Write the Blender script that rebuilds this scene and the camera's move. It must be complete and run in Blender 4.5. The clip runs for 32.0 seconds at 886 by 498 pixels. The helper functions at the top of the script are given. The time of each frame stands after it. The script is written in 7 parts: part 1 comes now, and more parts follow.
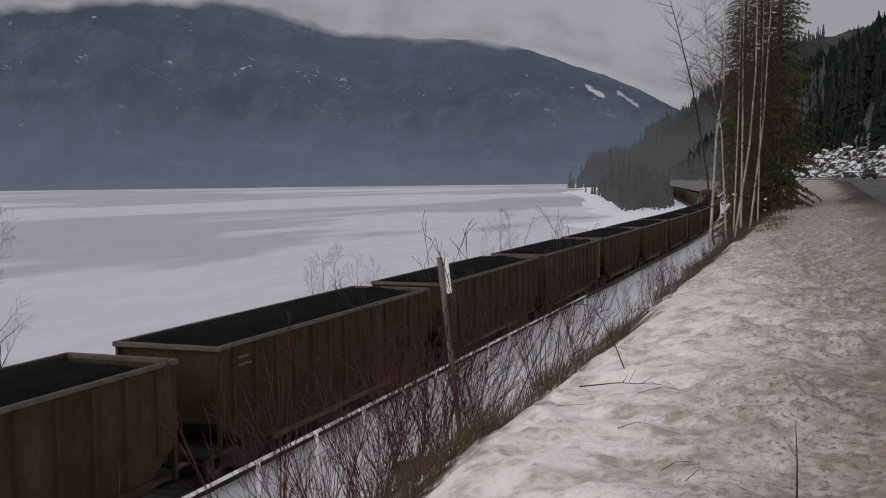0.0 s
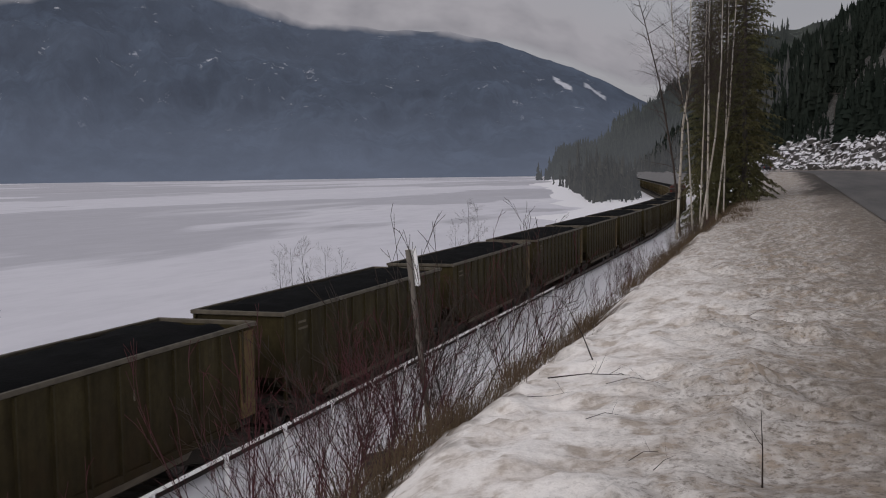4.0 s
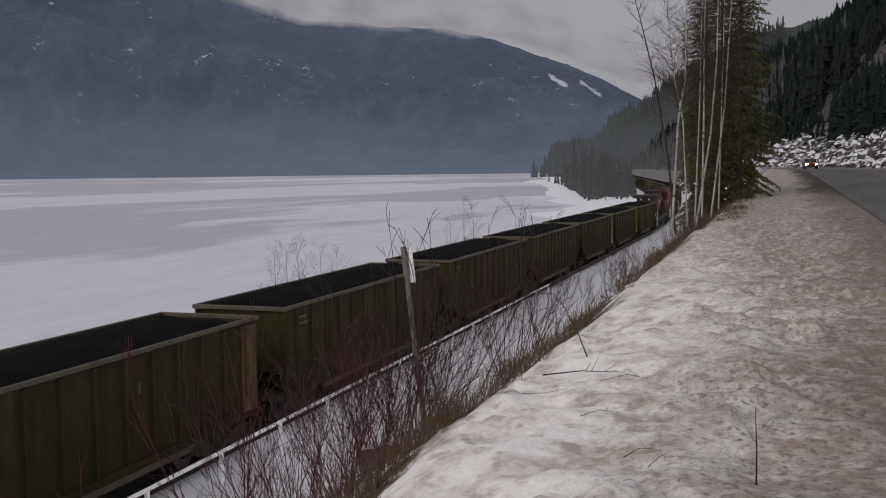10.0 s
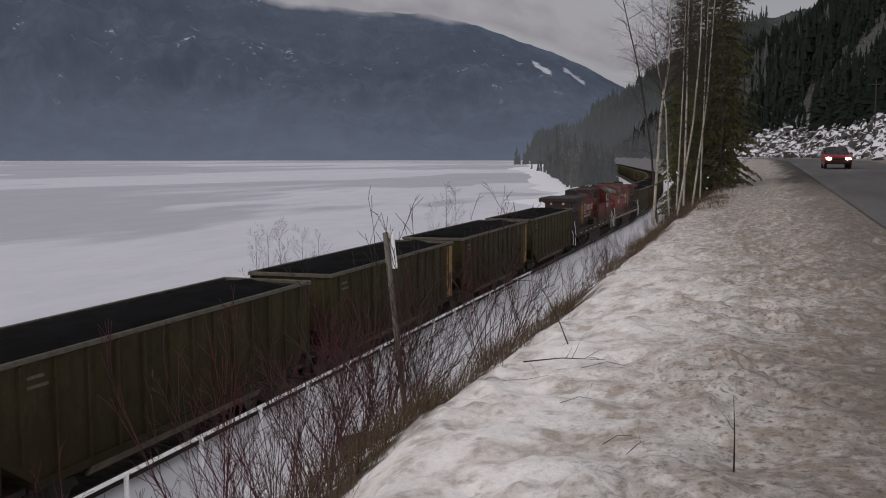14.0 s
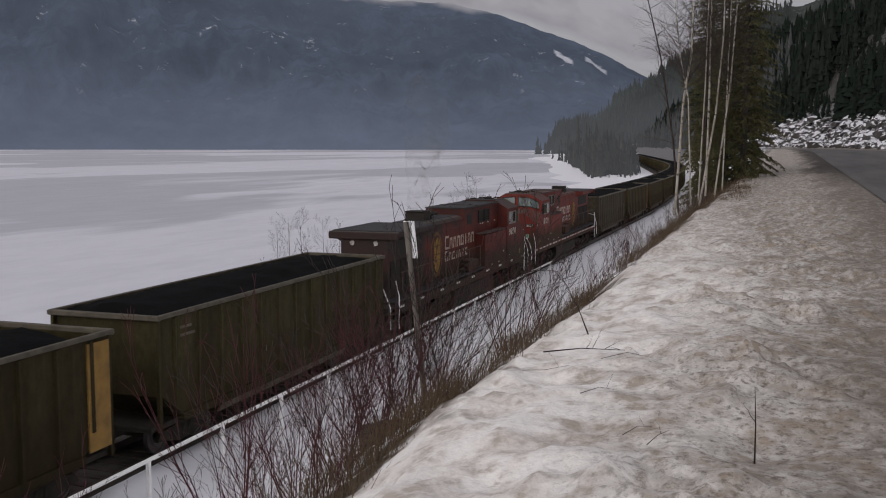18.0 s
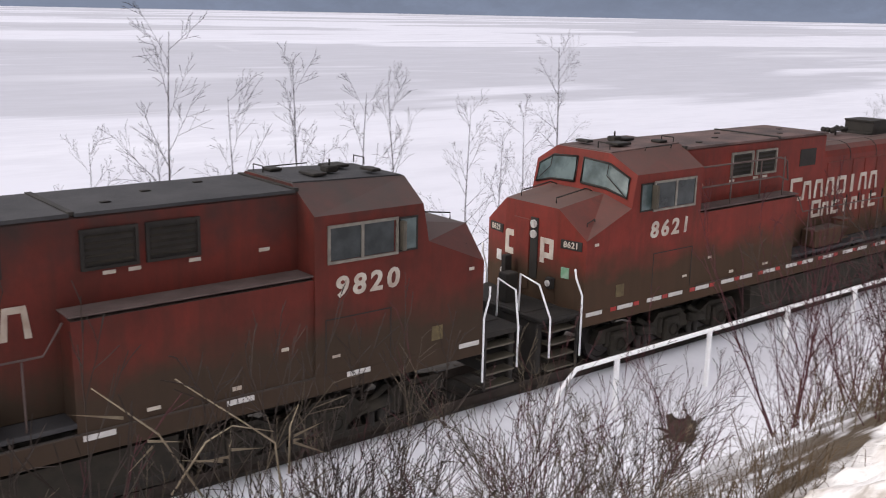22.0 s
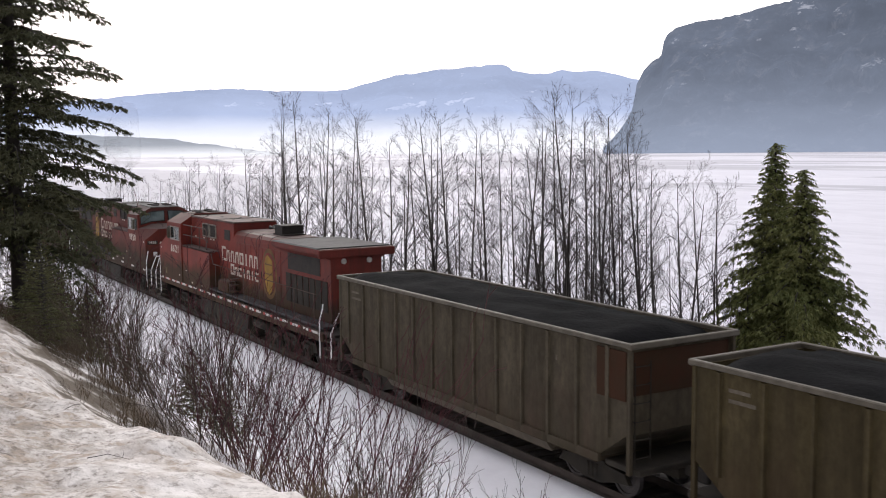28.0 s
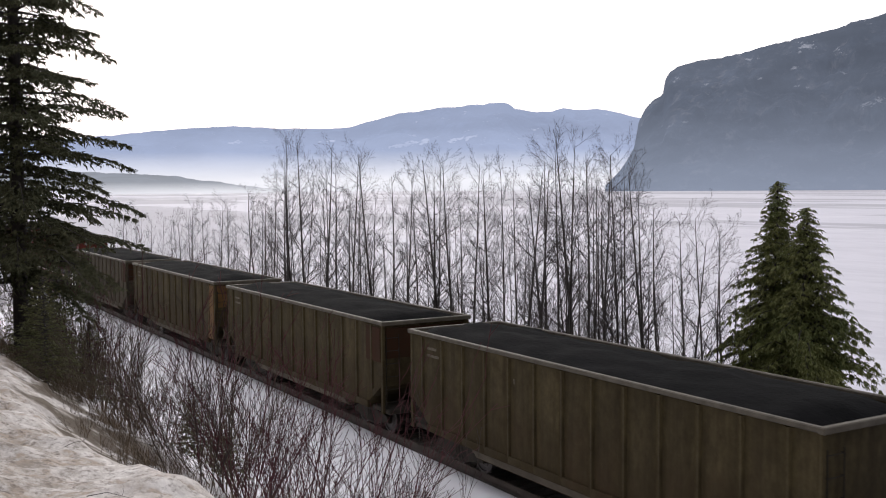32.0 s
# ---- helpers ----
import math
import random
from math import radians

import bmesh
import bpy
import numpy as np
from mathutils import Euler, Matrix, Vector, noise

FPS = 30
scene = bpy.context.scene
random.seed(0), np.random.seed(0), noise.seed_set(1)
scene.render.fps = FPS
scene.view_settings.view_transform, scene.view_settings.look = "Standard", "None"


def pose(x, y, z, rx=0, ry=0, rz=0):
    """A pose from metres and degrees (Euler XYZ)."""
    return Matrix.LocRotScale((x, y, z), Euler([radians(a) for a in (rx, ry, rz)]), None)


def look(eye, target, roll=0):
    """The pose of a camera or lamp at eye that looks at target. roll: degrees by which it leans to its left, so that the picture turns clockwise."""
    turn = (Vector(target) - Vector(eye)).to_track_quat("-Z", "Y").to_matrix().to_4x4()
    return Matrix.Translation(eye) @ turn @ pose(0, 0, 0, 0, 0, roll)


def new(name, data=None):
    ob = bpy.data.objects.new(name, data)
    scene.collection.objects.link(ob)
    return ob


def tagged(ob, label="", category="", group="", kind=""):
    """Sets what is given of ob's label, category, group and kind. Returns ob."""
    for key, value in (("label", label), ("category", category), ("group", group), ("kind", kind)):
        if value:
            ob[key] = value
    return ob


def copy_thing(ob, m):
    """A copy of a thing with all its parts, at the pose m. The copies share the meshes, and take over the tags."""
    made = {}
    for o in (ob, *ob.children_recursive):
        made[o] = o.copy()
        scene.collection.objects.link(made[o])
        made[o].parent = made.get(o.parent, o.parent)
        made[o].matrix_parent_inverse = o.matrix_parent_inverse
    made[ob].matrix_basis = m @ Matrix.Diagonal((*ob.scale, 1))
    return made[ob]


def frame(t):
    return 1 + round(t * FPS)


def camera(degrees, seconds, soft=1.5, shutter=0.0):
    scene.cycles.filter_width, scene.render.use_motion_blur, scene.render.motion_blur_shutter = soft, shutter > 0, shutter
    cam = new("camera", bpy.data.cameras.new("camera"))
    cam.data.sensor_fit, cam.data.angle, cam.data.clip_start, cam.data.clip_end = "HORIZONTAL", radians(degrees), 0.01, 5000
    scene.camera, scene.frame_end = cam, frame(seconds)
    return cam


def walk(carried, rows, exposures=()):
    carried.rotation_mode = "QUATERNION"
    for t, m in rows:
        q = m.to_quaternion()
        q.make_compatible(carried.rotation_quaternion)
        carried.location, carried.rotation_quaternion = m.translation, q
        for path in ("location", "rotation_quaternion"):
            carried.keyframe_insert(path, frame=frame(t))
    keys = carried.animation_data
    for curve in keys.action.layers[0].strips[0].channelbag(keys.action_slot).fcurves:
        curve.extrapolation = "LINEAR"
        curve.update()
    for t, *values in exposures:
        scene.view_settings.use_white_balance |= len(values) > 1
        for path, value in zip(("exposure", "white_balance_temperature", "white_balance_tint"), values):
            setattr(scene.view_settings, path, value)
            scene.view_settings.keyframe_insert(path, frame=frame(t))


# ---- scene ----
# Plan: x along the railway (the train runs towards -x), y out to the lake, z up from the rail head.
EYE = (0.0, 0.0, 7.80)
TRACK_Y = 15.68


def gaze(yaw, pitch, roll):
    """The camera's pose: yaw to the left of +y, pitch up, roll as look() has it, in degrees."""
    a, b = radians(yaw), radians(pitch)
    ahead = Vector((-math.sin(a) * math.cos(b), math.cos(a) * math.cos(b), math.sin(b)))
    return look(EYE, Vector(EYE) + ahead * 10, roll)


cam = camera(47.37, 32.0, soft=1.05, shutter=0.12)
PATH = [
    (0, -69.47, -3.85, -0.67),
    (0.5, -69.60, -3.67, -1.07),
    (1, -69.69, -4.16, -0.20),
    (1.5, -69.62, -4.44, -0.19),
    (2, -69.59, -4.35, -0.25),
    (2.5, -70.02, -4.02, -0.98),
    (3, -70.26, -3.76, -1.16),
    (3.5, -70.63, -4.11, -0.29),
    (4, -71.25, -4.30, -0.78),
    (4.5, -71.72, -4.31, -0.28),
    (6.5, -71.54, -4.25, -0.41),
    (7, -71.62, -4.18, -0.55),
    (7.5, -71.70, -4.14, -0.43),
    (8, -71.78, -4.42, -0.41),
    (8.5, -71.68, -4.54, -0.42),
    (9, -71.56, -4.67, -0.40),
    (9.5, -71.49, -4.59, -0.53),
    (10, -71.52, -4.48, -0.64),
    (10.5, -71.45, -4.60, -0.56),
    (11, -71.82, -4.58, -0.63),
    (11.5, -71.91, -4.65, -0.66),
    (12, -72.07, -4.69, -0.48),
    (12.5, -72.48, -4.99, -0.23),
    (13, -72.63, -4.96, -0.28),
    (13.5, -72.68, -5.23, -0.08),
    (15.5, -71.92, -5.12, -0.00),
    (16, -71.97, -5.41, -0.11),
    (16.5, -71.95, -5.60, -0.15),
    (17, -71.78, -5.85, -0.06),
    (17.5, -71.66, -5.76, 0.02),
    (18, -71.37, -5.85, 0.10),
    (18.5, -71.04, -6.31, -0.13),
    (19, -70.86, -6.38, -0.01),
    (19.5, -70.32, -6.70, 0.20),
    (20, -68.99, -7.45, 1.04),
    (20.5, -63.42, -9.04, 0.95),
    (21, -56.82, -10.33, 1.27),
    (21.5, -48.41, -11.85, 0.61),
    (22, -39.15, -13.32, 1.16),
    (22.5, -28.32, -14.22, 1.57),
    (23, -16.10, -15.42, 1.48),
    (23.5, 4.64, -14.51, 0.71),
    (24, 23.50, -14.86, -0.25),
    (24.5, 38.66, -12.51, -0.59),
    (25, 50.42, -9.38, -1.51),
    (25.5, 58.03, -6.10, -0.69),
    (27.5, 59.39, -5.55, -0.20),
    (28, 59.10, -5.56, -0.53),
    (28.5, 58.96, -5.67, -0.47),
    (29, 59.04, -5.52, -0.43),
    (29.5, 58.79, -5.13, -0.37),
    (30, 58.96, -4.81, -0.31),
    (30.5, 59.10, -4.28, -0.32),
    (31, 58.98, -3.80, -0.42),
    (31.5, 59.26, -3.53, -0.63),
    (32, 59.22, -3.45, -0.43),
]
EXPOSURES = [(0, -0.14), (13, -0.16), (19, -0.10), (20, -0.08), (21, 0.28), (22, 0.94), (23, 1.05), (24, 1.08), (25, 1.42), (25.5, 1.33), (28, 0.82), (30, 0.62), (32, 0.50)]
walk(cam, [(t, gaze(a, b, c)) for t, a, b, c in PATH], EXPOSURES)

# ---- world and light: a bright overcast, the sun behind cloud beyond the lake's far end ----
SUN_AZ, SUN_EL = 158.0, 24.0
world = bpy.data.worlds.new("overcast")
scene.world = world
world.use_nodes = True
wn, wl = world.node_tree.nodes, world.node_tree.links
wn.clear()


def wnode(kind, **values):
    n = wn.new(kind)
    for key, value in values.items():
        n.inputs[key].default_value = value
    return n


sky = wn.new("ShaderNodeTexSky")
sky.sky_type = "NISHITA"
sky.sun_disc = False
sky.sun_elevation = radians(SUN_EL)
sky.sun_rotation = radians(90 - SUN_AZ)
sky.dust_density, sky.air_density = 4.0, 1.0
coord = wn.new("ShaderNodeTexCoord")
stretch = wn.new("ShaderNodeMapping")
stretch.inputs["Scale"].default_value = (1.0, 1.0, 2.6)
puffs = wnode("ShaderNodeTexNoise", Scale=2.4, Detail=5.0, Roughness=0.5)
ramp = wn.new("ShaderNodeValToRGB")
ramp.color_ramp.elements[0].position, ramp.color_ramp.elements[0].color = 0.30, (0.40, 0.388, 0.42, 1)
ramp.color_ramp.elements[1].position, ramp.color_ramp.elements[1].color = 0.74, (0.50, 0.485, 0.52, 1)
# the cloud is brighter round the hidden sun
toward = wn.new("ShaderNodeVectorMath")
toward.operation = "DOT_PRODUCT"
sun_way = Vector((math.cos(radians(SUN_AZ)) * math.cos(radians(SUN_EL)), math.sin(radians(SUN_AZ)) * math.cos(radians(SUN_EL)), math.sin(radians(SUN_EL))))
toward.inputs[1].default_value = sun_way
glow = wn.new("ShaderNodeMapRange")
glow.inputs["From Min"].default_value, glow.inputs["From Max"].default_value = -0.1, 1.0
glow.inputs["To Min"].default_value, glow.inputs["To Max"].default_value = 0.82, 2.3
bright = wn.new("ShaderNodeVectorMath")
bright.operation = "SCALE"
tint = wn.new("ShaderNodeMix")
tint.data_type = "RGBA"
tint.inputs["Factor"].default_value = 0.12
dim = wn.new("ShaderNodeVectorMath")
dim.operation = "SCALE"
dim.inputs["Scale"].default_value = 0.10
back = wnode("ShaderNodeBackground", Strength=1.0)
out = wn.new("ShaderNodeOutputWorld")
wl.new(coord.outputs["Generated"], stretch.inputs["Vector"])
wl.new(stretch.outputs["Vector"], puffs.inputs["Vector"])
wl.new(puffs.outputs["Fac"], ramp.inputs["Fac"])
wl.new(coord.outputs["Generated"], toward.inputs[0])
wl.new(toward.outputs["Value"], glow.inputs["Value"])
wl.new(ramp.outputs["Color"], bright.inputs[0])
wl.new(glow.outputs["Result"], bright.inputs["Scale"])
wl.new(sky.outputs["Color"], dim.inputs[0])
wl.new(bright.outputs["Vector"], tint.inputs["A"])
wl.new(dim.outputs["Vector"], tint.inputs["B"])
wl.new(tint.outputs["Result"], back.inputs["Color"])
wl.new(back.outputs["Background"], out.inputs["Surface"])

lamp = bpy.data.lights.new("sun", "SUN")
lamp.energy, lamp.angle, lamp.color = 0.5, radians(30), (1.0, 0.96, 0.92)
sun = new("sun", lamp)
sun.matrix_world = look(sun_way * 50, (0, 0, 0))


# ---- materials ----
def nodes_of(name):
    m = bpy.data.materials.new(name)
    m.use_nodes = True
    return m, m.node_tree.nodes, m.node_tree.links, m.node_tree.nodes["Principled BSDF"]


def mixed(nt, a, b, factor):
    """A colour mix node; a and b are colours or sockets, factor a socket or a number."""
    n = nt.nodes.new("ShaderNodeMix")
    n.data_type = "RGBA"
    for name, v in (("A", a), ("B", b), ("Factor", factor)):
        sock = n.inputs[name]
        if hasattr(v, "links"):
            nt.links.new(v, sock)
        else:
            sock.default_value = (*v, 1) if name != "Factor" else v
    return n.outputs["Result"]


def noise_of(nt, scale, detail=4.0, stretch=(1, 1, 1), space="Object", rough=0.55):
    c = nt.nodes.new("ShaderNodeTexCoord")
    m = nt.nodes.new("ShaderNodeMapping")
    m.inputs["Scale"].default_value = stretch
    n = nt.nodes.new("ShaderNodeTexNoise")
    n.inputs["Scale"].default_value, n.inputs["Detail"].default_value, n.inputs["Roughness"].default_value = scale, detail, rough
    nt.links.new(c.outputs[space], m.inputs["Vector"])
    nt.links.new(m.outputs["Vector"], n.inputs["Vector"])
    return n.outputs["Fac"]


def ranged(nt, value, a, b, lo=0.0, hi=1.0):
    n = nt.nodes.new("ShaderNodeMapRange")
    n.inputs["From Min"].default_value, n.inputs["From Max"].default_value = a, b
    n.inputs["To Min"].default_value, n.inputs["To Max"].default_value = lo, hi
    nt.links.new(value, n.inputs["Value"])
    return n.outputs["Result"]


def math_of(nt, op, a, b):
    n = nt.nodes.new("ShaderNodeMath")
    n.operation = op
    for i, v in enumerate((a, b)):
        if hasattr(v, "links"):
            nt.links.new(v, n.inputs[i])
        else:
            n.inputs[i].default_value = v
    return n.outputs["Value"]


def axis_of(nt, axis, space="Object"):
    c = nt.nodes.new("ShaderNodeTexCoord")
    s = nt.nodes.new("ShaderNodeSeparateXYZ")
    nt.links.new(c.outputs[space], s.inputs["Vector"])
    return s.outputs[axis]


def world_axis(nt, axis):
    c = nt.nodes.new("ShaderNodeNewGeometry")
    s = nt.nodes.new("ShaderNodeSeparateXYZ")
    nt.links.new(c.outputs["Position"], s.inputs["Vector"])
    return s.outputs[axis]


def bumped(nt, bsdf, height, strength=0.3, distance=0.02):
    n = nt.nodes.new("ShaderNodeBump")
    n.inputs["Strength"].default_value, n.inputs["Distance"].default_value = strength, distance
    nt.links.new(height, n.inputs["Height"])
    nt.links.new(n.outputs["Normal"], bsdf.inputs["Normal"])


def random_of(nt):
    return nt.nodes.new("ShaderNodeObjectInfo").outputs["Random"]


def stuff_mat(name, a, b, scale=4.0, rough=0.8, metal=0.0, bump=0.2, fine=40.0, stretch=(1, 1, 1), vary=0.0, island=0.0, gloss=0.25):
    """A surface of two colours mixed by coarse noise, with fine grain in its relief."""
    m, n, l, bs = nodes_of(name)
    nt = m.node_tree
    coarse = ranged(nt, noise_of(nt, scale, 6.0, stretch), 0.3, 0.7)
    col = mixed(nt, a, b, coarse)
    grain = noise_of(nt, fine, 3.0, stretch)
    col = mixed(nt, col, tuple(c * 0.6 for c in a), ranged(nt, grain, 0.55, 0.8, 0.0, 0.5))
    if vary:
        col = mixed(nt, col, tuple(c * 0.45 for c in a), math_of(nt, "MULTIPLY", random_of(nt), vary))
    if island:
        own = nt.nodes.new("ShaderNodeNewGeometry").outputs["Random Per Island"]
        col = mixed(nt, col, tuple(c * 2.3 for c in b), math_of(nt, "MULTIPLY", own, island))
    l.new(col, bs.inputs["Base Color"])
    bs.inputs["Roughness"].default_value, bs.inputs["Metallic"].default_value = rough, metal
    bs.inputs["Specular IOR Level"].default_value = gloss
    if bump:
        bumped(nt, bs, grain, bump)
    return m


def painted(name, paint, dirt, low, high, rough=0.55, streak=6.0, top_dust=None, soot=0.0, rust=None, panels=False):
    """Vehicle paint with road dirt that climbs from below with a ragged edge, and rain streaks."""
    m, n, l, bs = nodes_of(name)
    nt = m.node_tree
    z = axis_of(nt, "Z")
    ragged = math_of(nt, "ADD", z, ranged(nt, noise_of(nt, 1.3, 6.0), 0.3, 0.7, -0.25, 0.25))
    climb = ranged(nt, ragged, low, high, 0.92, 0.12)
    streaks = ranged(nt, noise_of(nt, streak, 4.0, (1, 1, 0.08)), 0.45, 0.72, 0.0, 0.42 if panels else 0.26)
    blotch = ranged(nt, noise_of(nt, 0.7, 5.0), 0.35, 0.75, 0.7, 1.15)
    blotch = math_of(nt, "MULTIPLY", blotch, ranged(nt, noise_of(nt, 5.5, 6.0, (1, 1, 0.6), "Object", 0.7), 0.35, 0.65, 0.72, 1.25) if panels else ranged(nt, noise_of(nt, 4.0, 6.0, (1, 1, 0.6), "Object", 0.7), 0.35, 0.65, 0.86, 1.12))
    if panels:
        # each sheet between two ribs has weathered by itself
        place = math_of(nt, "DIVIDE", math_of(nt, "ADD", axis_of(nt, "X"), 6.48), 1.08)
        dice = nt.nodes.new("ShaderNodeTexWhiteNoise")
        dice.noise_dimensions = "1D"
        l.new(math_of(nt, "ADD", math_of(nt, "FLOOR", place, 0.0), math_of(nt, "MULTIPLY", random_of(nt), 50.0)), dice.inputs["W"])
        blotch = math_of(nt, "MULTIPLY", blotch, ranged(nt, dice.outputs["Value"], 0.0, 1.0, 0.84, 1.16))
    base = nt.nodes.new("ShaderNodeVectorMath")
    base.operation = "SCALE"
    base.inputs[0].default_value = paint
    l.new(blotch, base.inputs["Scale"])
    col = mixed(nt, base.outputs["Vector"], dirt, climb)
    col = mixed(nt, col, tuple(c * 0.55 for c in dirt), streaks)
    if rust:
        bloom = math_of(nt, "MULTIPLY", ranged(nt, noise_of(nt, 0.8, 6.0, (1, 1, 0.5), "Object", 0.65), 0.50, 0.70, 0.0, 0.42), ranged(nt, axis_of(nt, "Z"), 3.0, 1.2, 0.1, 1.0))
        col = mixed(nt, col, rust, bloom)
    if soot:
        grime = math_of(nt, "ADD", ranged(nt, axis_of(nt, "Z"), 3.5, 4.5, 0.0, 0.7), ranged(nt, axis_of(nt, "X"), 8.0, 19.0, -0.15, 0.95))
        grime = math_of(nt, "ADD", grime, ranged(nt, noise_of(nt, 1.1, 6.0), 0.3, 0.7, -0.35, 0.35))
        col = mixed(nt, col, (0.022, 0.018, 0.016), ranged(nt, grime, 0.2, 0.95, 0.0, soot))
    if top_dust:
        g = nt.nodes.new("ShaderNodeNewGeometry")
        s = nt.nodes.new("ShaderNodeSeparateXYZ")
        l.new(g.outputs["Normal"], s.inputs["Vector"])
        col = mixed(nt, col, top_dust, ranged(nt, s.outputs["Z"], 0.55, 0.97, 0.15, 0.8))
    l.new(col, bs.inputs["Base Color"])
    l.new(ranged(nt, climb, 0, 1, rough, 0.85), bs.inputs["Roughness"])
    bs.inputs["Specular IOR Level"].default_value = 0.1
    if panels:
        # the sheets are pushed out a little between their ribs
        across = math_of(nt, "SUBTRACT", math_of(nt, "FRACT", place, 0.0), 0.5)
        belly = math_of(nt, "MULTIPLY", math_of(nt, "MULTIPLY", across, across), -1.0)
        bumped(nt, bs, math_of(nt, "ADD", belly, math_of(nt, "MULTIPLY", noise_of(nt, 2.0, 3.0), 0.12)), 0.9, 0.3)
    else:
        bumped(nt, bs, math_of(nt, "ADD", math_of(nt, "MULTIPLY", noise_of(nt, 1.5, 3.0), 0.8), math_of(nt, "MULTIPLY", noise_of(nt, 30.0, 3.0), 0.2)), 0.25, 0.03)
    return m


OLIVE = painted("olive_brown_paint", (0.046, 0.037, 0.0155), (0.021, 0.0152, 0.0068), 0.6, 3.0, 0.65, rust=(0.044, 0.024, 0.012), panels=True)
OLIVE_GREEN = painted("olive_green_paint", (0.055, 0.047, 0.020), (0.027, 0.0205, 0.009), 0.5, 2.6, 0.65, rust=(0.050, 0.034, 0.015), panels=True)
RIM = stuff_mat("worn_rim_steel", (0.115, 0.100, 0.074), (0.065, 0.055, 0.04), 3.0, 0.6, 0.0, 0.2)
OLIVE_PALE = painted("weathered_olive_brown_paint", (0.068, 0.053, 0.025), (0.036, 0.026, 0.013), 0.6, 2.6, 0.7, rust=(0.058, 0.032, 0.018), panels=True)
TAN_GREY = painted("dust_grey_brown_paint", (0.084, 0.070, 0.047), (0.050, 0.040, 0.026), 0.6, 2.6, 0.75, rust=(0.075, 0.040, 0.030), panels=True)
RED = painted("dirty_red_paint", (0.225, 0.022, 0.015), (0.048, 0.034, 0.018), 2.15, 2.8, 0.55, 5.0, (0.105, 0.085, 0.072), 0.32)
RED_OLD = painted("sooty_red_paint", (0.15, 0.0155, 0.009), (0.037, 0.027, 0.015), 2.1, 2.9, 0.6, 5.0, (0.095, 0.086, 0.078), 0.9)
ROOF_RED = stuff_mat("sooty_red_roof", (0.155, 0.095, 0.082), (0.045, 0.034, 0.030), 1.1, 0.75)
ROOF_BLACK = stuff_mat("sooty_black_roof", (0.055, 0.052, 0.052), (0.028, 0.027, 0.028), 1.4, 0.75)
BLACK = stuff_mat("grimy_black_iron", (0.018, 0.016, 0.014), (0.034, 0.029, 0.024), 3.0, 0.75)
GREASE = stuff_mat("dusty_running_gear", (0.034, 0.028, 0.020), (0.015, 0.013, 0.010), 2.5, 0.85)
WHEEL = stuff_mat("wheel_steel", (0.05, 0.045, 0.042), (0.09, 0.08, 0.075), 4.0, 0.55, 0.6)
COAL = stuff_mat("heaped_coal", (0.005, 0.0055, 0.0055), (0.010, 0.010, 0.0105), 1.2, 0.95, 0.0, 0.9, 9.0)
COAL.node_tree.nodes["Principled BSDF"].inputs["Specular IOR Level"].default_value = 0.04
WHITE = stuff_mat("white_reflector", (0.62, 0.60, 0.57), (0.42, 0.39, 0.36), 5.0, 0.6)
STRIPE_RED = stuff_mat("red_reflector", (0.38, 0.03, 0.025), (0.25, 0.03, 0.025), 5.0, 0.5)
LETTER = stuff_mat("faded_cream_letter", (0.58, 0.54, 0.46), (0.36, 0.28, 0.22), 3.0, 0.65)
DIM_LETTER = stuff_mat("dirt_dimmed_letter", (0.50, 0.43, 0.35), (0.28, 0.20, 0.15), 3.0, 0.7)
DULL_OCHRE = stuff_mat("grimy_ochre_panel", (0.120, 0.078, 0.026), (0.062, 0.043, 0.018), 2.5, 0.75)
TAN_PANEL = stuff_mat("dirty_tan_hatch", (0.15, 0.115, 0.055), (0.075, 0.055, 0.03), 5.0, 0.8)
DUST_TAN = stuff_mat("dust_pale_plate", (0.115, 0.095, 0.068), (0.065, 0.053, 0.038), 2.0, 0.9)
BURNT_OCHRE = stuff_mat("burnt_ochre_panel", (0.155, 0.080, 0.022), (0.080, 0.045, 0.016), 2.5, 0.75)
EMBLEM = stuff_mat("faded_ochre_emblem", (0.15, 0.080, 0.024), (0.085, 0.045, 0.018), 2.0, 0.7)
SHIELD_YELLOW = stuff_mat("grimy_yellow_shield", (0.30, 0.175, 0.022), (0.17, 0.095, 0.018), 2.0, 0.7)
OCHRE = stuff_mat("rusty_ochre_panel", (0.32, 0.185, 0.045), (0.17, 0.10, 0.03), 2.5, 0.7)
RUST = stuff_mat("rusty_red_panel", (0.046, 0.019, 0.010), (0.036, 0.021, 0.011), 2.5, 0.8, gloss=0.1)
PALE = stuff_mat("pale_stencil", (0.13, 0.11, 0.08), (0.07, 0.058, 0.04), 6.0, 0.7)
RAILPAINT = stuff_mat("worn_white_rail_paint", (0.95, 0.95, 0.94), (0.86, 0.85, 0.83), 5.0, 0.6)
PALE_FRAME = stuff_mat("pale_window_frame", (0.25, 0.23, 0.19), (0.14, 0.12, 0.10), 5.0, 0.6)
PLATE = stuff_mat("white_sign_face", (0.90, 0.90, 0.91), (0.86, 0.86, 0.87), 3.0, 0.4, 0.0, 0.02)
AMBER = stuff_mat("amber_sign_face", (0.78, 0.36, 0.012), (0.70, 0.31, 0.012), 2.0, 0.4, 0.0, 0.02)
INK = stuff_mat("sign_black", (0.012, 0.012, 0.013), (0.02, 0.02, 0.02), 4.0, 0.5, 0.0, 0.0)
STEEL = stuff_mat("galvanised_steel", (0.33, 0.33, 0.34), (0.22, 0.22, 0.22), 8.0, 0.45, 0.7)
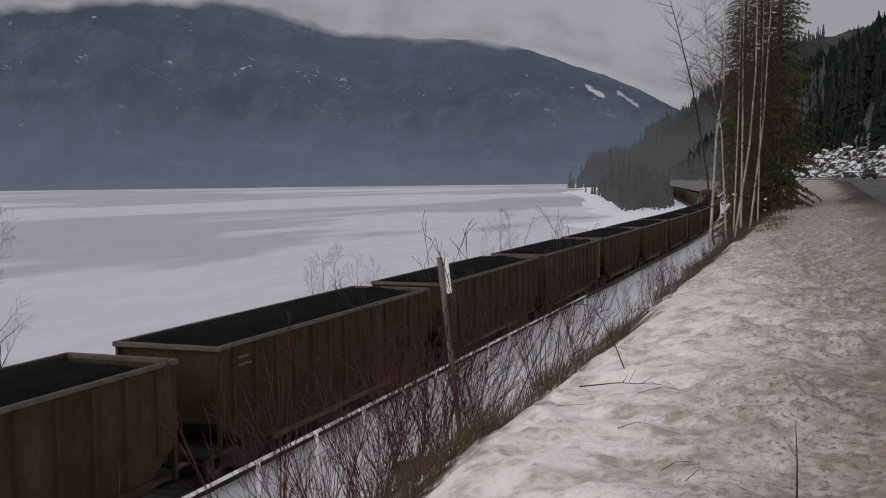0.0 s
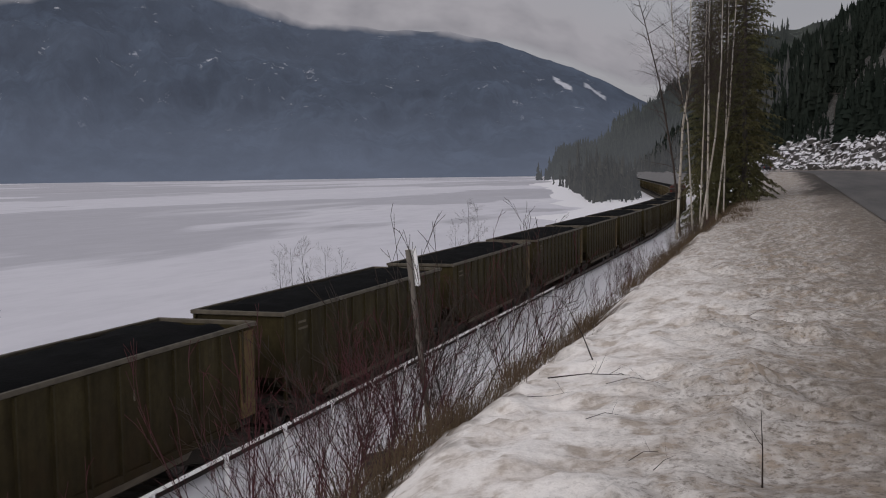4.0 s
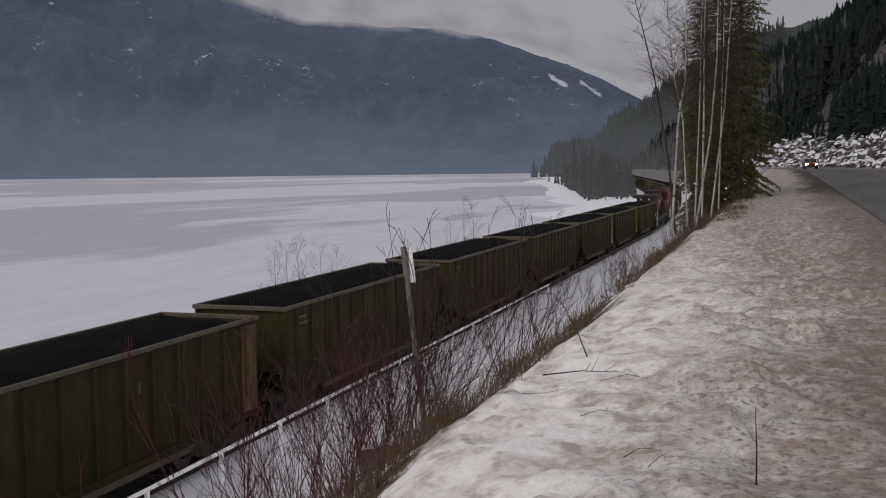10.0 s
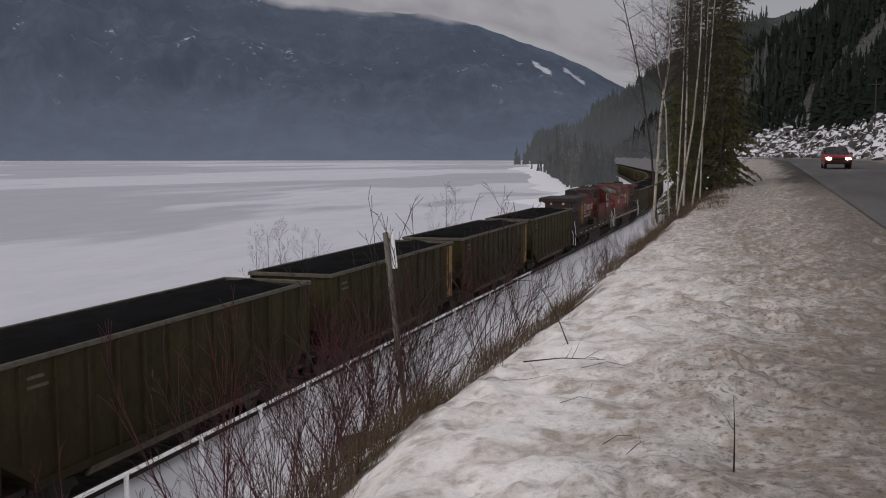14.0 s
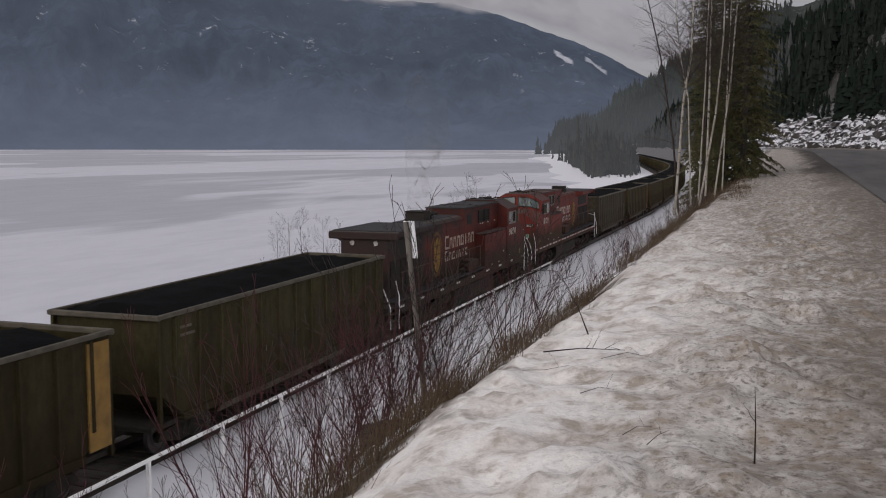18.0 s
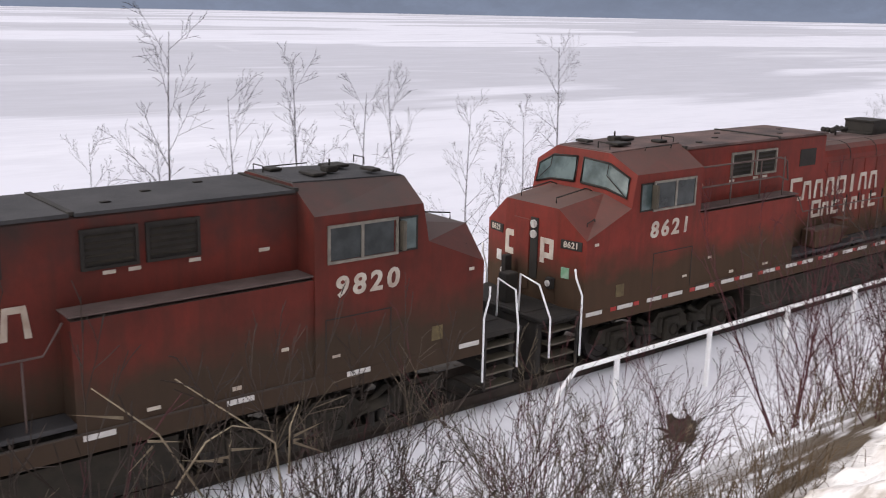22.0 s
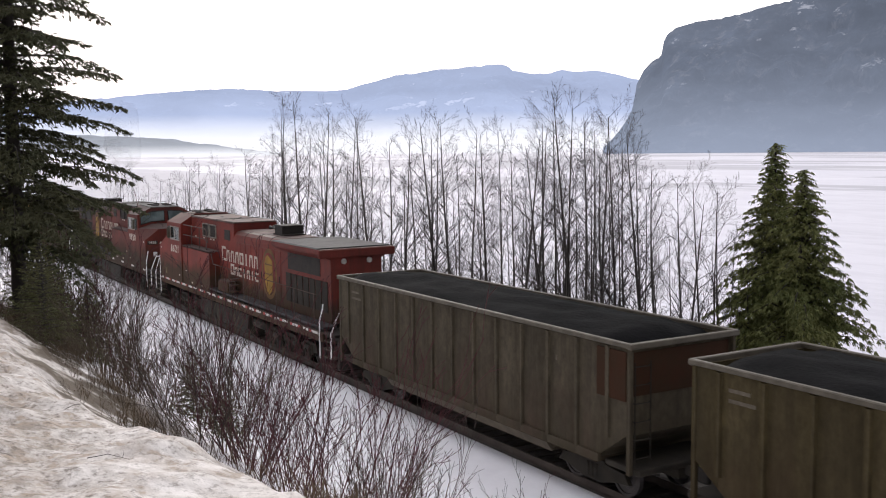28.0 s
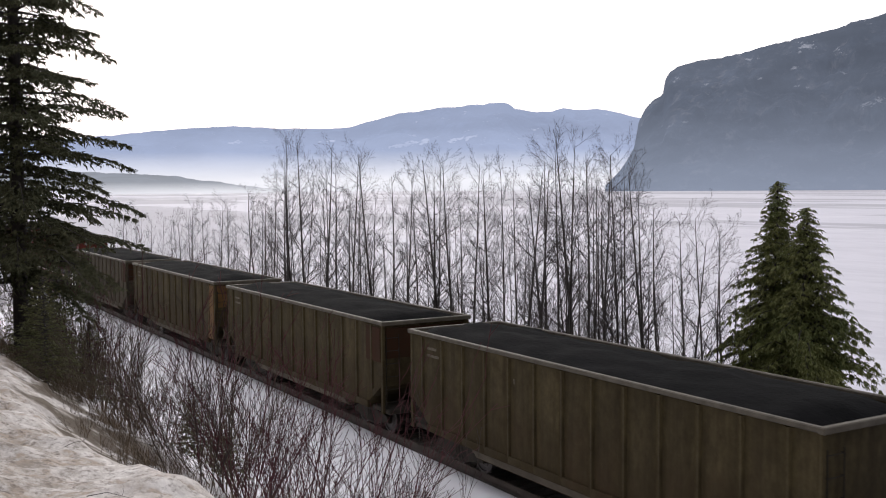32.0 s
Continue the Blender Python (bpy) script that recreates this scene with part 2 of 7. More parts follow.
WOODPOST = stuff_mat("weathered_grey_wood", (0.17, 0.15, 0.13), (0.095, 0.083, 0.072), 3.0, 0.85, 0.0, 0.4, 30.0, (1, 1, 0.1))
TIE = stuff_mat("creosoted_tie", (0.045, 0.036, 0.03), (0.08, 0.066, 0.055), 3.0, 0.9)
RAIL = stuff_mat("rail_steel", (0.075, 0.058, 0.047), (0.04, 0.03, 0.024), 2.0, 0.55, 0.3)
ASH_TWIG = stuff_mat("ash_grey_twigs", (0.088, 0.078, 0.074), (0.050, 0.044, 0.041), 3.0, 0.9, 0.0, 0.0, 20.0, (1, 1, 1), 0.5)
BARK = stuff_mat("grey_brown_bark", (0.085, 0.074, 0.066), (0.045, 0.039, 0.035), 6.0, 0.9, 0.0, 0.4, 30.0, (1, 1, 0.3), 0.5)
TWIG = stuff_mat("brown_twigs", (0.064, 0.049, 0.041), (0.036, 0.027, 0.023), 3.0, 0.9, 0.0, 0.0, 20.0, (1, 1, 1), 0.5)
RED_TWIG = stuff_mat("dogwood_red_twigs", (0.092, 0.024, 0.029), (0.055, 0.022, 0.024), 3.0, 0.8, 0.0, 0.0, 20.0, (1, 1, 1), 0.4)
TAN_TWIG = stuff_mat("tan_dry_brush", (0.12, 0.095, 0.066), (0.075, 0.058, 0.042), 3.0, 0.9, 0.0, 0.0, 20.0, (1, 1, 1), 0.4)
STRAW = stuff_mat("dead_grass", (0.13, 0.092, 0.055), (0.08, 0.055, 0.034), 3.0, 0.9, 0.0, 0.0)
NEEDLE = stuff_mat("spruce_needles", (0.036, 0.044, 0.022), (0.072, 0.070, 0.036), 0.8, 0.85, 0.0, 0.0, 12.0, island=0.35)
CEDAR = stuff_mat("cedar_sprays", (0.080, 0.110, 0.038), (0.145, 0.145, 0.052), 0.7, 0.85, 0.0, 0.0, 10.0, island=0.35)
OLIVE_NEEDLE = stuff_mat("olive_fir_sprays", (0.115, 0.112, 0.050), (0.075, 0.080, 0.036), 0.5, 0.9, 0.0, 0.0, 10.0, island=0.35)
BROWN_NEEDLE = stuff_mat("brown_cedar_sprays", (0.095, 0.078, 0.034), (0.055, 0.060, 0.026), 0.5, 0.9, 0.0, 0.0, 10.0, island=0.35)
FARWOOD = stuff_mat("far_conifers", (0.014, 0.020, 0.016), (0.022, 0.027, 0.022), 0.03, 0.95, 0.0, 0.0, 0.4, island=0.08, gloss=0.0)


def birch_bark():
    m, n, l, bs = nodes_of("white_birch_bark")
    nt = m.node_tree
    dash = ranged(nt, noise_of(nt, 3.5, 3.0, (2.0, 2.0, 3.2)), 0.57, 0.66)
    low = noise_of(nt, 1.2, 4.0)
    col = mixed(nt, (0.46, 0.43, 0.38), (0.26, 0.22, 0.17), ranged(nt, low, 0.35, 0.65))
    l.new(mixed(nt, col, (0.055, 0.045, 0.04), dash), bs.inputs["Base Color"])
    bs.inputs["Roughness"].default_value = 0.8
    bumped(nt, bs, dash, 0.4)
    return m


def glass(name, colour, rough=0.08):
    m, n, l, bs = nodes_of(name)
    nt = m.node_tree
    grime = noise_of(nt, 2.0, 4.0)
    l.new(mixed(nt, colour, tuple(min(1, c * 1.8 + 0.02) for c in colour), ranged(nt, grime, 0.4, 0.7)), bs.inputs["Base Color"])
    bs.inputs["Roughness"].default_value = rough
    bs.inputs["IOR"].default_value = 1.5
    bs.inputs["Specular IOR Level"].default_value = 0.3
    return m


def snow_ground():
    """Old snow: white, with sand and grit thrown over the bank from the road, brown litter on the slope and gravel by the track."""
    m, n, l, bs = nodes_of("old_snow_and_grit")
    nt = m.node_tree
    y = world_axis(nt, "Y")
    x = world_axis(nt, "X")
    big = noise_of(nt, 0.35, 6.0)
    mid = noise_of(nt, 1.6, 6.0)
    fine = noise_of(nt, 9.0, 6.0)
    cups = noise_of(nt, 2.7, 5.0, (1.0, 1.0, 1.0), "Object", 0.62)
    small = noise_of(nt, 6.0, 4.0, (1.1, 0.8, 1.0))
    on_bank = ranged(nt, y, 2.9, 2.2)
    col = mixed(nt, (0.90, 0.895, 0.915), (0.83, 0.825, 0.845), ranged(nt, mid, 0.3, 0.7))
    col = mixed(nt, col, mixed(nt, (0.88, 0.845, 0.80), (0.74, 0.69, 0.64), ranged(nt, cups, 0.42, 0.60)), on_bank)
    # sand thrown from the road: a tan film, stronger towards the road and farther along it; left of x -1 it also paints
    # in shade
    toward_road = math_of(nt, "ADD", ranged(nt, math_of(nt, "ADD", y, ranged(nt, big, 0.3, 0.7, -0.6, 0.6)), 1.4, -0.9), math_of(nt, "ADD", ranged(nt, x, 9.0, 34.0, 0.0, 0.7), ranged(nt, x, -1.0, -7.0, 0.0, 0.5)))
    film = math_of(nt, "MULTIPLY", on_bank, ranged(nt, toward_road, 0.0, 0.85, 0.0, 0.94))
    # clean crusts stand out of the sand
    crust = noise_of(nt, 5.5, 6.0, (0.8, 1.25, 1.0), "Object", 0.68)
    film = math_of(nt, "MULTIPLY", film, ranged(nt, crust, 0.40, 0.58, 1.0, 0.50))
    col = mixed(nt, col, (0.215, 0.18, 0.142), film)
    hollow = math_of(nt, "MULTIPLY", ranged(nt, cups, 0.49, 0.62), ranged(nt, small, 0.42, 0.54, 0.15, 1.0))
    cells = nt.nodes.new("ShaderNodeTexVoronoi")
    cells.inputs["Scale"].default_value = 3.6
    bent = nt.nodes.new("ShaderNodeVectorMath")
    bent.operation = "MULTIPLY_ADD"
    warp = nt.nodes.new("ShaderNodeTexNoise")
    warp.inputs["Scale"].default_value, warp.inputs["Detail"].default_value = 3.0, 4.0
    spot = nt.nodes.new("ShaderNodeTexCoord")
    l.new(spot.outputs["Object"], warp.inputs["Vector"])
    l.new(warp.outputs["Color"], bent.inputs[0])
    bent.inputs[1].default_value = (0.45, 0.45, 0.45)
    l.new(spot.outputs["Object"], bent.inputs[2])
    l.new(bent.outputs["Vector"], cells.inputs["Vector"])
    pits = math_of(nt, "MULTIPLY", ranged(nt, cells.outputs["Distance"], 0.48, 0.10), ranged(nt, cups, 0.43, 0.55))
    hollow = math_of(nt, "MAXIMUM", math_of(nt, "MULTIPLY", hollow, 0.5), pits)
    hollow = math_of(nt, "MULTIPLY", hollow, ranged(nt, noise_of(nt, 14.0, 3.0), 0.38, 0.58, 0.5, 2.2))
    hollow = math_of(nt, "MINIMUM", hollow, 1.0)
    grit = math_of(nt, "MULTIPLY", on_bank, math_of(nt, "MULTIPLY", hollow, ranged(nt, toward_road, 0.0, 0.9, 0.6, 1.0)))
    col = mixed(nt, col, (0.34, 0.275, 0.21), grit)
    crumbs = math_of(nt, "MULTIPLY", ranged(nt, noise_of(nt, 17.0, 5.0, (1, 1, 1), "Object", 0.7), 0.50, 0.66), ranged(nt, toward_road, 0.0, 0.6, 0.12, 0.9))
    col = mixed(nt, col, (0.13, 0.105, 0.08), math_of(nt, "MULTIPLY", crumbs, on_bank))
    verge = math_of(nt, "MULTIPLY", ranged(nt, math_of(nt, "ADD", math_of(nt, "ADD", y, ranged(nt, x, 5.0, 15.0, 0.0, 0.9)), ranged(nt, big, 0.3, 0.7, -0.4, 0.4)), 0.25, -0.9), ranged(nt, small, 0.3, 0.6, 0.4, 0.95))
    verge = math_of(nt, "MULTIPLY", verge, ranged(nt, y, -14.0, -12.0))
    col = mixed(nt, col, (0.15, 0.125, 0.10), verge)
    # wet mud where cars pull in
    mud = math_of(nt, "MULTIPLY", math_of(nt, "MULTIPLY", ranged(nt, x, 36.0, 55.0), ranged(nt, x, 190.0, 140.0)), math_of(nt, "MULTIPLY", ranged(nt, math_of(nt, "ADD", y, ranged(nt, big, 0.3, 0.7, -0.6, 0.6)), -0.9, -1.7), ranged(nt, y, -6.0, -5.0)))
    col = mixed(nt, col, (0.055, 0.045, 0.036), mud)
    specks = math_of(nt, "MULTIPLY", ranged(nt, noise_of(nt, 45.0, 2.0), 0.64, 0.70), ranged(nt, y, 1.6, -1.0, 0.03, 0.7))
    col = mixed(nt, col, (0.08, 0.065, 0.05), specks)
    # dead litter just over the brow
    brow = math_of(nt, "MULTIPLY", ranged(nt, math_of(nt, "ADD", y, math_of(nt, "ADD", ranged(nt, x, -6.0, -9.5, 0.0, 0.5), ranged(nt, mid, 0.3, 0.7, -0.3, 0.3))), 2.15, 2.45), ranged(nt, y, 4.6, 3.0))
    litter = math_of(nt, "MULTIPLY", brow, ranged(nt, mid, 0.38, 0.50))
    col = mixed(nt, col, mixed(nt, (0.115, 0.082, 0.048), (0.05, 0.036, 0.022), fine), litter)
    # rock and forest litter on the steep hillside above the road
    face = nt.nodes.new("ShaderNodeNewGeometry")
    split = nt.nodes.new("ShaderNodeSeparateXYZ")
    l.new(face.outputs["Normal"], split.inputs["Vector"])
    arc = math_of(nt, "MINIMUM", math_of(nt, "MAXIMUM", math_of(nt, "SUBTRACT", x, 110.0), 0.0), 170.0)
    along = math_of(nt, "ADD", math_of(nt, "DIVIDE", math_of(nt, "MULTIPLY", arc, arc), 2000.0), math_of(nt, "MULTIPLY", math_of(nt, "MAXIMUM", math_of(nt, "SUBTRACT", x, 280.0), 0.0), 0.17))
    turn = ranged(nt, x, 165.0, 285.0)
    along = math_of(nt, "ADD", along, math_of(nt, "MULTIPLY", math_of(nt, "MULTIPLY", turn, turn), 9.0))
    steep = math_of(nt, "MULTIPLY", ranged(nt, split.outputs["Z"], 0.99, 0.95), ranged(nt, math_of(nt, "SUBTRACT", y, along), -11.5, -13.0))
    ledge = mixed(nt, (0.055, 0.050, 0.046), (0.70, 0.70, 0.73), ranged(nt, mid, 0.50, 0.60))
    ledge = mixed(nt, ledge, (0.038, 0.036, 0.028), ranged(nt, world_axis(nt, "Z"), 12.0, 18.0, 0.0, 0.85))
    col = mixed(nt, col, ledge, steep)
    brush = math_of(nt, "MULTIPLY", ranged(nt, x, 290.0, 330.0), ranged(nt, math_of(nt, "SUBTRACT", y, along), 6.0, 2.0))
    col = mixed(nt, col, (0.050, 0.046, 0.040), math_of(nt, "MULTIPLY", brush, 0.85))
    l.new(col, bs.inputs["Base Color"])
    bs.inputs["Roughness"].default_value = 0.75
    bs.inputs["Specular IOR Level"].default_value = 0.3
    lumps = noise_of(nt, 9.0, 3.0, (1.0, 1.0, 1.0), "Object", 0.5)
    h = math_of(nt, "ADD", math_of(nt, "MULTIPLY", lumps, -1.0), math_of(nt, "MULTIPLY", small, -0.25))
    bumped(nt, bs, math_of(nt, "MULTIPLY", h, ranged(nt, y, 4.0, 2.4, 0.2, 1.0)), 0.5, 0.05)
    return m


def lake_ice():
    """Frozen lake: wind-packed snow with long grey bands of bare and flooded ice."""
    m, n, l, bs = nodes_of("snowy_lake_ice")
    nt = m.node_tree
    bands = noise_of(nt, 0.0062, 5.0, (0.34, 1.0, 1.0), "Object", 0.50)
    edges = noise_of(nt, 0.05, 5.0, (0.35, 1.2, 1.0))
    both = math_of(nt, "ADD", bands, math_of(nt, "MULTIPLY", edges, 0.12))
    grey = ranged(nt, both, 0.535, 0.552)
    deep = ranged(nt, both, 0.62, 0.68)
    col = mixed(nt, (0.70, 0.695, 0.74), (0.48, 0.478, 0.515), grey)
    col = mixed(nt, col, (0.45, 0.447, 0.48), deep)
    drift = ranged(nt, noise_of(nt, 0.02, 6.0, (0.25, 1, 1)), 0.55, 0.68, 0.0, 0.6)
    col = mixed(nt, col, (0.84, 0.835, 0.865), drift)
    mottle = ranged(nt, noise_of(nt, 0.22, 6.0, (0.4, 1.1, 1.0), "Object", 0.65), 0.42, 0.66, 0.0, 0.5)
    col = mixed(nt, col, (0.56, 0.558, 0.60), mottle)
    crack = nt.nodes.new("ShaderNodeTexVoronoi")
    crack.feature = "DISTANCE_TO_EDGE"
    crack.inputs["Scale"].default_value = 0.018
    place = nt.nodes.new("ShaderNodeMapping")
    place.inputs["Scale"].default_value = (0.4, 1.0, 1.0)
    nt.links.new(nt.nodes.new("ShaderNodeTexCoord").outputs["Object"], place.inputs["Vector"])
    nt.links.new(place.outputs["Vector"], crack.inputs["Vector"])
    col = mixed(nt, col, (0.80, 0.80, 0.83), math_of(nt, "MULTIPLY", ranged(nt, crack.outputs["Distance"], 0.012, 0.004), ranged(nt, edges, 0.45, 0.6, 0.0, 0.2)))
    l.new(col, bs.inputs["Base Color"])
    bs.inputs["Roughness"].default_value = 0.7
    bs.inputs["Specular IOR Level"].default_value = 0.15
    bumped(nt, bs, noise_of(nt, 0.6, 5.0, (0.6, 1, 1)), 0.3, 0.2)
    return m


def asphalt():
    m, n, l, bs = nodes_of("sanded_asphalt")
    nt = m.node_tree
    y = axis_of(nt, "Y")
    dust = ranged(nt, noise_of(nt, 0.5, 5.0, (0.15, 1, 1)), 0.35, 0.65)
    col = mixed(nt, (0.062, 0.060, 0.058), (0.125, 0.118, 0.11), dust)
    col = mixed(nt, col, (0.05, 0.048, 0.047), ranged(nt, noise_of(nt, 60.0, 2.0), 0.5, 0.7, 0.0, 0.6))
    l.new(col, bs.inputs["Base Color"])
    bs.inputs["Roughness"].default_value = 0.8
    bumped(nt, bs, noise_of(nt, 80.0, 2.0), 0.3, 0.01)
    return m


def distance_mat(name, dark, haze, z_low, z_high, haze_low, haze_high, snow=0.0, glow=0.55, mist=None, rock=None, cuts=(), grain=0.006):
    """A far mountainside in the valley's air: forest, rock and snow patches under painted haze, paler towards the lake.
    """
    m, n, l, bs = nodes_of(name)
    nt = m.node_tree
    z = world_axis(nt, "Z")
    woods = noise_of(nt, grain, 9.0, (1, 1, 0.7), "Object", 0.7)
    streaks = noise_of(nt, 0.02, 6.0, (1, 1, 0.35), "Object", 0.65)
    col = mixed(nt, tuple(c * 0.5 for c in dark), tuple(c * 1.6 for c in dark), ranged(nt, woods, 0.38, 0.64))
    col = mixed(nt, col, tuple(c * 0.6 for c in dark), ranged(nt, streaks, 0.45, 0.62))
    if rock:
        faces = ranged(nt, noise_of(nt, 0.03, 7.0, (1, 1, 0.12), "Object", 0.7), 0.52, 0.66)
        col = mixed(nt, col, rock, math_of(nt, "MULTIPLY", faces, ranged(nt, woods, 0.42, 0.58)))
    if snow:
        spots = math_of(nt, "MULTIPLY", ranged(nt, noise_of(nt, 0.013, 9.0, (1, 1, 1.6), "Object", 0.74), 0.615, 0.66), ranged(nt, z, 90, 260))
        col = mixed(nt, col, (0.66, 0.67, 0.70), math_of(nt, "MULTIPLY", spots, snow))
    for az0, el0, az1, el1, wide in cuts:
        # a felled strip lying white across the slope, given by its two ends as seen from the bank
        px, py = world_axis(nt, "X"), world_axis(nt, "Y")
        az = math_of(nt, "MULTIPLY", math_of(nt, "ARCTAN2", py, px), 57.29578)
        away = math_of(nt, "POWER", math_of(nt, "ADD", math_of(nt, "MULTIPLY", px, px), math_of(nt, "MULTIPLY", py, py)), 0.5)
        el = math_of(nt, "MULTIPLY", math_of(nt, "DIVIDE", math_of(nt, "SUBTRACT", z, 7.8), away), 57.29578)
        lean = (el1 - el0) / (az1 - az0)
        off = math_of(nt, "ABSOLUTE", math_of(nt, "SUBTRACT", math_of(nt, "SUBTRACT", el, math_of(nt, "MULTIPLY", az, lean)), el0 - lean * az0), 0.0)
        off = math_of(nt, "ADD", off, ranged(nt, noise_of(nt, 0.03, 5.0), 0.3, 0.7, -0.11, 0.11))
        strip = math_of(nt, "MULTIPLY", ranged(nt, off, wide, wide * 0.5), math_of(nt, "MULTIPLY", ranged(nt, az, az0, az0 - 0.15), ranged(nt, az, az1, az1 + 0.15)))
        col = mixed(nt, col, (0.80, 0.81, 0.84), strip)
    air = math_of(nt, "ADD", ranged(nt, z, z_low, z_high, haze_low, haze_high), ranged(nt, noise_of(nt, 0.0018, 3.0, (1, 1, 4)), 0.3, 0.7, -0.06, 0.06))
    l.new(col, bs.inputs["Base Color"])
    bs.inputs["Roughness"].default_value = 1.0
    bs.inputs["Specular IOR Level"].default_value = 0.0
    # haze and mist are painted in as emission, mixed over the slope by height
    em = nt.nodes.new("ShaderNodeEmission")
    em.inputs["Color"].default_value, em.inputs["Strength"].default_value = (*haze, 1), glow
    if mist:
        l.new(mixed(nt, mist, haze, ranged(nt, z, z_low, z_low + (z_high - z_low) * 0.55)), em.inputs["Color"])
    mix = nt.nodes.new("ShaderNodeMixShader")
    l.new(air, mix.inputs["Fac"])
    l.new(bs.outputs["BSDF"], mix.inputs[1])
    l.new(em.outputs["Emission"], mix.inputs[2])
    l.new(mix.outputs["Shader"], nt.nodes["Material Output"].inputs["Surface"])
    return m


BIRCH = birch_bark()
PANE = glass("dark_cab_glass", (0.012, 0.016, 0.016))
SHIELD = glass("pale_windscreen_glass", (0.055, 0.075, 0.073), 0.2)
SNOW = snow_ground()
ICE = lake_ice()
ROAD = asphalt()


# ---- mesh helpers ----
class Geo:
    """Vertices and faces of one mesh."""

    def __init__(self):
        self.v, self.f, self.s = [], [], []

    def add(self, verts, faces, smooth=False):
        k = len(self.v)
        self.v.extend(tuple(p) for p in verts)
        self.f.extend(tuple(i + k for i in f) for f in faces)
        self.s.extend([smooth] * len(faces))
        return self

    def box(self, x0, x1, y0, y1, z0, z1, b=0.0):
        if b <= 0:
            self.add([(x, y, z) for z in (z0, z1) for y in (y0, y1) for x in (x0, x1)],
                     [(0, 2, 3, 1), (4, 5, 7, 6), (0, 1, 5, 4), (2, 6, 7, 3), (0, 4, 6, 2), (1, 3, 7, 5)])
            return self
        # chamfered box: an octagon in plan, with chamfered top and bottom
        ring = lambda i, z: [(x0 + i + b, y0 + i, z), (x1 - i - b, y0 + i, z), (x1 - i, y0 + i + b, z), (x1 - i, y1 - i - b, z),
                             (x1 - i - b, y1 - i, z), (x0 + i + b, y1 - i, z), (x0 + i, y1 - i - b, z), (x0 + i, y0 + i + b, z)]
        verts = ring(b, z0) + ring(0, z0 + b) + ring(0, z1 - b) + ring(b, z1)
        faces = [tuple(range(7, -1, -1)), tuple(range(24, 32))]
        for r in range(3):
            faces += [(r * 8 + i, r * 8 + (i + 1) % 8, r * 8 + 8 + (i + 1) % 8, r * 8 + 8 + i) for i in range(8)]
        return self.add(verts, faces)

    def prism(self, outline, a, b, axis="y"):
        """An outline of two coordinates swept along the third from a to b."""
        put = {"y": lambda p, q: (p[0], q, p[1]), "x": lambda p, q: (q, p[0], p[1]), "z": lambda p, q: (p[0], p[1], q)}[axis]
        n = len(outline)
        verts = [put(p, a) for p in outline] + [put(p, b) for p in outline]
        faces = [tuple(range(n)), tuple(range(2 * n - 1, n - 1, -1))]
        faces += [(i, n + i, n + (i + 1) % n, (i + 1) % n) for i in range(n)]
        return self.add(verts, faces)

    def tube(self, points, radii, sides=6, cap=True):
        pts = [Vector(p) for p in points]
        if not hasattr(radii, "__len__"):
            radii = [radii] * len(pts)
        verts, n = [], sides
        ref = Vector((0.31, 0.17, 0.93))
        for i, p in enumerate(pts):
            d = (pts[min(i + 1, len(pts) - 1)] - pts[max(i - 1, 0)]).normalized()
            u = d.cross(ref)
            u = u.normalized() if u.length > 0.05 else d.cross(Vector((1, 0, 0))).normalized()
            w = d.cross(u)
            verts += [p + (u * math.cos(2 * math.pi * j / n) + w * math.sin(2 * math.pi * j / n)) * radii[i] for j in range(n)]
        faces = [(i * n + j, i * n + (j + 1) % n, (i + 1) * n + (j + 1) % n, (i + 1) * n + j) for i in range(len(pts) - 1) for j in range(n)]
        if cap:
            faces += [tuple(range(n - 1, -1, -1)), tuple(range((len(pts) - 1) * n, len(pts) * n))]
        return self.add(verts, faces, sides > 4)

    def disc(self, x, y, z, r, depth, sides=20, axis="y"):
        """A wheel-like drum with a rounded lip, its axle along the axis."""
        prof = [(0.0, depth / 2), (r * 0.55, depth / 2), (r * 0.6, depth * 0.25), (r * 0.82, depth * 0.25), (r * 0.86, depth / 2), (r, depth / 2 * 0.9),
                (r, -depth / 2)]
        verts, k = [], len(prof)
        for j in range(sides):
            a = 2 * math.pi * j / sides
            for rr, d in prof:
                p = (rr * math.cos(a), d, rr * math.sin(a)) if axis == "y" else (rr * math.cos(a), rr * math.sin(a), d)
                verts.append((x + p[0], y + p[1], z + p[2]))
        faces = []
        for j in range(sides):
            m = (j + 1) % sides
            faces += [(j * k + i, m * k + i, m * k + i + 1, j * k + i + 1) for i in range(k - 1)]
        return self.add(verts, faces)

    def moved(self, m):
        g = Geo()
        g.v, g.f, g.s = [tuple(m @ Vector(p)) for p in self.v], list(self.f), list(self.s)
        return g

    def mesh(self, name, material):
        me = bpy.data.meshes.new(name)
        me.from_pydata(self.v, [], self.f)
        me.polygons.foreach_set("use_smooth", self.s)
        me.materials.append(material)
        me.update()
        return me


def part(name, geo, material, parent, label=""):
    """One mesh object under a thing or under a part."""
    ob = new(name, geo.mesh(name, material))
    if parent:
        ob.parent = parent
    if label:
        ob["label"] = label
    return ob


def again(ob, parent, m):
    """Another object on the same mesh, under a parent."""
    o = new(ob.name.split(".")[0], ob.data)
    o.parent = parent
    o.matrix_basis = m
    return o


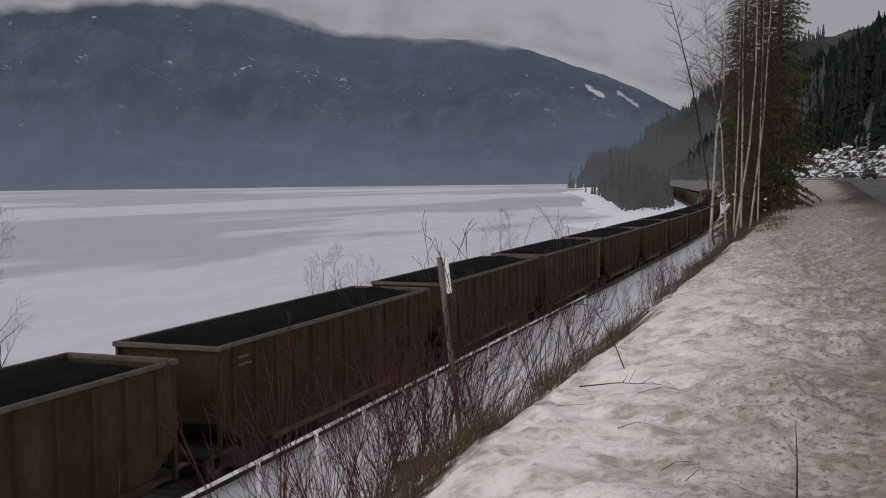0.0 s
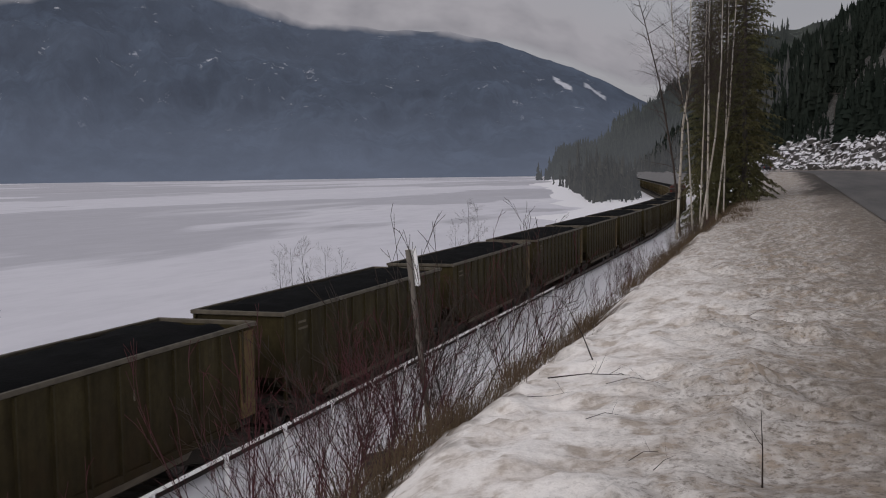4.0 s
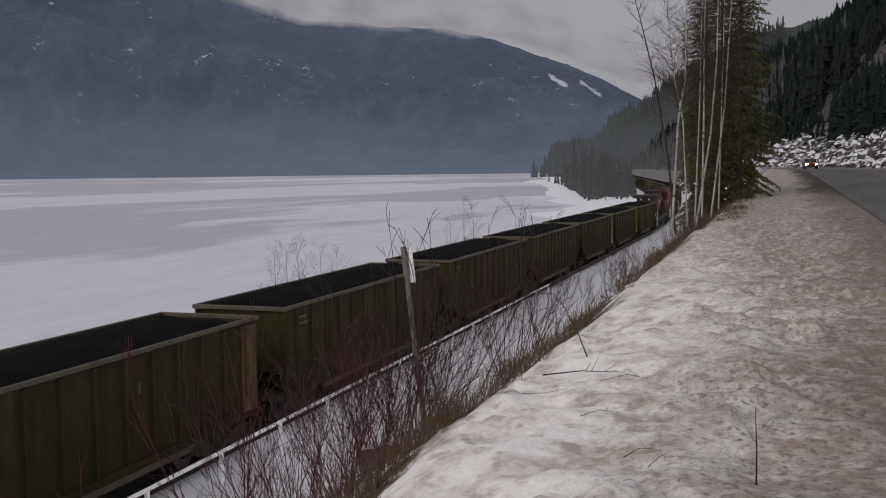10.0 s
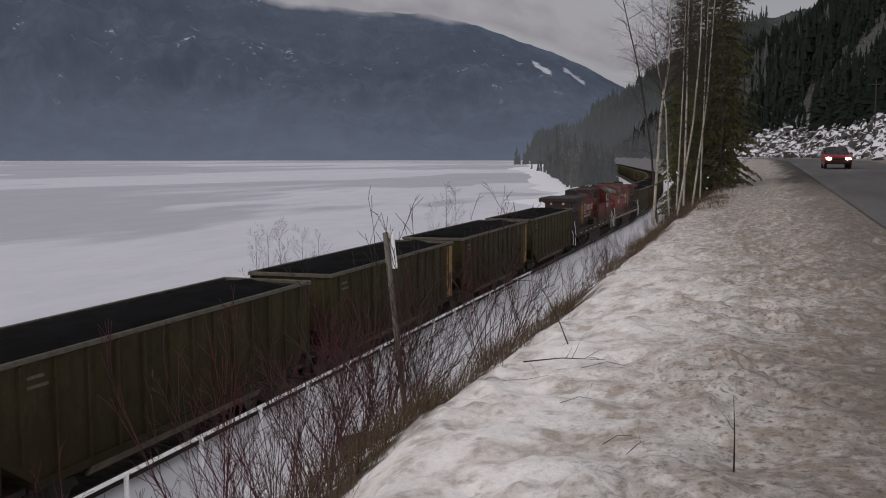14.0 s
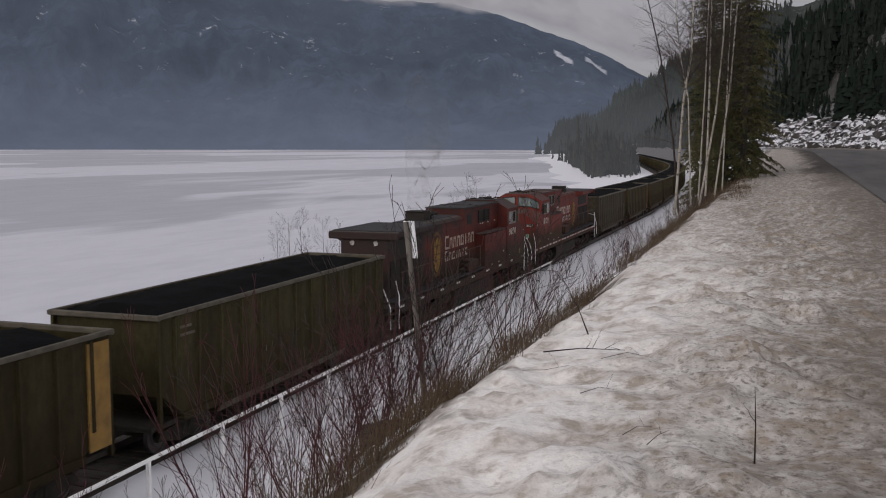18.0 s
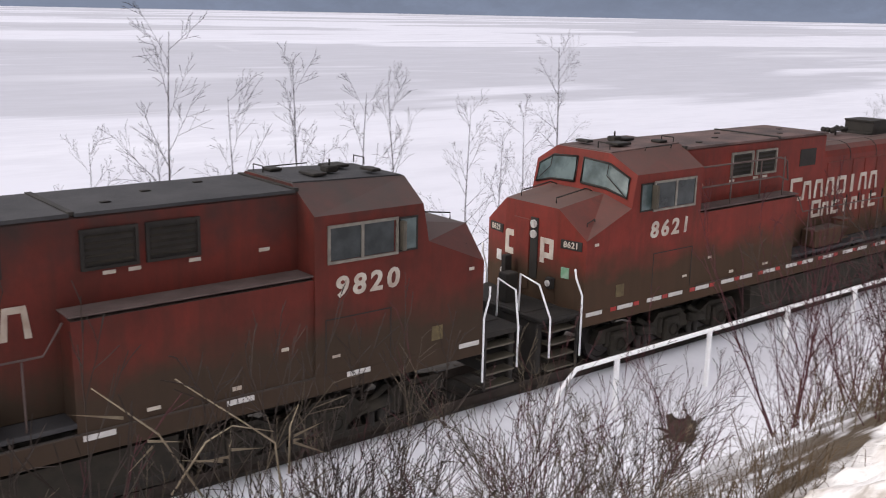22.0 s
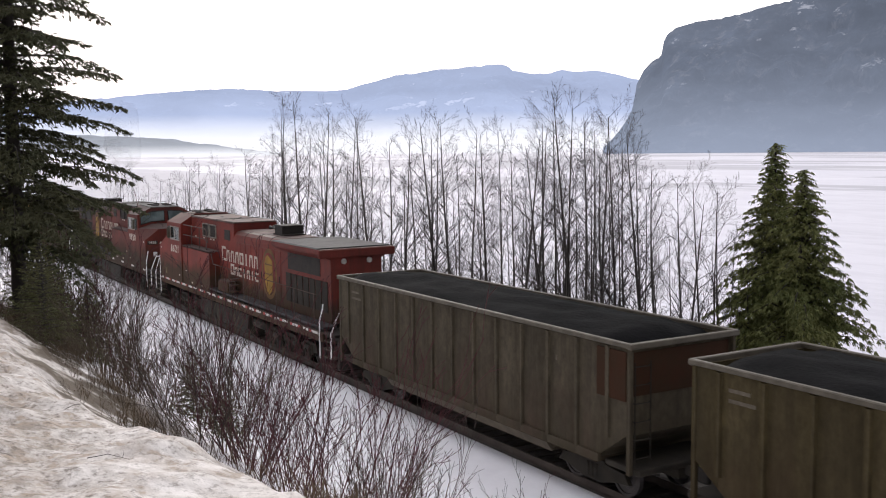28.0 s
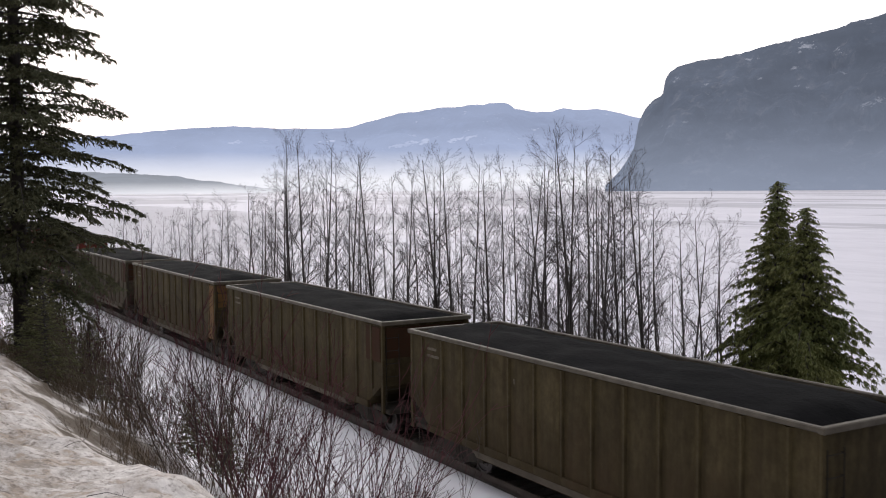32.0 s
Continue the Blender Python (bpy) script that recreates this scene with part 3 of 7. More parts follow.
def lumpy(rx, ry, rz, seed, rough=0.3, rings=9, sides=14):
    """An uneven rounded lump."""
    g = Geo()
    for i in range(rings + 1):
        a = math.pi * i / rings
        for j in range(sides):
            b = 2 * math.pi * j / sides
            d = Vector((math.sin(a) * math.cos(b), math.sin(a) * math.sin(b), math.cos(a)))
            k = 1 + rough * noise.fractal((d.x * 1.8 + seed, d.y * 1.8, d.z * 1.8), 0.6, 2.1, 4)
            g.v.append((d.x * rx * k, d.y * ry * k, d.z * rz * k))
    g.f = [(i * sides + j, (i + 1) * sides + j, (i + 1) * sides + (j + 1) % sides, i * sides + (j + 1) % sides) for i in range(rings) for j in range(sides)]
    g.s = [True] * len(g.f)
    return g


def thing(name, label, category, group="", m=None):
    ob = new(name)
    ob.empty_display_size = 0.2
    if m is not None:
        ob.matrix_basis = m
    return tagged(ob, label, category, group)


def words(name, text, size, material, parent, m, label="", extrude=0.004, align="CENTER", squeeze=1.0, shear=0.0, bold=0.0, spacing=1.0):
    """Lettering in the built-in font, turned into a mesh."""
    cu = bpy.data.curves.new(name, "FONT")
    cu.body, cu.size, cu.extrude, cu.align_x, cu.align_y, cu.shear, cu.offset = text, size, extrude, align, "CENTER", shear, bold
    cu.resolution_u, cu.space_character = 3, spacing
    tmp = new(name + "_curve", cu)
    dg = bpy.context.evaluated_depsgraph_get()
    me = bpy.data.meshes.new_from_object(tmp.evaluated_get(dg))
    bpy.data.objects.remove(tmp)
    bpy.data.curves.remove(cu)
    me.materials.clear()
    me.materials.append(material)
    ob = new(name, me)
    ob.parent = parent
    ob.matrix_basis = m @ Matrix.Diagonal((squeeze, 1, 1, 1))
    if label:
        ob["label"] = label
    return ob


# ---- the lie of the land ----
def shift(x):
    """How far the shore, railway and hillside have bent towards the lake at x."""
    a = min(max(x - 110.0, 0.0), 170.0)
    return a * a / 2000.0 + max(x - 280.0, 0.0) * 0.17


def track_at(s):
    """The place on the track and its heading (degrees) at s metres along it."""
    return s, TRACK_Y + shift(s), math.degrees(math.atan(min(max(s - 110.0, 0.0), 170.0) / 1000.0))


def bend(x):
    """The road's own swing round the corner ahead."""
    return min(max((x - 165.0) / 120.0, 0.0), 1.0) ** 2 * 9.0


def road_z(x):
    return 6.12 + 1.15 * min(max((x - 12.0) / 95.0, 0.0), 1.0)


def shore_y(x):
    return float(np.interp(x, [-3000, -900, -300, -120, 0, 100, 200, 280, 420, 643, 834, 960, 1240, 1300, 1500, 3000],
                           [-900, 60, 24, 25, 24, 28, 47, 63, 98, 157, 222, 225, 300, 250, 120, 100]))


PROFILE_Y = [-400, -60, -14, -11.5, -10.2, -2.7, -2.0, 0.3, 1.5, 2.1, 2.8, 4.0, 10.2, 11.6, 13.4, 14.78, 14.93, 17.4, 18.3, 21.5, 24.5, 60]


def ground_z(x, y):
    yy = y - shift(x)
    if yy < 10:
        yy += 0.35 * min(max((5.8 - x) / 1.8, 0.0), 1.0) * min(max((x + 4.0) / 2.0, 0.0), 1.0) * min(max((yy + 1.0) / 2.0, 0.0), 1.0)
        yy += float(np.interp(x, [-60, -20, -14, -10.5, -9, -7.5, -6, -4.5], [0.3, 0.3, 0.35, 0.75, 0.7, 0.35, 0.15, 0.0])) * min(max((yy + 1.0) / 2.0, 0.0), 1.0)
        yy -= bend(x) * min(max((10 - yy) / 8.0, 0.0), 1.0)
    ragged = noise.fractal((x * 0.02, 5.0, 1.0), 0.8, 2.1, 4) * 9.0 if x > 150 else 0.0
    extra = max(shore_y(x) + ragged - shift(x) - 24.0, 0.0)
    if yy > 18:
        yy = 18 + (yy - 18) * 6.5 / (6.5 + extra)
    r = road_z(x)
    crest = 6.0 + 0.75 * min(max((x - 40.0) / 60.0, 0.0), 1.0) + 0.10 * noise.noise((x * 0.12, 3.0, 0.0))
    crest -= 0.042 * min(max(-x - 4.0, 0.0), 20.0)
    hill = 1.0 if x > 90 else 0.45
    z = float(np.interp(yy, PROFILE_Y, [r + 46 * hill + min(300 * hill, 190), r + 46 * hill, r + 0.5, r + 0.05, r - 0.06, r - 0.06, r + 0.02, crest + 0.14, crest + 0.06,
                                        crest - 0.04, crest - 0.55, crest - 1.35, -0.35, -0.40, -0.30, -0.09, -0.38, -0.40, -0.9, -2.0, -2.75, -9.0]))
    if -400 < x < 400 and yy > -60:
        rough = noise.noise((x * 0.45, y * 0.8, 1.7)) * 0.07 + noise.noise((x * 1.3, y * 2.0, 4.1)) * 0.06
        if -2.4 < yy < 2.6:
            # cups melted into the old snow, deeper in some stretches than in others
            wx, wy = noise.noise((x * 1.7, y * 1.7, 3.0)) * 0.35, noise.noise((x * 1.7, y * 1.7, 8.0)) * 0.35
            cup = noise.voronoi((x * 3.0 + wx, y * 2.7 + wy, 0.5))[0][0]
            deep = min(max(0.62 + noise.noise((x * 0.6, y * 0.7, 6.0)) * 1.3, 0.15), 1.2)
            rough += noise.noise((x * 1.5, y * 1.3, 9.0)) * 0.05 + (cup - 0.35) * 0.15 * deep + (noise.voronoi((x * 5.6 + wy, y * 5.0 + wx, 2.5))[0][0] - 0.35) * 0.085 * deep + noise.noise((x * 6.1, y * 5.0, 2.0)) * 0.022
        keep = 0.15 if (-10.5 < yy < -2.5 or 13.2 < yy < 18) else 1.0
        z += rough * keep
    return z


def spaced(spans):
    """Grid lines: (end, step) spans one after another."""
    out, at = [spans[0][0]], spans[0][0]
    for end, step in spans[1:]:
        n = max(1, round((end - at) / step))
        out += [at + (end - at) * (i + 1) / n for i in range(n)]
        at = end
    return out


def sheet(name, xs, ys, height, material):
    g = Geo()
    g.v = [(x, y, height(x, y)) for x in xs for y in ys]
    n = len(ys)
    g.f = [(i * n + j, (i + 1) * n + j, (i + 1) * n + j + 1, i * n + j + 1) for i in range(len(xs) - 1) for j in range(n - 1)]
    g.s = [True] * len(g.f)
    return part(name, g, material, None)


GX = spaced([(-4600,), (-1000, 400), (-200, 60), (-60, 6), (-20, 1.0), (-14, 0.3), (-4.5, 0.09), (3, 0.3), (13, 0.075), (20, 0.13), (30, 0.25), (60, 0.6), (140, 3), (400, 12), (1600, 40), (4600, 400)])
GY = spaced([(-4600,), (-400, 500), (-60, 30), (-12, 4), (-3, 0.8), (-1.6, 0.14), (2.7, 0.07), (3.4, 0.16), (6, 0.25), (13, 0.7), (19, 0.4), (26, 1), (80, 4), (320, 16), (600, 60), (4600, 600)])
ground = tagged(sheet("ground", GX, GY, ground_z, SNOW), "old dirty snow on the bank and shore", "ground", kind="structure")
lake = Geo().add([(-4600, 14, -2.5), (4600, 14, -2.5), (4600, 4600, -2.5), (-4600, 4600, -2.5)], [(0, 1, 2, 3)])
tagged(part("water", lake, ICE, None), "frozen lake with snow and long grey ice bands", "frozen lake", kind="structure")


def ribbon(name, stations, profile, material):
    """A strip with the given cross profile (offset across, height) laid along stations (x, y, z, heading)."""
    g = Geo()
    for x, y, z, a in stations:
        c, s = math.cos(radians(a)), math.sin(radians(a))
        g.v += [(x - s * o, y + c * o, z + h) for o, h in profile]
    n = len(profile)
    g.f = [(i * n + j, (i + 1) * n + j, (i + 1) * n + j + 1, i * n + j + 1) for i in range(len(stations) - 1) for j in range(n - 1)]
    g.s = [False] * len(g.f)
    return part(name, g, material, None)


road_line = [(x, -6.5 + shift(x) + bend(x), road_z(x), 0) for x in spaced([(-300,), (60, 12), (300, 5), (348, 12)])]
tagged(ribbon("road", road_line, [(-3.9, -0.02), (-3.6, 0.03), (0, 0.07), (3.6, 0.03), (3.9, -0.02)], ROAD), "grey two-lane road dusted with sand", "road", kind="structure")
BALLAST = stuff_mat("dark_cinder_ballast", (0.05, 0.045, 0.04), (0.10, 0.09, 0.08), 2.0, 0.95, 0.0, 0.9, 12.0)
track_line = [(*track_at(s)[:2], 0.0, track_at(s)[2]) for s in spaced([(-500,), (100, 25), (700, 10)])]
bed = ribbon("track_bed", track_line, [(-0.82, -0.42), (-0.78, -0.2), (1.5, -0.2), (2.4, -0.5)], BALLAST)
tagged(bed, "cinder-dark ballast under the railway track", "track bed", kind="structure")
for side in (-0.7525, 0.7525):
    tagged(ribbon("rail", track_line, [(side - 0.07, -0.185), (side - 0.036, -0.04), (side - 0.036, 0), (side + 0.036, 0), (side + 0.036, -0.04), (side + 0.07, -0.185)], RAIL),
           "worn steel running rail on the ties", "rail", kind="structure")
ties = Geo()
for i in range(-320, 640):
    x, y, a = track_at(i * 0.55)
    if -90 < x < 260:
        b = Geo().box(-0.11, 0.11, -0.76, 1.3, -0.26, -0.165, 0.012).moved(pose(x, y, 0, 0, 0, a))
        ties.add(b.v, b.f)
tagged(part("railway_ties", ties, TIE, None), "creosoted wooden ties bedded in the ballast", "railway ties", kind="stuff")


# ---- mountains across the lake ----
def range_wall(name, table, near, far, material, label, seed, rough=0.16, step=0.3):
    azs = [table[0][0] + step * i for i in range(int((table[-1][0] - table[0][0]) / step) + 1)]
    g, m = Geo(), 30
    for az in azs:
        el = float(np.interp(az, [a for a, _ in table], [b for _, b in table]))
        el += noise.noise((az * 0.9, seed, 0)) * 0.10 + noise.noise((az * 4.0, seed, 2)) * 0.05 + (abs(noise.noise((az * 9.0, seed, 4))) * 0.22 if step < 0.1 else 0.0)
        top = 7.8 + far * math.tan(radians(max(el, 0.0)))
        c, s = math.cos(radians(az)), math.sin(radians(az))
        for j in range(m + 1):
            p = j / m
            w = p * (1 - p) * 4
            r = near + (far - near) * p
            gully = noise.fractal((az * 0.22 + p * 0.8, seed + p * 3.2, 0.5), 0.75, 2.1, 6)
            r += gully * rough * (far - near) * w
            z = -4 + (top + 4) * (p ** 1.15) + noise.fractal((az * 0.8, seed + p * 9, 3.0), 0.6, 2.1, 5) * top * 0.03 * w
            g.v.append((c * r, s * r, z))
    for i in range(len(azs) - 1):
        for j in range(m):
            a = i * (m + 1) + j
            g.f.append((a, a + 1, a + m + 2, a + m + 1))
    g.s = [True] * len(g.f)
    return tagged(part(name, g, material, None), label, "mountain", kind="structure")


# far slopes that glow with the haze painted into their materials
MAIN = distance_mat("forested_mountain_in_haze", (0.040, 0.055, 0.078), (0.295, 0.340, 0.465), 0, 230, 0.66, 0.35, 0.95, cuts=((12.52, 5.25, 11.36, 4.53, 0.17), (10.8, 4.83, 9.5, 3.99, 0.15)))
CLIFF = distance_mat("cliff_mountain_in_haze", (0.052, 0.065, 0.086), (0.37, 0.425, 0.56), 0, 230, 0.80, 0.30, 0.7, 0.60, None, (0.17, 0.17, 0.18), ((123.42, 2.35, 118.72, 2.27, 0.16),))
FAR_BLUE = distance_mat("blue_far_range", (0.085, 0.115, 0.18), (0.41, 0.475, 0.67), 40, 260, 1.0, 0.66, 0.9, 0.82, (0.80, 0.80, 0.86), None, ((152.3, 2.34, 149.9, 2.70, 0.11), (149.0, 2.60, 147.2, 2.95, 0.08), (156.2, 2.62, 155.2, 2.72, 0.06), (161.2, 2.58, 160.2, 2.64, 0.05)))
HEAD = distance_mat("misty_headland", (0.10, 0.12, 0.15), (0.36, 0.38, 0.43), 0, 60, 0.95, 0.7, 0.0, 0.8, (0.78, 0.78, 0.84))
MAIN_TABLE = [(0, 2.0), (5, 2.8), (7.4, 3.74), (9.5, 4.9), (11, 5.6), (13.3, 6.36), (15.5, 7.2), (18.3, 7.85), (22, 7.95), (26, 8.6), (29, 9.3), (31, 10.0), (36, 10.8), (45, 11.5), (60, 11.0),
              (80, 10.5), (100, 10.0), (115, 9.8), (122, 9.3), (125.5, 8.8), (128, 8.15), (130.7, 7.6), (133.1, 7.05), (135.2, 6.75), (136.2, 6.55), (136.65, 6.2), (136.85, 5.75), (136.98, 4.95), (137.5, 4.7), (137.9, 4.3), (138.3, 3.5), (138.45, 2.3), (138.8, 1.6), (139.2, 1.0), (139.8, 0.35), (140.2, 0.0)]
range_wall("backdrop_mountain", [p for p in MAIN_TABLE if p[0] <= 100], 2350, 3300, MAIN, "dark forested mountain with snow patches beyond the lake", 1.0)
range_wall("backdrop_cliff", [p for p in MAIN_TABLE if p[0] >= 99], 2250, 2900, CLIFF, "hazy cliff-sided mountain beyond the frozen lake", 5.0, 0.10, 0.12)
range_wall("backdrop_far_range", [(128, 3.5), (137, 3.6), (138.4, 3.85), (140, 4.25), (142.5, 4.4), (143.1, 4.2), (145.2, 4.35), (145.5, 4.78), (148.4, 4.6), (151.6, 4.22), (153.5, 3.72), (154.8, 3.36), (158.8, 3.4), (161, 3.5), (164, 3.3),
                                  (169, 2.8), (176, 2.2), (190, 1.5)], 3600, 4500, FAR_BLUE, "snowy range far down the valley in painted pale blue haze", 9.0)
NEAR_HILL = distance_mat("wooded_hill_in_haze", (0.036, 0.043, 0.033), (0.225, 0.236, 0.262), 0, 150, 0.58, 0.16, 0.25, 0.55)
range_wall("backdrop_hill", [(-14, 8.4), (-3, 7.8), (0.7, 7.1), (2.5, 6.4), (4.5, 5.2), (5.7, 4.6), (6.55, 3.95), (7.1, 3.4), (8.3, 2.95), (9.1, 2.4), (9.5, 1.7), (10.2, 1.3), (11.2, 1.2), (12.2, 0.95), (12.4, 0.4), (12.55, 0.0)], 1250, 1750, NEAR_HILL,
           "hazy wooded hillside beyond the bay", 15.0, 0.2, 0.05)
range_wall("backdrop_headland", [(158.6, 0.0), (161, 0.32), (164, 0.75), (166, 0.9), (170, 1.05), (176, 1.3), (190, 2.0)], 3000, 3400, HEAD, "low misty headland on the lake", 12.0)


# ---- the coal train ----
# the second locomotive's front sill along the track, time by time
TRAIN = [(0, 254.7), (4, 211.4), (9, 158.0), (13, 114.3), (17, 70.45), (19, 48.55), (20, 37.75), (21, 26.85), (22, 15.4), (22.5, 9.75), (23, 3.95), (23.5, -1.9), (24, -7.6), (24.5, -13.2),
         (25, -18.75), (25.5, -24.25), (28, -52.1), (30, -73.85), (32, -95.9)]
PITCH = 16.18


def build_truck(car, x, name="truck"):
    """A two-axle freight truck: frames, bolster, springs, and wheels as pieces of their own."""
    g = Geo()
    for s in (-1, 1):
        y = s * 1.0
        g.prism([(-1.25, 0.38), (-1.1, 0.60), (-0.45, 0.66), (-0.25, 0.86), (0.25, 0.86), (0.45, 0.66), (1.1, 0.60), (1.25, 0.38), (0.95, 0.36), (0.5, 0.26), (0.35, 0.20), (-0.35, 0.20), (-0.5, 0.26), (-0.95, 0.36)],
                y - 0.06, y + 0.06)
        for k in (-0.15, 0, 0.15):
            g.tube([(k, y + s * 0.03, 0.28), (k, y + s * 0.03, 0.60)], 0.06, 6)
    g.box(-0.22, 0.22, -1.0, 1.0, 0.55, 0.86, 0.03)
    for ax in (-0.89, 0.89):
        g.tube([(ax, -0.95, 0.46), (ax, 0.95, 0.46)], 0.085, 8)
    t = part(name, g, GREASE, car)
    t.matrix_basis = pose(x, 0, 0)
    wheel = None
    for ax in (-0.89, 0.89):
        for s in (-1, 1):
            if wheel is None:
                wheel = part("wheel", Geo().disc(0, 0, 0, 0.457, 0.13), WHEEL, t)
                wheel.matrix_basis = pose(ax, s * 0.76, 0.457, 0, 0, 0 if s > 0 else 180)
            else:
                again(wheel, t, pose(ax, s * 0.76, 0.457, 0, 0, 0 if s > 0 else 180))
    return t


def build_coal_car(panel, label, seed, OLIVE=OLIVE):
    """An open coal gondola: tub, rim, ribs, sills, end posts, platforms, ladders, trucks, couplers and its load."""
    car = thing("coal_car", label, "railway car", "cars of the coal train")
    half, w = 7.2, 1.52
    g = Geo()
    for s in (-1, 1):
        g.prism([(-half + 0.1, 1.72), (-half + 0.1, 3.62), (half - 0.1, 3.62), (half - 0.1, 1.72), (half - 1.15, 1.0), (-half + 1.15, 1.0)], s * w - 0.03, s * w + 0.03)
    for e in (-1, 1):
        x = e * (half - 0.13)
        g.box(x - 0.03, x + 0.03, -w + 0.03, w - 0.03, 1.70, 3.62)
        g.add([(e * (half - 0.13), -w + 0.03, 1.7), (e * (half - 0.13), w - 0.03, 1.7), (e * (half - 1.2), w - 0.03, 0.95), (e * (half - 1.2), -w + 0.03, 0.95)], [(0, 1, 2, 3) if e > 0 else (3, 2, 1, 0)])
    g.box(-half + 1.2, half - 1.2, -w + 0.03, w - 0.03, 0.85, 1.0)
    g.prism([(-4.0, 0.55), (-4.6, 1.0), (4.6, 1.0), (4.0, 0.55)], -1.25, 1.25)
    part("tub", g, OLIVE, car)
    rim = Geo()
    for s in (-1, 1):
        rim.box(-half, half, s * 1.56 - 0.06, s * 1.56 + 0.06, 3.61, 3.72, 0.02)
    for e in (-1, 1):
        rim.box(e * half - 0.07, e * half + 0.07, -1.62, 1.62, 3.59, 3.72, 0.02)
    part("top_rim", rim, RIM, car, "worn bare steel top rim")
    rib = None
    for s in (-1, 1):
        for i in range(13):
            x = -half + 0.72 + i * (2 * half - 1.44) / 12
            low = 1.08 if abs(x) < half - 1.2 else 1.55
            m = pose(x, s * (w + 0.03), 0)
            if rib is None or low != 1.08:
                r = part("rib", Geo().prism([(-0.075, 0.0), (-0.05, 0.06 * s), (0.05, 0.06 * s), (0.075, 0.0)], low, 3.58, "z"), OLIVE, car)
                r.matrix_basis = m
                if low == 1.08 and s == -1:
                    rib = r
            else:
                again(rib, car, m if s < 0 else m @ pose(0, 0, 0, 0, 0, 180))
    for s in (-1, 1):
        part("side_sill", Geo().box(-half + 1.0, half - 1.0, s * 1.55 - 0.05, s * 1.55 + 0.05, 0.92, 1.12, 0.015), OLIVE, car)
        part("skirt_plate", Geo().prism([(s * 1.28, 0.58), (s * 1.52, 0.96), (s * 1.46, 0.98), (s * 1.22, 0.60)], -4.1, 4.1, "x"), DUST_TAN, car, "dust-pale plate below the side sill")
    post = part("corner_post", Geo().box(-0.06, 0.06, -0.05, 0.05, 0.85, 3.6, 0.012), OLIVE, car)
    post.matrix_basis = pose(half - 0.06, -w, 0)
    for e, s in ((1, 1), (-1, -1), (-1, 1)):
        again(post, car, pose(e * (half - 0.06), s * w, 0))
    deck = part("end_platform", Geo().box(-0.6, 0.55, -1.45, 1.45, 0.86, 1.0, 0.02).box(-1.0, 0.5, -0.3, 0.3, 0.62, 0.86), GREASE, car)
    deck.matrix_basis = pose(half - 0.35, 0, 0)
    again(deck, car, pose(-half + 0.35, 0, 0, 0, 0, 180))
    lad = Geo().tube([(0.07, -0.22, 1.1), (0.07, -0.22, 3.3)], 0.014, 4).tube([(0.07, 0.22, 1.1), (0.07, 0.22, 3.3)], 0.014, 4)
    for z in (1.2, 1.6, 2.0, 2.4, 2.8, 3.2):
        lad.tube([(0, -0.22, z), (0.07, -0.22, z), (0.07, 0.22, z), (0, 0.22, z)], 0.014, 4)
    ladder = part("ladder", lad, GREASE, car)
    ladder.matrix_basis = pose(half - 0.08, -1.2, 0)
    again(ladder, car, pose(-half + 0.08, 1.2, 0, 0, 0, 180))
    hook = part("coupler", Geo().box(0, 0.62, -0.11, 0.11, 0.68, 0.90, 0.03).box(0.5, 0.86, -0.16, 0.12, 0.64, 0.94, 0.04), BLACK, car)
    hook.matrix_basis = pose(half + 0.02, 0, 0)
    again(hook, car, pose(-half - 0.02, 0, 0, 0, 0, 180))
    # the painted end: a panel on each side of the rear quarter and on the rear wall
    if panel is not None:
        low, wide = (1.12, 0.74) if panel is not RUST else (2.45, 0.95)
        for s in (-1, 1):
            part("end_panel", Geo().box(half - 0.12 - wide, half - 0.12, s * (w + 0.05) - 0.02, s * (w + 0.05) + 0.02, low, 3.52), panel, car, "painted marker panel at the car's end")
        part("end_panel", Geo().box(half - 0.098, half - 0.075, -1.4, 1.4, 2.55, 3.5), panel, car, "painted marker panel at the car's end")
    rng = random.Random(seed)
    for row, count in ((3.28, 4), (3.08, 5)):
        for s in (-1, 1):
            mk = Geo().box(-half + 0.95, -half + 0.95 + count * 0.13, s * (w + 0.034) - 0.004, s * (w + 0.034) + 0.004, row - 0.035, row + 0.035)
            part("stencil", mk, PALE, car, "small pale stencilled marks")
    x, z = rng.uniform(-4, 5), rng.uniform(1.7, 3.0)
    part("chalk_mark", Geo().box(x, x + 0.05, -w - 0.038, -w - 0.03, z, z + rng.uniform(0.1, 0.3)), PALE, car, "small pale chalk mark")
    xs, ys = [i * 0.4 - 6.8 for i in range(35)], [i * 0.24 - 1.44 for i in range(13)]
    load = Geo()
    for x in xs:
        for y in ys:
            end = min((7.0 - abs(x)) / (1.1 if x > 0 else 0.6), 1.0)
            z = 3.10 + 0.70 * end ** 0.5 - 0.15 * (y / 1.4) ** 2 + noise.fractal((x * 0.9, y * 1.4, seed), 0.7, 2.0, 4) * 0.09
            load.v.append((max(-7.03, min(7.03, x * 1.035)), y * 1.03, z))
    n = len(ys)
    load.f = [(i * n + j, (i + 1) * n + j, (i + 1) * n + j + 1, i * n + j + 1) for i in range(len(xs) - 1) for j in range(n - 1)]
    load.s = [True] * len(load.f)
    part("coal_load", load, COAL, car, "black heaped coal")
    for x in (-5.35, 5.35):
        build_truck(car, x)
    return car


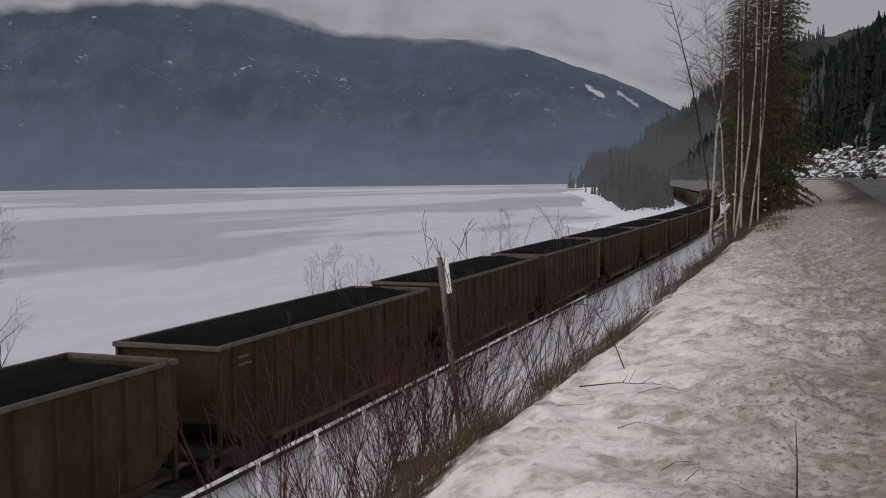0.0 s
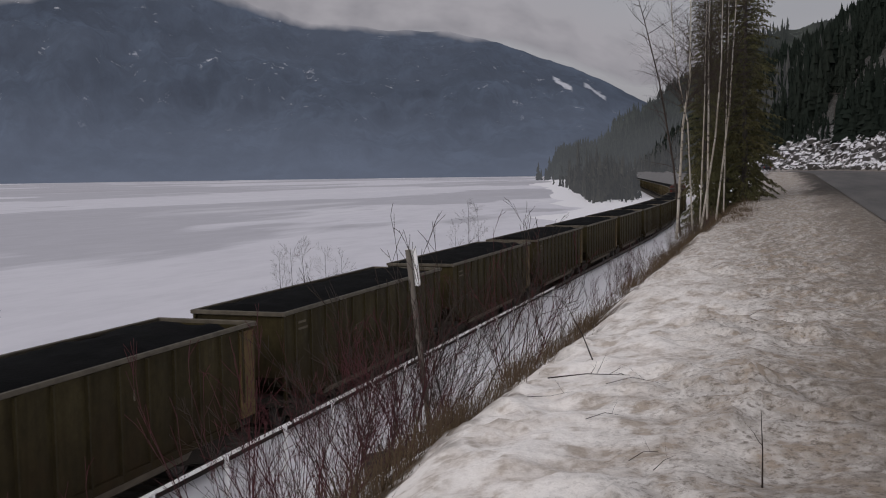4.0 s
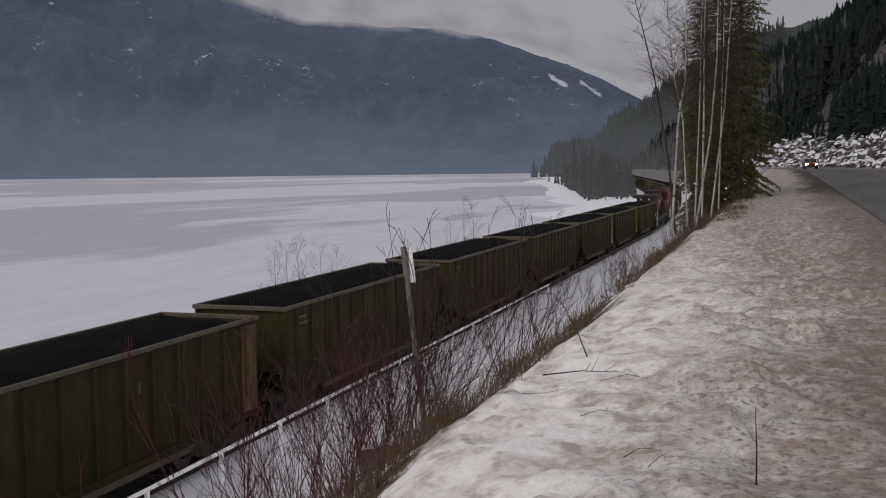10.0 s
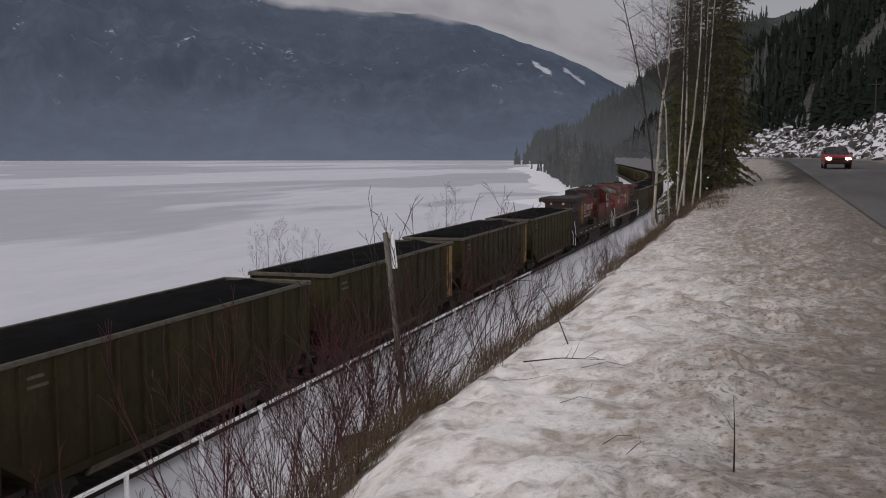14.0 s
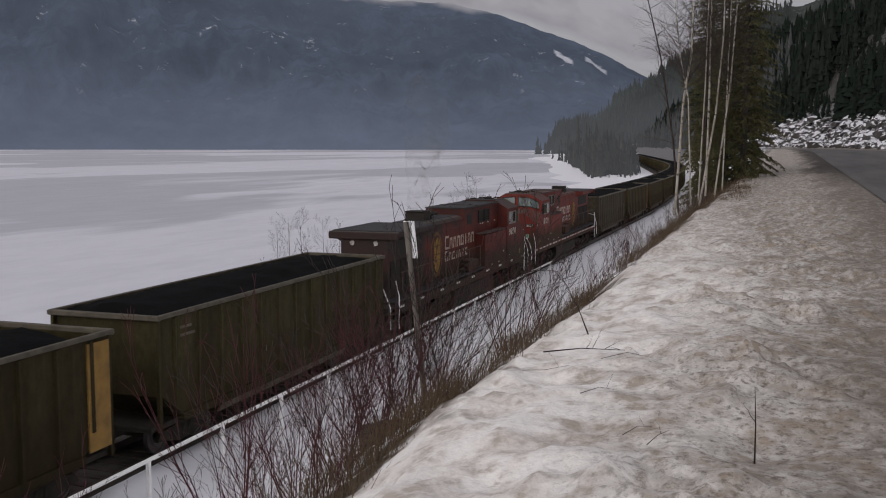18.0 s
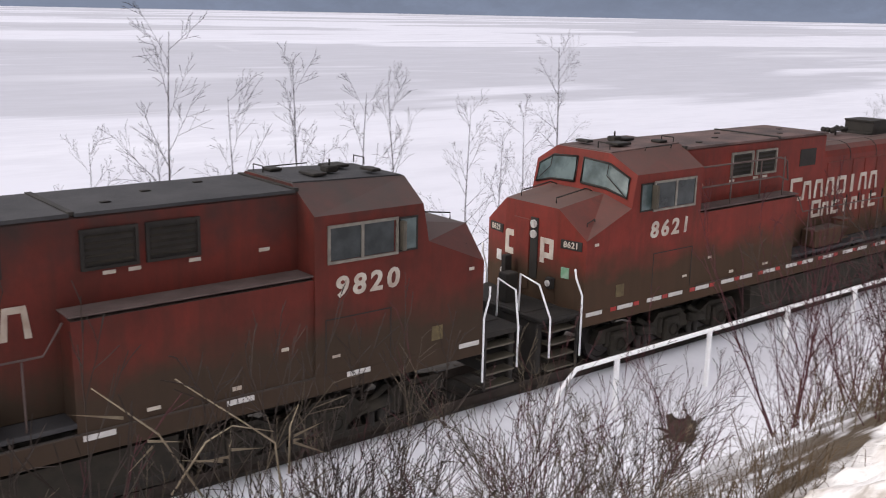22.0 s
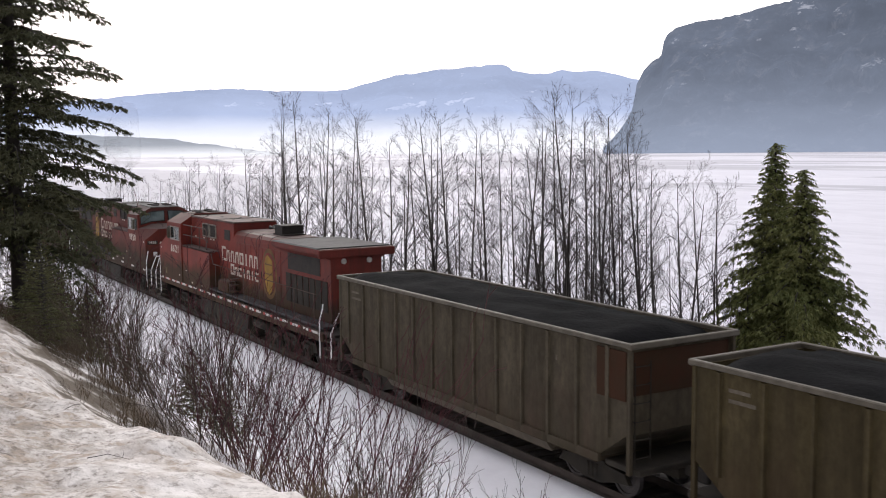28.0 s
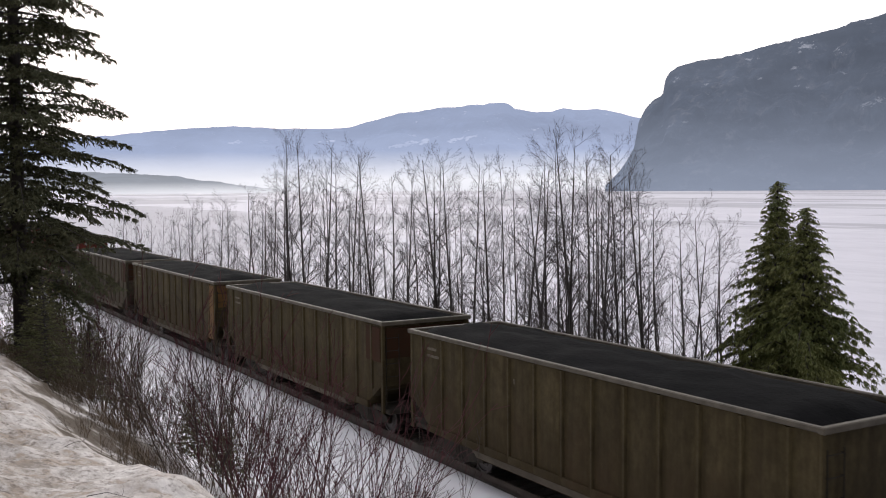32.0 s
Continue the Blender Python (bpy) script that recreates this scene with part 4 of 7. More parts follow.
def hollow(x0, x1, z0, z1, w, y, open_side="below", flip=False):
    """A flat rectangular ring standing on a side wall."""
    if open_side == "bar":
        return Geo().box((x0 + x1 - w * 1.3) / 2, (x0 + x1 + w * 1.3) / 2, y - 0.005, y + 0.005, z0, z1)
    if open_side == "right":
        if flip:
            return Geo().prism([(x1, z0), (x1, z1), (x0, z1), (x0, z1 - w), (x1 - w, z1 - w), (x1 - w, z0 + w), (x0, z0 + w), (x0, z0)], y - 0.005, y + 0.005)
        return Geo().prism([(x0, z0), (x0, z1), (x1, z1), (x1, z1 - w), (x0 + w, z1 - w), (x0 + w, z0 + w), (x1, z0 + w), (x1, z0)], y - 0.005, y + 0.005)
    if open_side == "none":
        return frame_ring(x0, x1, z0, z1, w, y - 0.005, y + 0.005)
    return Geo().prism([(x0, z0), (x0 + w * 0.6, z1), (x1 - w * 0.6, z1), (x1, z0), (x1 - w, z0), (x1 - w * 1.3, z1 - w), (x0 + w * 1.3, z1 - w), (x0 + w, z0)], y - 0.005, y + 0.005)


def frame_ring(x0, x1, z0, z1, w, y0, y1):
    """A closed rectangular frame in one piece."""
    loops = [[(a, z) for a, z in ((x0 + i, z0 + i), (x1 - i, z0 + i), (x1 - i, z1 - i), (x0 + i, z1 - i))] for i in (0, w)]
    v = [(a, y, z) for y in (y0, y1) for lp in loops for a, z in lp]
    f = []
    for i in range(4):
        j = (i + 1) % 4
        f += [(i, j, 4 + j, 4 + i), (8 + j, 8 + i, 12 + i, 12 + j), (j, i, 8 + i, 8 + j), (4 + i, 4 + j, 12 + j, 12 + i)]
    return Geo().add(v, f)


DUSTY = stuff_mat("dust_grey_ledge", (0.13, 0.095, 0.085), (0.07, 0.048, 0.042), 2.0, 0.85)


spinning = []  # wheelsets of the locomotives, their place on the truck, and which way round they stand


def build_locomotive(number, paint, roof, label):
    """A six-axle wide-nosed diesel: origin on the rail under the cab's front sill, the hood behind it along +x."""
    loco = thing("locomotive", label, "locomotive", "locomotives in the coal train")
    # cab and nose
    side = [(0.0, 1.55), (0.0, 3.12), (1.36, 3.68), (1.50, 4.40), (3.80, 4.40), (3.80, 1.55)]
    ridge = [(-0.14, 1.55), (-0.14, 3.72), (1.26, 3.92), (1.40, 4.80), (3.80, 4.86), (3.80, 1.55)]
    g = Geo()
    ring = []
    for (p, y) in ((side, -1.55), (ridge, -0.82), (ridge, 0.82), (side, 1.55)):
        ring.append([(x, y, z) for x, z in p])
    verts = [v for r in ring for v in r]
    faces = []
    for r in range(3):
        faces += [(r * 6 + i, r * 6 + i + 1, r * 6 + 7 + i, r * 6 + 6 + i) for i in range(5)]
    faces += [(5, 4, 3, 2, 1, 0), (18, 19, 20, 21, 22, 23)]
    part("cab", g.add(verts, faces), paint, loco, "wide-nosed red cab, browned by dirt below")
    # windows
    for s in (-1, 1):
        y = s * 1.55
        small = part("side_window", Geo().box(1.66, 2.02, y - 0.012, y + 0.012, 3.60, 4.17, 0.0), SHIELD, loco)
        win = part("side_window", Geo().box(2.16, 3.50, y - 0.010, y + 0.010, 3.60, 4.17), PANE, loco, "dark sliding cab window")
        part("window_frame", frame_ring(2.07, 3.55, 3.54, 4.22, 0.05, y - 0.03, y + 0.03), PALE_FRAME, win)
        part("window_bar", Geo().box(2.81, 2.87, y - 0.028, y + 0.028, 3.58, 4.18), PALE_FRAME, win)
        part("window_frame", frame_ring(1.63, 2.05, 3.57, 4.20, 0.035, y - 0.02, y + 0.02), BLACK, small)
        part("mirror", Geo().box(1.98, 2.06, y + s * 0.04, y + s * 0.16, 3.62, 4.15, 0.01), RIM, loco)
    # windscreens lie on the sloping front between nose and roof
    for s in (-1, 1):
        a, b = Vector((1.29, s * 0.10, 4.06)), Vector((1.37, s * 0.10, 4.62))
        c, d = Vector((1.46, s * 1.38, 4.31)), Vector((1.375, s * 1.40, 3.88))
        b2 = Vector((1.39, s * 0.85, 4.57))
        a2 = Vector((1.295, s * 0.85, 4.03))
        off = Vector((-0.035, s * 0.008, 0.008))
        inner = [a + off, a2 + off, d + off, c + off, b2 + off, b + off]
        outer = [p - off * 2.2 for p in inner]
        g = Geo().add(inner + outer, [(0, 1, 4, 5) if s < 0 else (5, 4, 1, 0), (1, 2, 3, 4) if s < 0 else (4, 3, 2, 1)] + [(i, 6 + i, 6 + (i + 1) % 6, (i + 1) % 6) for i in range(6)])
        pane = part("windscreen", g, SHIELD, loco, "pale windscreen pane")
        fr = Geo()
        loop = inner + [inner[0]]
        fr.tube(loop, 0.028, 5)
        part("window_frame", fr, BLACK, pane)
        part("wiper", Geo().tube([b2 + off * 2.2, (a2 + b2) / 2 + off * 2.4, d + off * 2.0], 0.012, 4), BLACK, loco)
    # roof plates, sun visors and gear
    part("cab_roof", Geo().prism([(1.44, 4.795), (1.46, 4.825), (3.76, 4.885), (3.78, 4.85)], -0.81, 0.81), roof, loco, "soot-stained cab roof")
    for x, y, a, b in ((2.0, -0.3, 0.45, 0.2), (2.9, 0.3, 0.3, 0.25), (3.3, -0.5, 0.25, 0.15), (1.8, 0.45, 0.2, 0.2)):
        part("roof_hatch", Geo().box(x, x + a, y - b, y + b, 4.885, 4.94, 0.012), BLACK, loco)
    for x in (1.5, 3.7):
        part("roof_grab_iron", Geo().tube([(x, -0.7, 4.86), (x, -0.7, 5.0), (x, -0.35, 5.0), (x, -0.35, 4.86)], 0.015, 4), BLACK, loco)
    part("roof_grab_iron", Geo().tube([(2.4, -0.95, 4.80), (2.4, -0.98, 4.88), (3.3, -0.98, 4.88), (3.3, -0.95, 4.80)], 0.012, 4), BLACK, loco)
    part("radio_antenna", Geo().box(2.5, 2.75, 0.05, 0.3, 4.885, 5.0, 0.02).tube([(2.62, 0.17, 5.0), (2.62, 0.17, 5.12)], 0.02, 6), BLACK, loco)
    for s in (-1, 1):
        grab = Geo().tube([(0.05, s * 0.55, 3.78), (0.05, s * 0.55, 3.90), (0.95, s * 0.55, 4.02), (1.15, s * 0.55, 3.95)], 0.016, 5)
        part("nose_grab_iron", grab, BLACK, loco)
        grab = Geo().tube([(0.25, s * 1.3, 3.36), (0.25, s * 1.3, 3.44), (0.5, s * 1.28, 3.5), (0.5, s * 1.28, 3.44)], 0.014, 4)
        part("nose_grab_iron", grab, BLACK, loco)
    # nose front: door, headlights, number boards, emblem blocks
    part("nose_door", Geo().box(-0.175, -0.14, 0.02, 0.52, 1.75, 3.35, 0.01), paint, loco)
    part("headlight_strip", Geo().box(-0.165, -0.14, -0.24, 0.0, 2.05, 3.42, 0.01), BLACK, loco, "dark strip behind the headlights")
    for z in (3.28, 3.05):
        part("headlight", Geo().disc(0, 0, 0, 0.09, 0.06, 14).moved(pose(-0.18, -0.12, z, 0, 0, 90)), WHITE, loco, "round headlight lens")
    for s in (-1, 1):
        part("ditch_light", Geo().box(-0.28, -0.14, s * 0.72 - 0.09, s * 0.72 + 0.09, 1.95, 2.2, 0.02), BLACK, loco)
        part("ditch_light_lens", Geo().disc(0, 0, 0, 0.07, 0.04, 12).moved(pose(-0.29, s * 0.72, 2.08, 0, 0, 90)), WHITE, loco, "round lamp lens")
        nb = Geo().box(-0.02, 0.02, -0.27, 0.27, -0.1, 0.1, 0.008)
        board = part("number_board", nb, BLACK, loco, "dark board on the nose with pale marks")
        ang = math.degrees(math.atan2(0.14, 0.73))
        board.matrix_basis = pose(-0.075, s * 1.18, 2.98, 0, 0, s * ang * -1)
        words("board_number", number, 0.185, LETTER, board, pose(-0.022, 0, 0, 90, 0, -90), "", 0.003, "CENTER", 1.0, 0.0, 0.004, 1.05)
        sq = part("nose_placard", Geo().box(-0.015, 0.015, -0.1, 0.1, -0.12, 0.12, 0.006), stuff_mat("green_placard", (0.12, 0.30, 0.16), (0.30, 0.40, 0.30)) if s < 0 else WHITE, loco)
        sq.matrix_basis = pose(-0.10, s * 1.05, 2.35, 0, 0, s * ang * -1)
    bracket = [(0.98, 2.46), (0.98, 2.96), (0.92, 3.02), (0.56, 3.02), (0.56, 2.88), (0.84, 2.88), (0.84, 2.60), (0.56, 2.60), (0.56, 2.46)]
    part("nose_emblem", Geo().prism([(y * 0.82, z) for y, z in bracket], -0.155, -0.141, "x"), LETTER, loco, "plain cream bracket on the nose")
    ring = Geo()
    for y0, y1, z0, z1 in ((-0.44, -0.32, 2.46, 3.02), (-0.72, -0.44, 2.90, 3.02), (-0.72, -0.60, 2.70, 2.90), (-0.72, -0.44, 2.58, 2.70)):
        ring.box(-0.155, -0.141, y0, y1, z0, z1)
    part("nose_emblem", ring, LETTER, loco, "plain cream block on the nose")
    # lower body with the side ledge, hood, roof blocks
    part("cab_body", Geo().prism([(-1.50, 1.55), (-1.50, 3.30), (-1.02, 3.36), (1.02, 3.36), (1.50, 3.30), (1.50, 1.55)], 3.80, 7.9, "x"), paint, loco, "full-width lower body behind the cab")
    part("ledge", Geo().box(3.80, 7.93, -1.515, 1.515, 3.355, 3.385, 0.008), DUSTY, loco)
    part("hood", Geo().prism([(-1.0, 1.75), (-1.0, 4.70), (-0.96, 4.74), (0.96, 4.74), (1.0, 4.70), (1.0, 1.75)], 3.80, 9.85, "x"), paint, loco, "tall equipment hood")
    part("hood_roof", Geo().prism([(-1.02, 4.735), (-1.0, 4.785), (1.0, 4.785), (1.02, 4.735)], 3.84, 7.58, "x"), roof, loco, "soot-stained roof panel")
    part("hood_roof", Geo().prism([(-1.02, 4.735), (-1.0, 4.79), (1.0, 4.79), (1.02, 4.735)], 7.66, 9.9, "x"), roof, loco, "soot-stained roof panel")
    part("engine_hood", Geo().prism([(-1.0, 1.75), (-1.0, 4.10), (-0.95, 4.26), (-0.82, 4.38), (-0.6, 4.43), (0.6, 4.43), (0.82, 4.38), (0.95, 4.26), (1.0, 4.10), (1.0, 1.75)], 9.85, 15.4, "x"), paint, loco, "long engine hood with doors")
    part("hood_top", Geo().prism([(-0.62, 4.42), (-0.58, 4.45), (0.58, 4.45), (0.62, 4.42)], 10.0, 15.4, "x"), ROOF_RED if roof is ROOF_RED else ROOF_BLACK, loco)
    for x in (11.2, 12.6, 14.0):
        part("hood_seam", Geo().prism([(-1.008, 1.8), (-1.008, 4.10), (-0.958, 4.27), (-0.825, 4.39), (-0.6, 4.445), (0.6, 4.445), (0.825, 4.39), (0.958, 4.27), (1.008, 4.10), (1.008, 1.8)], x - 0.012, x + 0.012, "x"), BLACK, loco)
    for x, z in ((7.62, 4.80), (3.82, 4.80)):
        part("roof_joint", Geo().box(x - 0.05, x + 0.05, -1.0, 1.0, z - 0.05, z + 0.012), BLACK, loco)
    for x, y in ((4.8, -0.55), (5.9, -0.2), (6.8, 0.4), (8.3, -0.5), (9.2, 0.1)):
        part("roof_hatch", Geo().box(x, x + 0.16, y - 0.05, y + 0.05, 4.78, 4.81, 0.008), BLACK, loco)
    for s in (-1, 1):
        for i in range(8):
            x = 10.05 + i * 0.655
            door = part("hood_door", Geo().box(x, x + 0.61, s * 1.0 - 0.018, s * 1.0 + 0.018, 1.95, 3.95, 0.008), paint, loco)
            part("door_latch", Geo().box(x + 0.47, x + 0.51, s * 1.03 - 0.015, s * 1.03 + 0.015, 2.7, 2.95), BLACK, door)
        for x0, x1 in ((5.66, 6.46), (6.68, 7.48)):
            vent = part("hood_vent", Geo().box(x0, x1, s * 1.0 - 0.012, s * 1.0 + 0.012, 3.95, 4.48), BLACK, loco, "louvred vent opening")
            part("vent_frame", frame_ring(x0 - 0.05, x1 + 0.05, 3.90, 4.53, 0.05, s * 1.02 - 0.03, s * 1.02 + 0.03), PALE_FRAME if roof is ROOF_RED else BLACK, vent)
            for k in range(5):
                z = 3.99 + k * 0.10
                part("louvre", Geo().prism([(s * 1.0, z), (s * 1.03, z), (s * 1.03, z + 0.02), (s * 1.0, z + 0.06)], x0 + 0.03, x1 - 0.03, "x"), GREASE, vent)
        part("hood_vent", Geo().box(8.65, 9.4, s * 1.0 - 0.014, s * 1.0 + 0.014, 3.95, 4.4, 0.0), BLACK, loco, "dark square screen")
        for x in (4.35, 5.6, 6.6, 7.0):
            part("hood_placard", Geo().box(x, x + 0.2, s * 1.0 - 0.008, s * 1.0 + 0.008, 3.80, 3.86), LETTER, loco)
        for x, z, w, h in ((4.3, 2.15, 0.14, 0.06), (1.0, 1.74, 0.26, 0.28), (3.3, 1.85, 0.16, 0.05), (5.2, 1.66, 0.16, 0.07), (6.6, 1.66, 0.22, 0.06), (0.25, 2.98, 0.12, 0.06)):
            part("side_placard", Geo().box(x, x + w, s * 1.552 - 0.006, s * 1.552 + 0.006, z, z + h) if x < 3.8 else Geo().box(x, x + w, s * 1.502 - 0.006, s * 1.502 + 0.006, z, z + h), LETTER if x != 1.0 else TAN_PANEL, loco)
        seam = Geo().box(2.2, 2.22, s * 1.552 - 0.004, s * 1.552 + 0.004, 1.6, 2.55).box(2.2, 3.6, s * 1.552 - 0.004, s * 1.552 + 0.004, 2.55, 2.57).box(3.58, 3.6, s * 1.552 - 0.004, s * 1.552 + 0.004, 1.6, 2.55)
        part("cab_hatch_seam", seam, BLACK, loco)
        # walkway railing above the ledge and along the hood
        rl = Geo()
        for z in (3.88, 4.36):
            rl.tube([(3.85, s * 1.42, z), (7.1, s * 1.42, z), (7.4, s * 1.42, z - 0.1), (7.5, s * 1.42, 3.75)], 0.022, 5)
        for x in (5.1, 6.3, 7.3):
            rl.tube([(x, s * 1.42, 3.36), (x, s * 1.42, 4.37)], 0.02, 5)
        if roof is ROOF_RED:
            part("ledge_rail", rl, DUSTY, loco)
        rl = Geo()
        rl.tube([(8.0, s * 1.45, 3.3), (8.3, s * 1.45, 2.85), (19.6, s * 1.45, 2.80)], 0.018, 5)
        for x in (8.6, 10.4, 12.2, 14.0, 15.8, 17.6, 19.4):
            rl.tube([(x, s * 1.45, 1.75), (x, s * 1.45, 2.82)], 0.018, 5)
        part("walkway_rail", rl, DUSTY, loco)
        part("walkway", Geo().box(7.9, 20.3, s * 1.26 - 0.26, s * 1.26 + 0.26, 1.66, 1.74, 0.01), ROOF_BLACK, loco)
        part("equipment_box", Geo().box(9.0, 10.3, s * 1.27 - 0.22, s * 1.27 + 0.22, 1.76, 2.25, 0.03), paint, loco)
        for k, z in enumerate((2.35, 2.6, 2.85)):
            part("side_step", Geo().box(10.35, 10.75, s * 1.27 - 0.18, s * 1.27 + 0.18, z - 0.5, z - 0.45), paint, loco)
        # radiator end
        part("radiator_screen", Geo().box(16.0, 19.0, s * 1.0 - 0.02, s * 1.0 + 0.02, 3.35, 3.98), BLACK, loco, "black radiator intake screen")
        for i in range(7):
            part("louvre_door", Geo().box(15.8 + i * 0.56, 16.28 + i * 0.56, s * 1.0 - 0.03, s * 1.0 + 0.03, 2.1, 3.2, 0.01), GREASE, loco)
        # sill with its reflective stripes
        part("side_sill", Geo().box(-0.02, 20.3, s * 1.50 - 0.05, s * 1.50 + 0.05, 1.22, 1.56, 0.015), paint, loco)
        x, k = 0.08, 0
        stripe = {}
        while x < 20.0:
            if roof is not ROOF_RED and k % 4:
                x, k = x + 0.6, k + 1
                continue
            long_one = 0.5 if k % 2 == 0 else 0.18
            key = k % 2
            st = stripe.get(key)
            m = pose(x + long_one / 2, s * 1.556, 1.49)
            if st is None:
                st = part("reflector", Geo().box(-long_one / 2, long_one / 2, -0.005, 0.005, -0.045, 0.045), WHITE if key == 0 else STRIPE_RED, loco)
                st.matrix_basis = m
                stripe[key] = st
            else:
                again(st, loco, m)
            x += long_one + (0.04 if k % 3 else 0.28)
            k += 1
        words("road_number", number, 0.50, LETTER, loco, pose(2.72, s * 1.556, 3.10, 90, 0, 0 if s < 0 else 180), "cream painted numerals on the cab side", 0.003, "CENTER", 1.12, 0.08, 0.016, 1.3)
        for row, (x0, count, z0, hgt) in enumerate(((8.30, 8, 3.02, 0.56), (9.42, 7, 2.48, 0.42))):
            order = range(count)
            for i in order:
                wd = (0.50 if row == 0 else 0.42) * (1.06 if i == 0 else 0.92)
                tall = hgt * (1.12 if i == 0 else 0.90)
                pitch = 0.575 if row == 0 else 0.50
                gap = ("right below below below none bar below below" if row == 0 else "none below right bar below bar right").split()[i]
                xx = x0 + i * pitch if s < 0 else x0 + (count - 1 - i) * pitch
                part("side_letter_block", hollow(xx, xx + wd, z0, z0 + tall, 0.105 if row == 0 else 0.09, s * 1.024, gap, s > 0), LETTER if roof is ROOF_RED else DIM_LETTER, loco, "plain cream block in the hood's faded lettering")
        oval = lambda k: [(14.05 + 0.80 * k * math.cos(q), 2.95 + 1.02 * k * math.sin(q)) for q in [2 * math.pi * i / 28 for i in range(28)]]
        part("side_emblem", Geo().prism(oval(1.0), s * 1.022 - 0.006, s * 1.022 + 0.006), EMBLEM, loco, "faded yellow oval emblem")
        part("side_emblem_field", Geo().prism(oval(0.84), s * 1.032 - 0.006, s * 1.032 + 0.006), paint, loco, "dull red field inside the oval")
        part("side_emblem_shield", Geo().prism([(13.62, 2.62), (13.58, 3.38), (13.74, 3.62), (13.92, 3.70), (14.10, 3.64), (14.42, 3.50), (14.46, 2.62), (14.30, 2.28), (14.04, 2.10), (13.78, 2.28)], s * 1.042 - 0.006, s * 1.042 + 0.006), SHIELD_YELLOW, loco, "plain yellow shield on the emblem")
        for z in (2.92, 3.30):
            part("emblem_bar", Geo().box(13.64, 14.40, s * 1.051 - 0.004, s * 1.051 + 0.004, z, z + 0.05), EMBLEM, loco)
    part("radiator_hood", Geo().prism([(-1.0, 1.75), (-1.0, 4.0), (-1.42, 4.22), (-1.46, 4.40), (1.46, 4.40), (1.42, 4.22), (1.0, 4.0), (1.0, 1.75)], 15.4, 19.9, "x"), paint, loco, "radiator end with flared wings")
    part("radiator_top", Geo().prism([(-1.46, 4.40), (-1.40, 4.44), (1.40, 4.44), (1.46, 4.40)], 15.5, 19.75, "x"), ROOF_BLACK, loco, "dark radiator grille on the roof")
    part("wing_end", Geo().box(19.9, 20.02, -1.5, 1.5, 4.10, 4.40, 0.03), paint, loco)
    for s in (-1, 1):
        part("headlight", Geo().disc(0, 0, 0, 0.10, 0.05, 14).moved(pose(19.93, s * 0.5, 3.95, 0, 0, 90)), WHITE, loco, "round headlight lens")
    words("end_number", number, 0.50, DIM_LETTER, loco, pose(19.905, 0.0, 2.75, 90, 0, 90), "pale painted numerals on the end wall", 0.003, "CENTER", 1.1, 0.0, 0.014, 1.25)
    part("exhaust_outlet", Geo().prism([(13.1, 4.40), (13.1, 4.50), (13.3, 4.52), (13.3, 4.80), (13.24, 4.82), (13.24, 4.86), (14.16, 4.86), (14.16, 4.82), (14.1, 4.80), (14.1, 4.52), (14.3, 4.50), (14.3, 4.40)], -0.45, 0.45), BLACK, loco, "sooty exhaust outlet")
    horn = Geo().tube([(12.2, 0.1, 4.42), (12.2, 0.1, 4.62)], 0.03, 6)
    for k in (-1, 0, 1):
        horn.tube([(12.1, 0.1 + k * 0.14, 4.62), (11.9, 0.1 + k * 0.14, 4.63), (11.75, 0.1 + k * 0.14, 4.63)], [0.03, 0.04, 0.09], 8)
        horn.tube([(12.1, 0.1 + k * 0.14, 4.62), (12.35, 0.1 + k * 0.14, 4.63), (12.5, 0.1 + k * 0.14, 4.63)], [0.03, 0.04, 0.09], 8)
    part("air_horn", horn, BLACK, loco)
    # frame, tank, platforms, steps, couplers
    part("main_frame", Geo().box(-1.1, 20.75, -0.9, 0.9, 1.15, 1.6, 0.03), BLACK, loco)
    part("fuel_tank", Geo().prism([(-1.42, 1.12), (-1.46, 0.55), (-1.15, 0.22), (1.15, 0.22), (1.46, 0.55), (1.42, 1.12)], 6.3, 12.6, "x"), GREASE, loco, "dusty fuel tank between the trucks")
    for s in (-1, 1):
        part("air_tank", Geo().tube([(12.8, s * 1.15, 0.85), (14.6, s * 1.15, 0.85)], 0.2, 10), GREASE, loco)
    for e, x in ((-1, 0.0), (1, 20.0)):
        part("end_platform", Geo().box(min(x, x + e * 1.15), max(x, x + e * 1.15), -1.48, 1.48, 1.48, 1.58, 0.015), BLACK, loco)
        part("pilot", Geo().box(min(x + e * 0.95, x + e * 1.12), max(x + e * 0.95, x + e * 1.12), -1.3, 1.3, 0.32, 1.5, 0.03), BLACK, loco)
        part("coupler", Geo().box(min(x + e * 0.9, x + e * 1.42), max(x + e * 0.9, x + e * 1.42), -0.16, 0.16, 0.72, 1.0, 0.04), BLACK, loco)
        hoses = Geo()
        for y in (-0.6, -0.45, 0.45, 0.6):
            hoses.tube([(x + e * 1.12, y, 1.15), (x + e * 1.28, y, 1.0), (x + e * 1.36, y * 0.9, 0.7), (x + e * 1.42, y * 0.8, 0.55)], 0.025, 5)
        part("brake_hose", hoses, BLACK, loco)
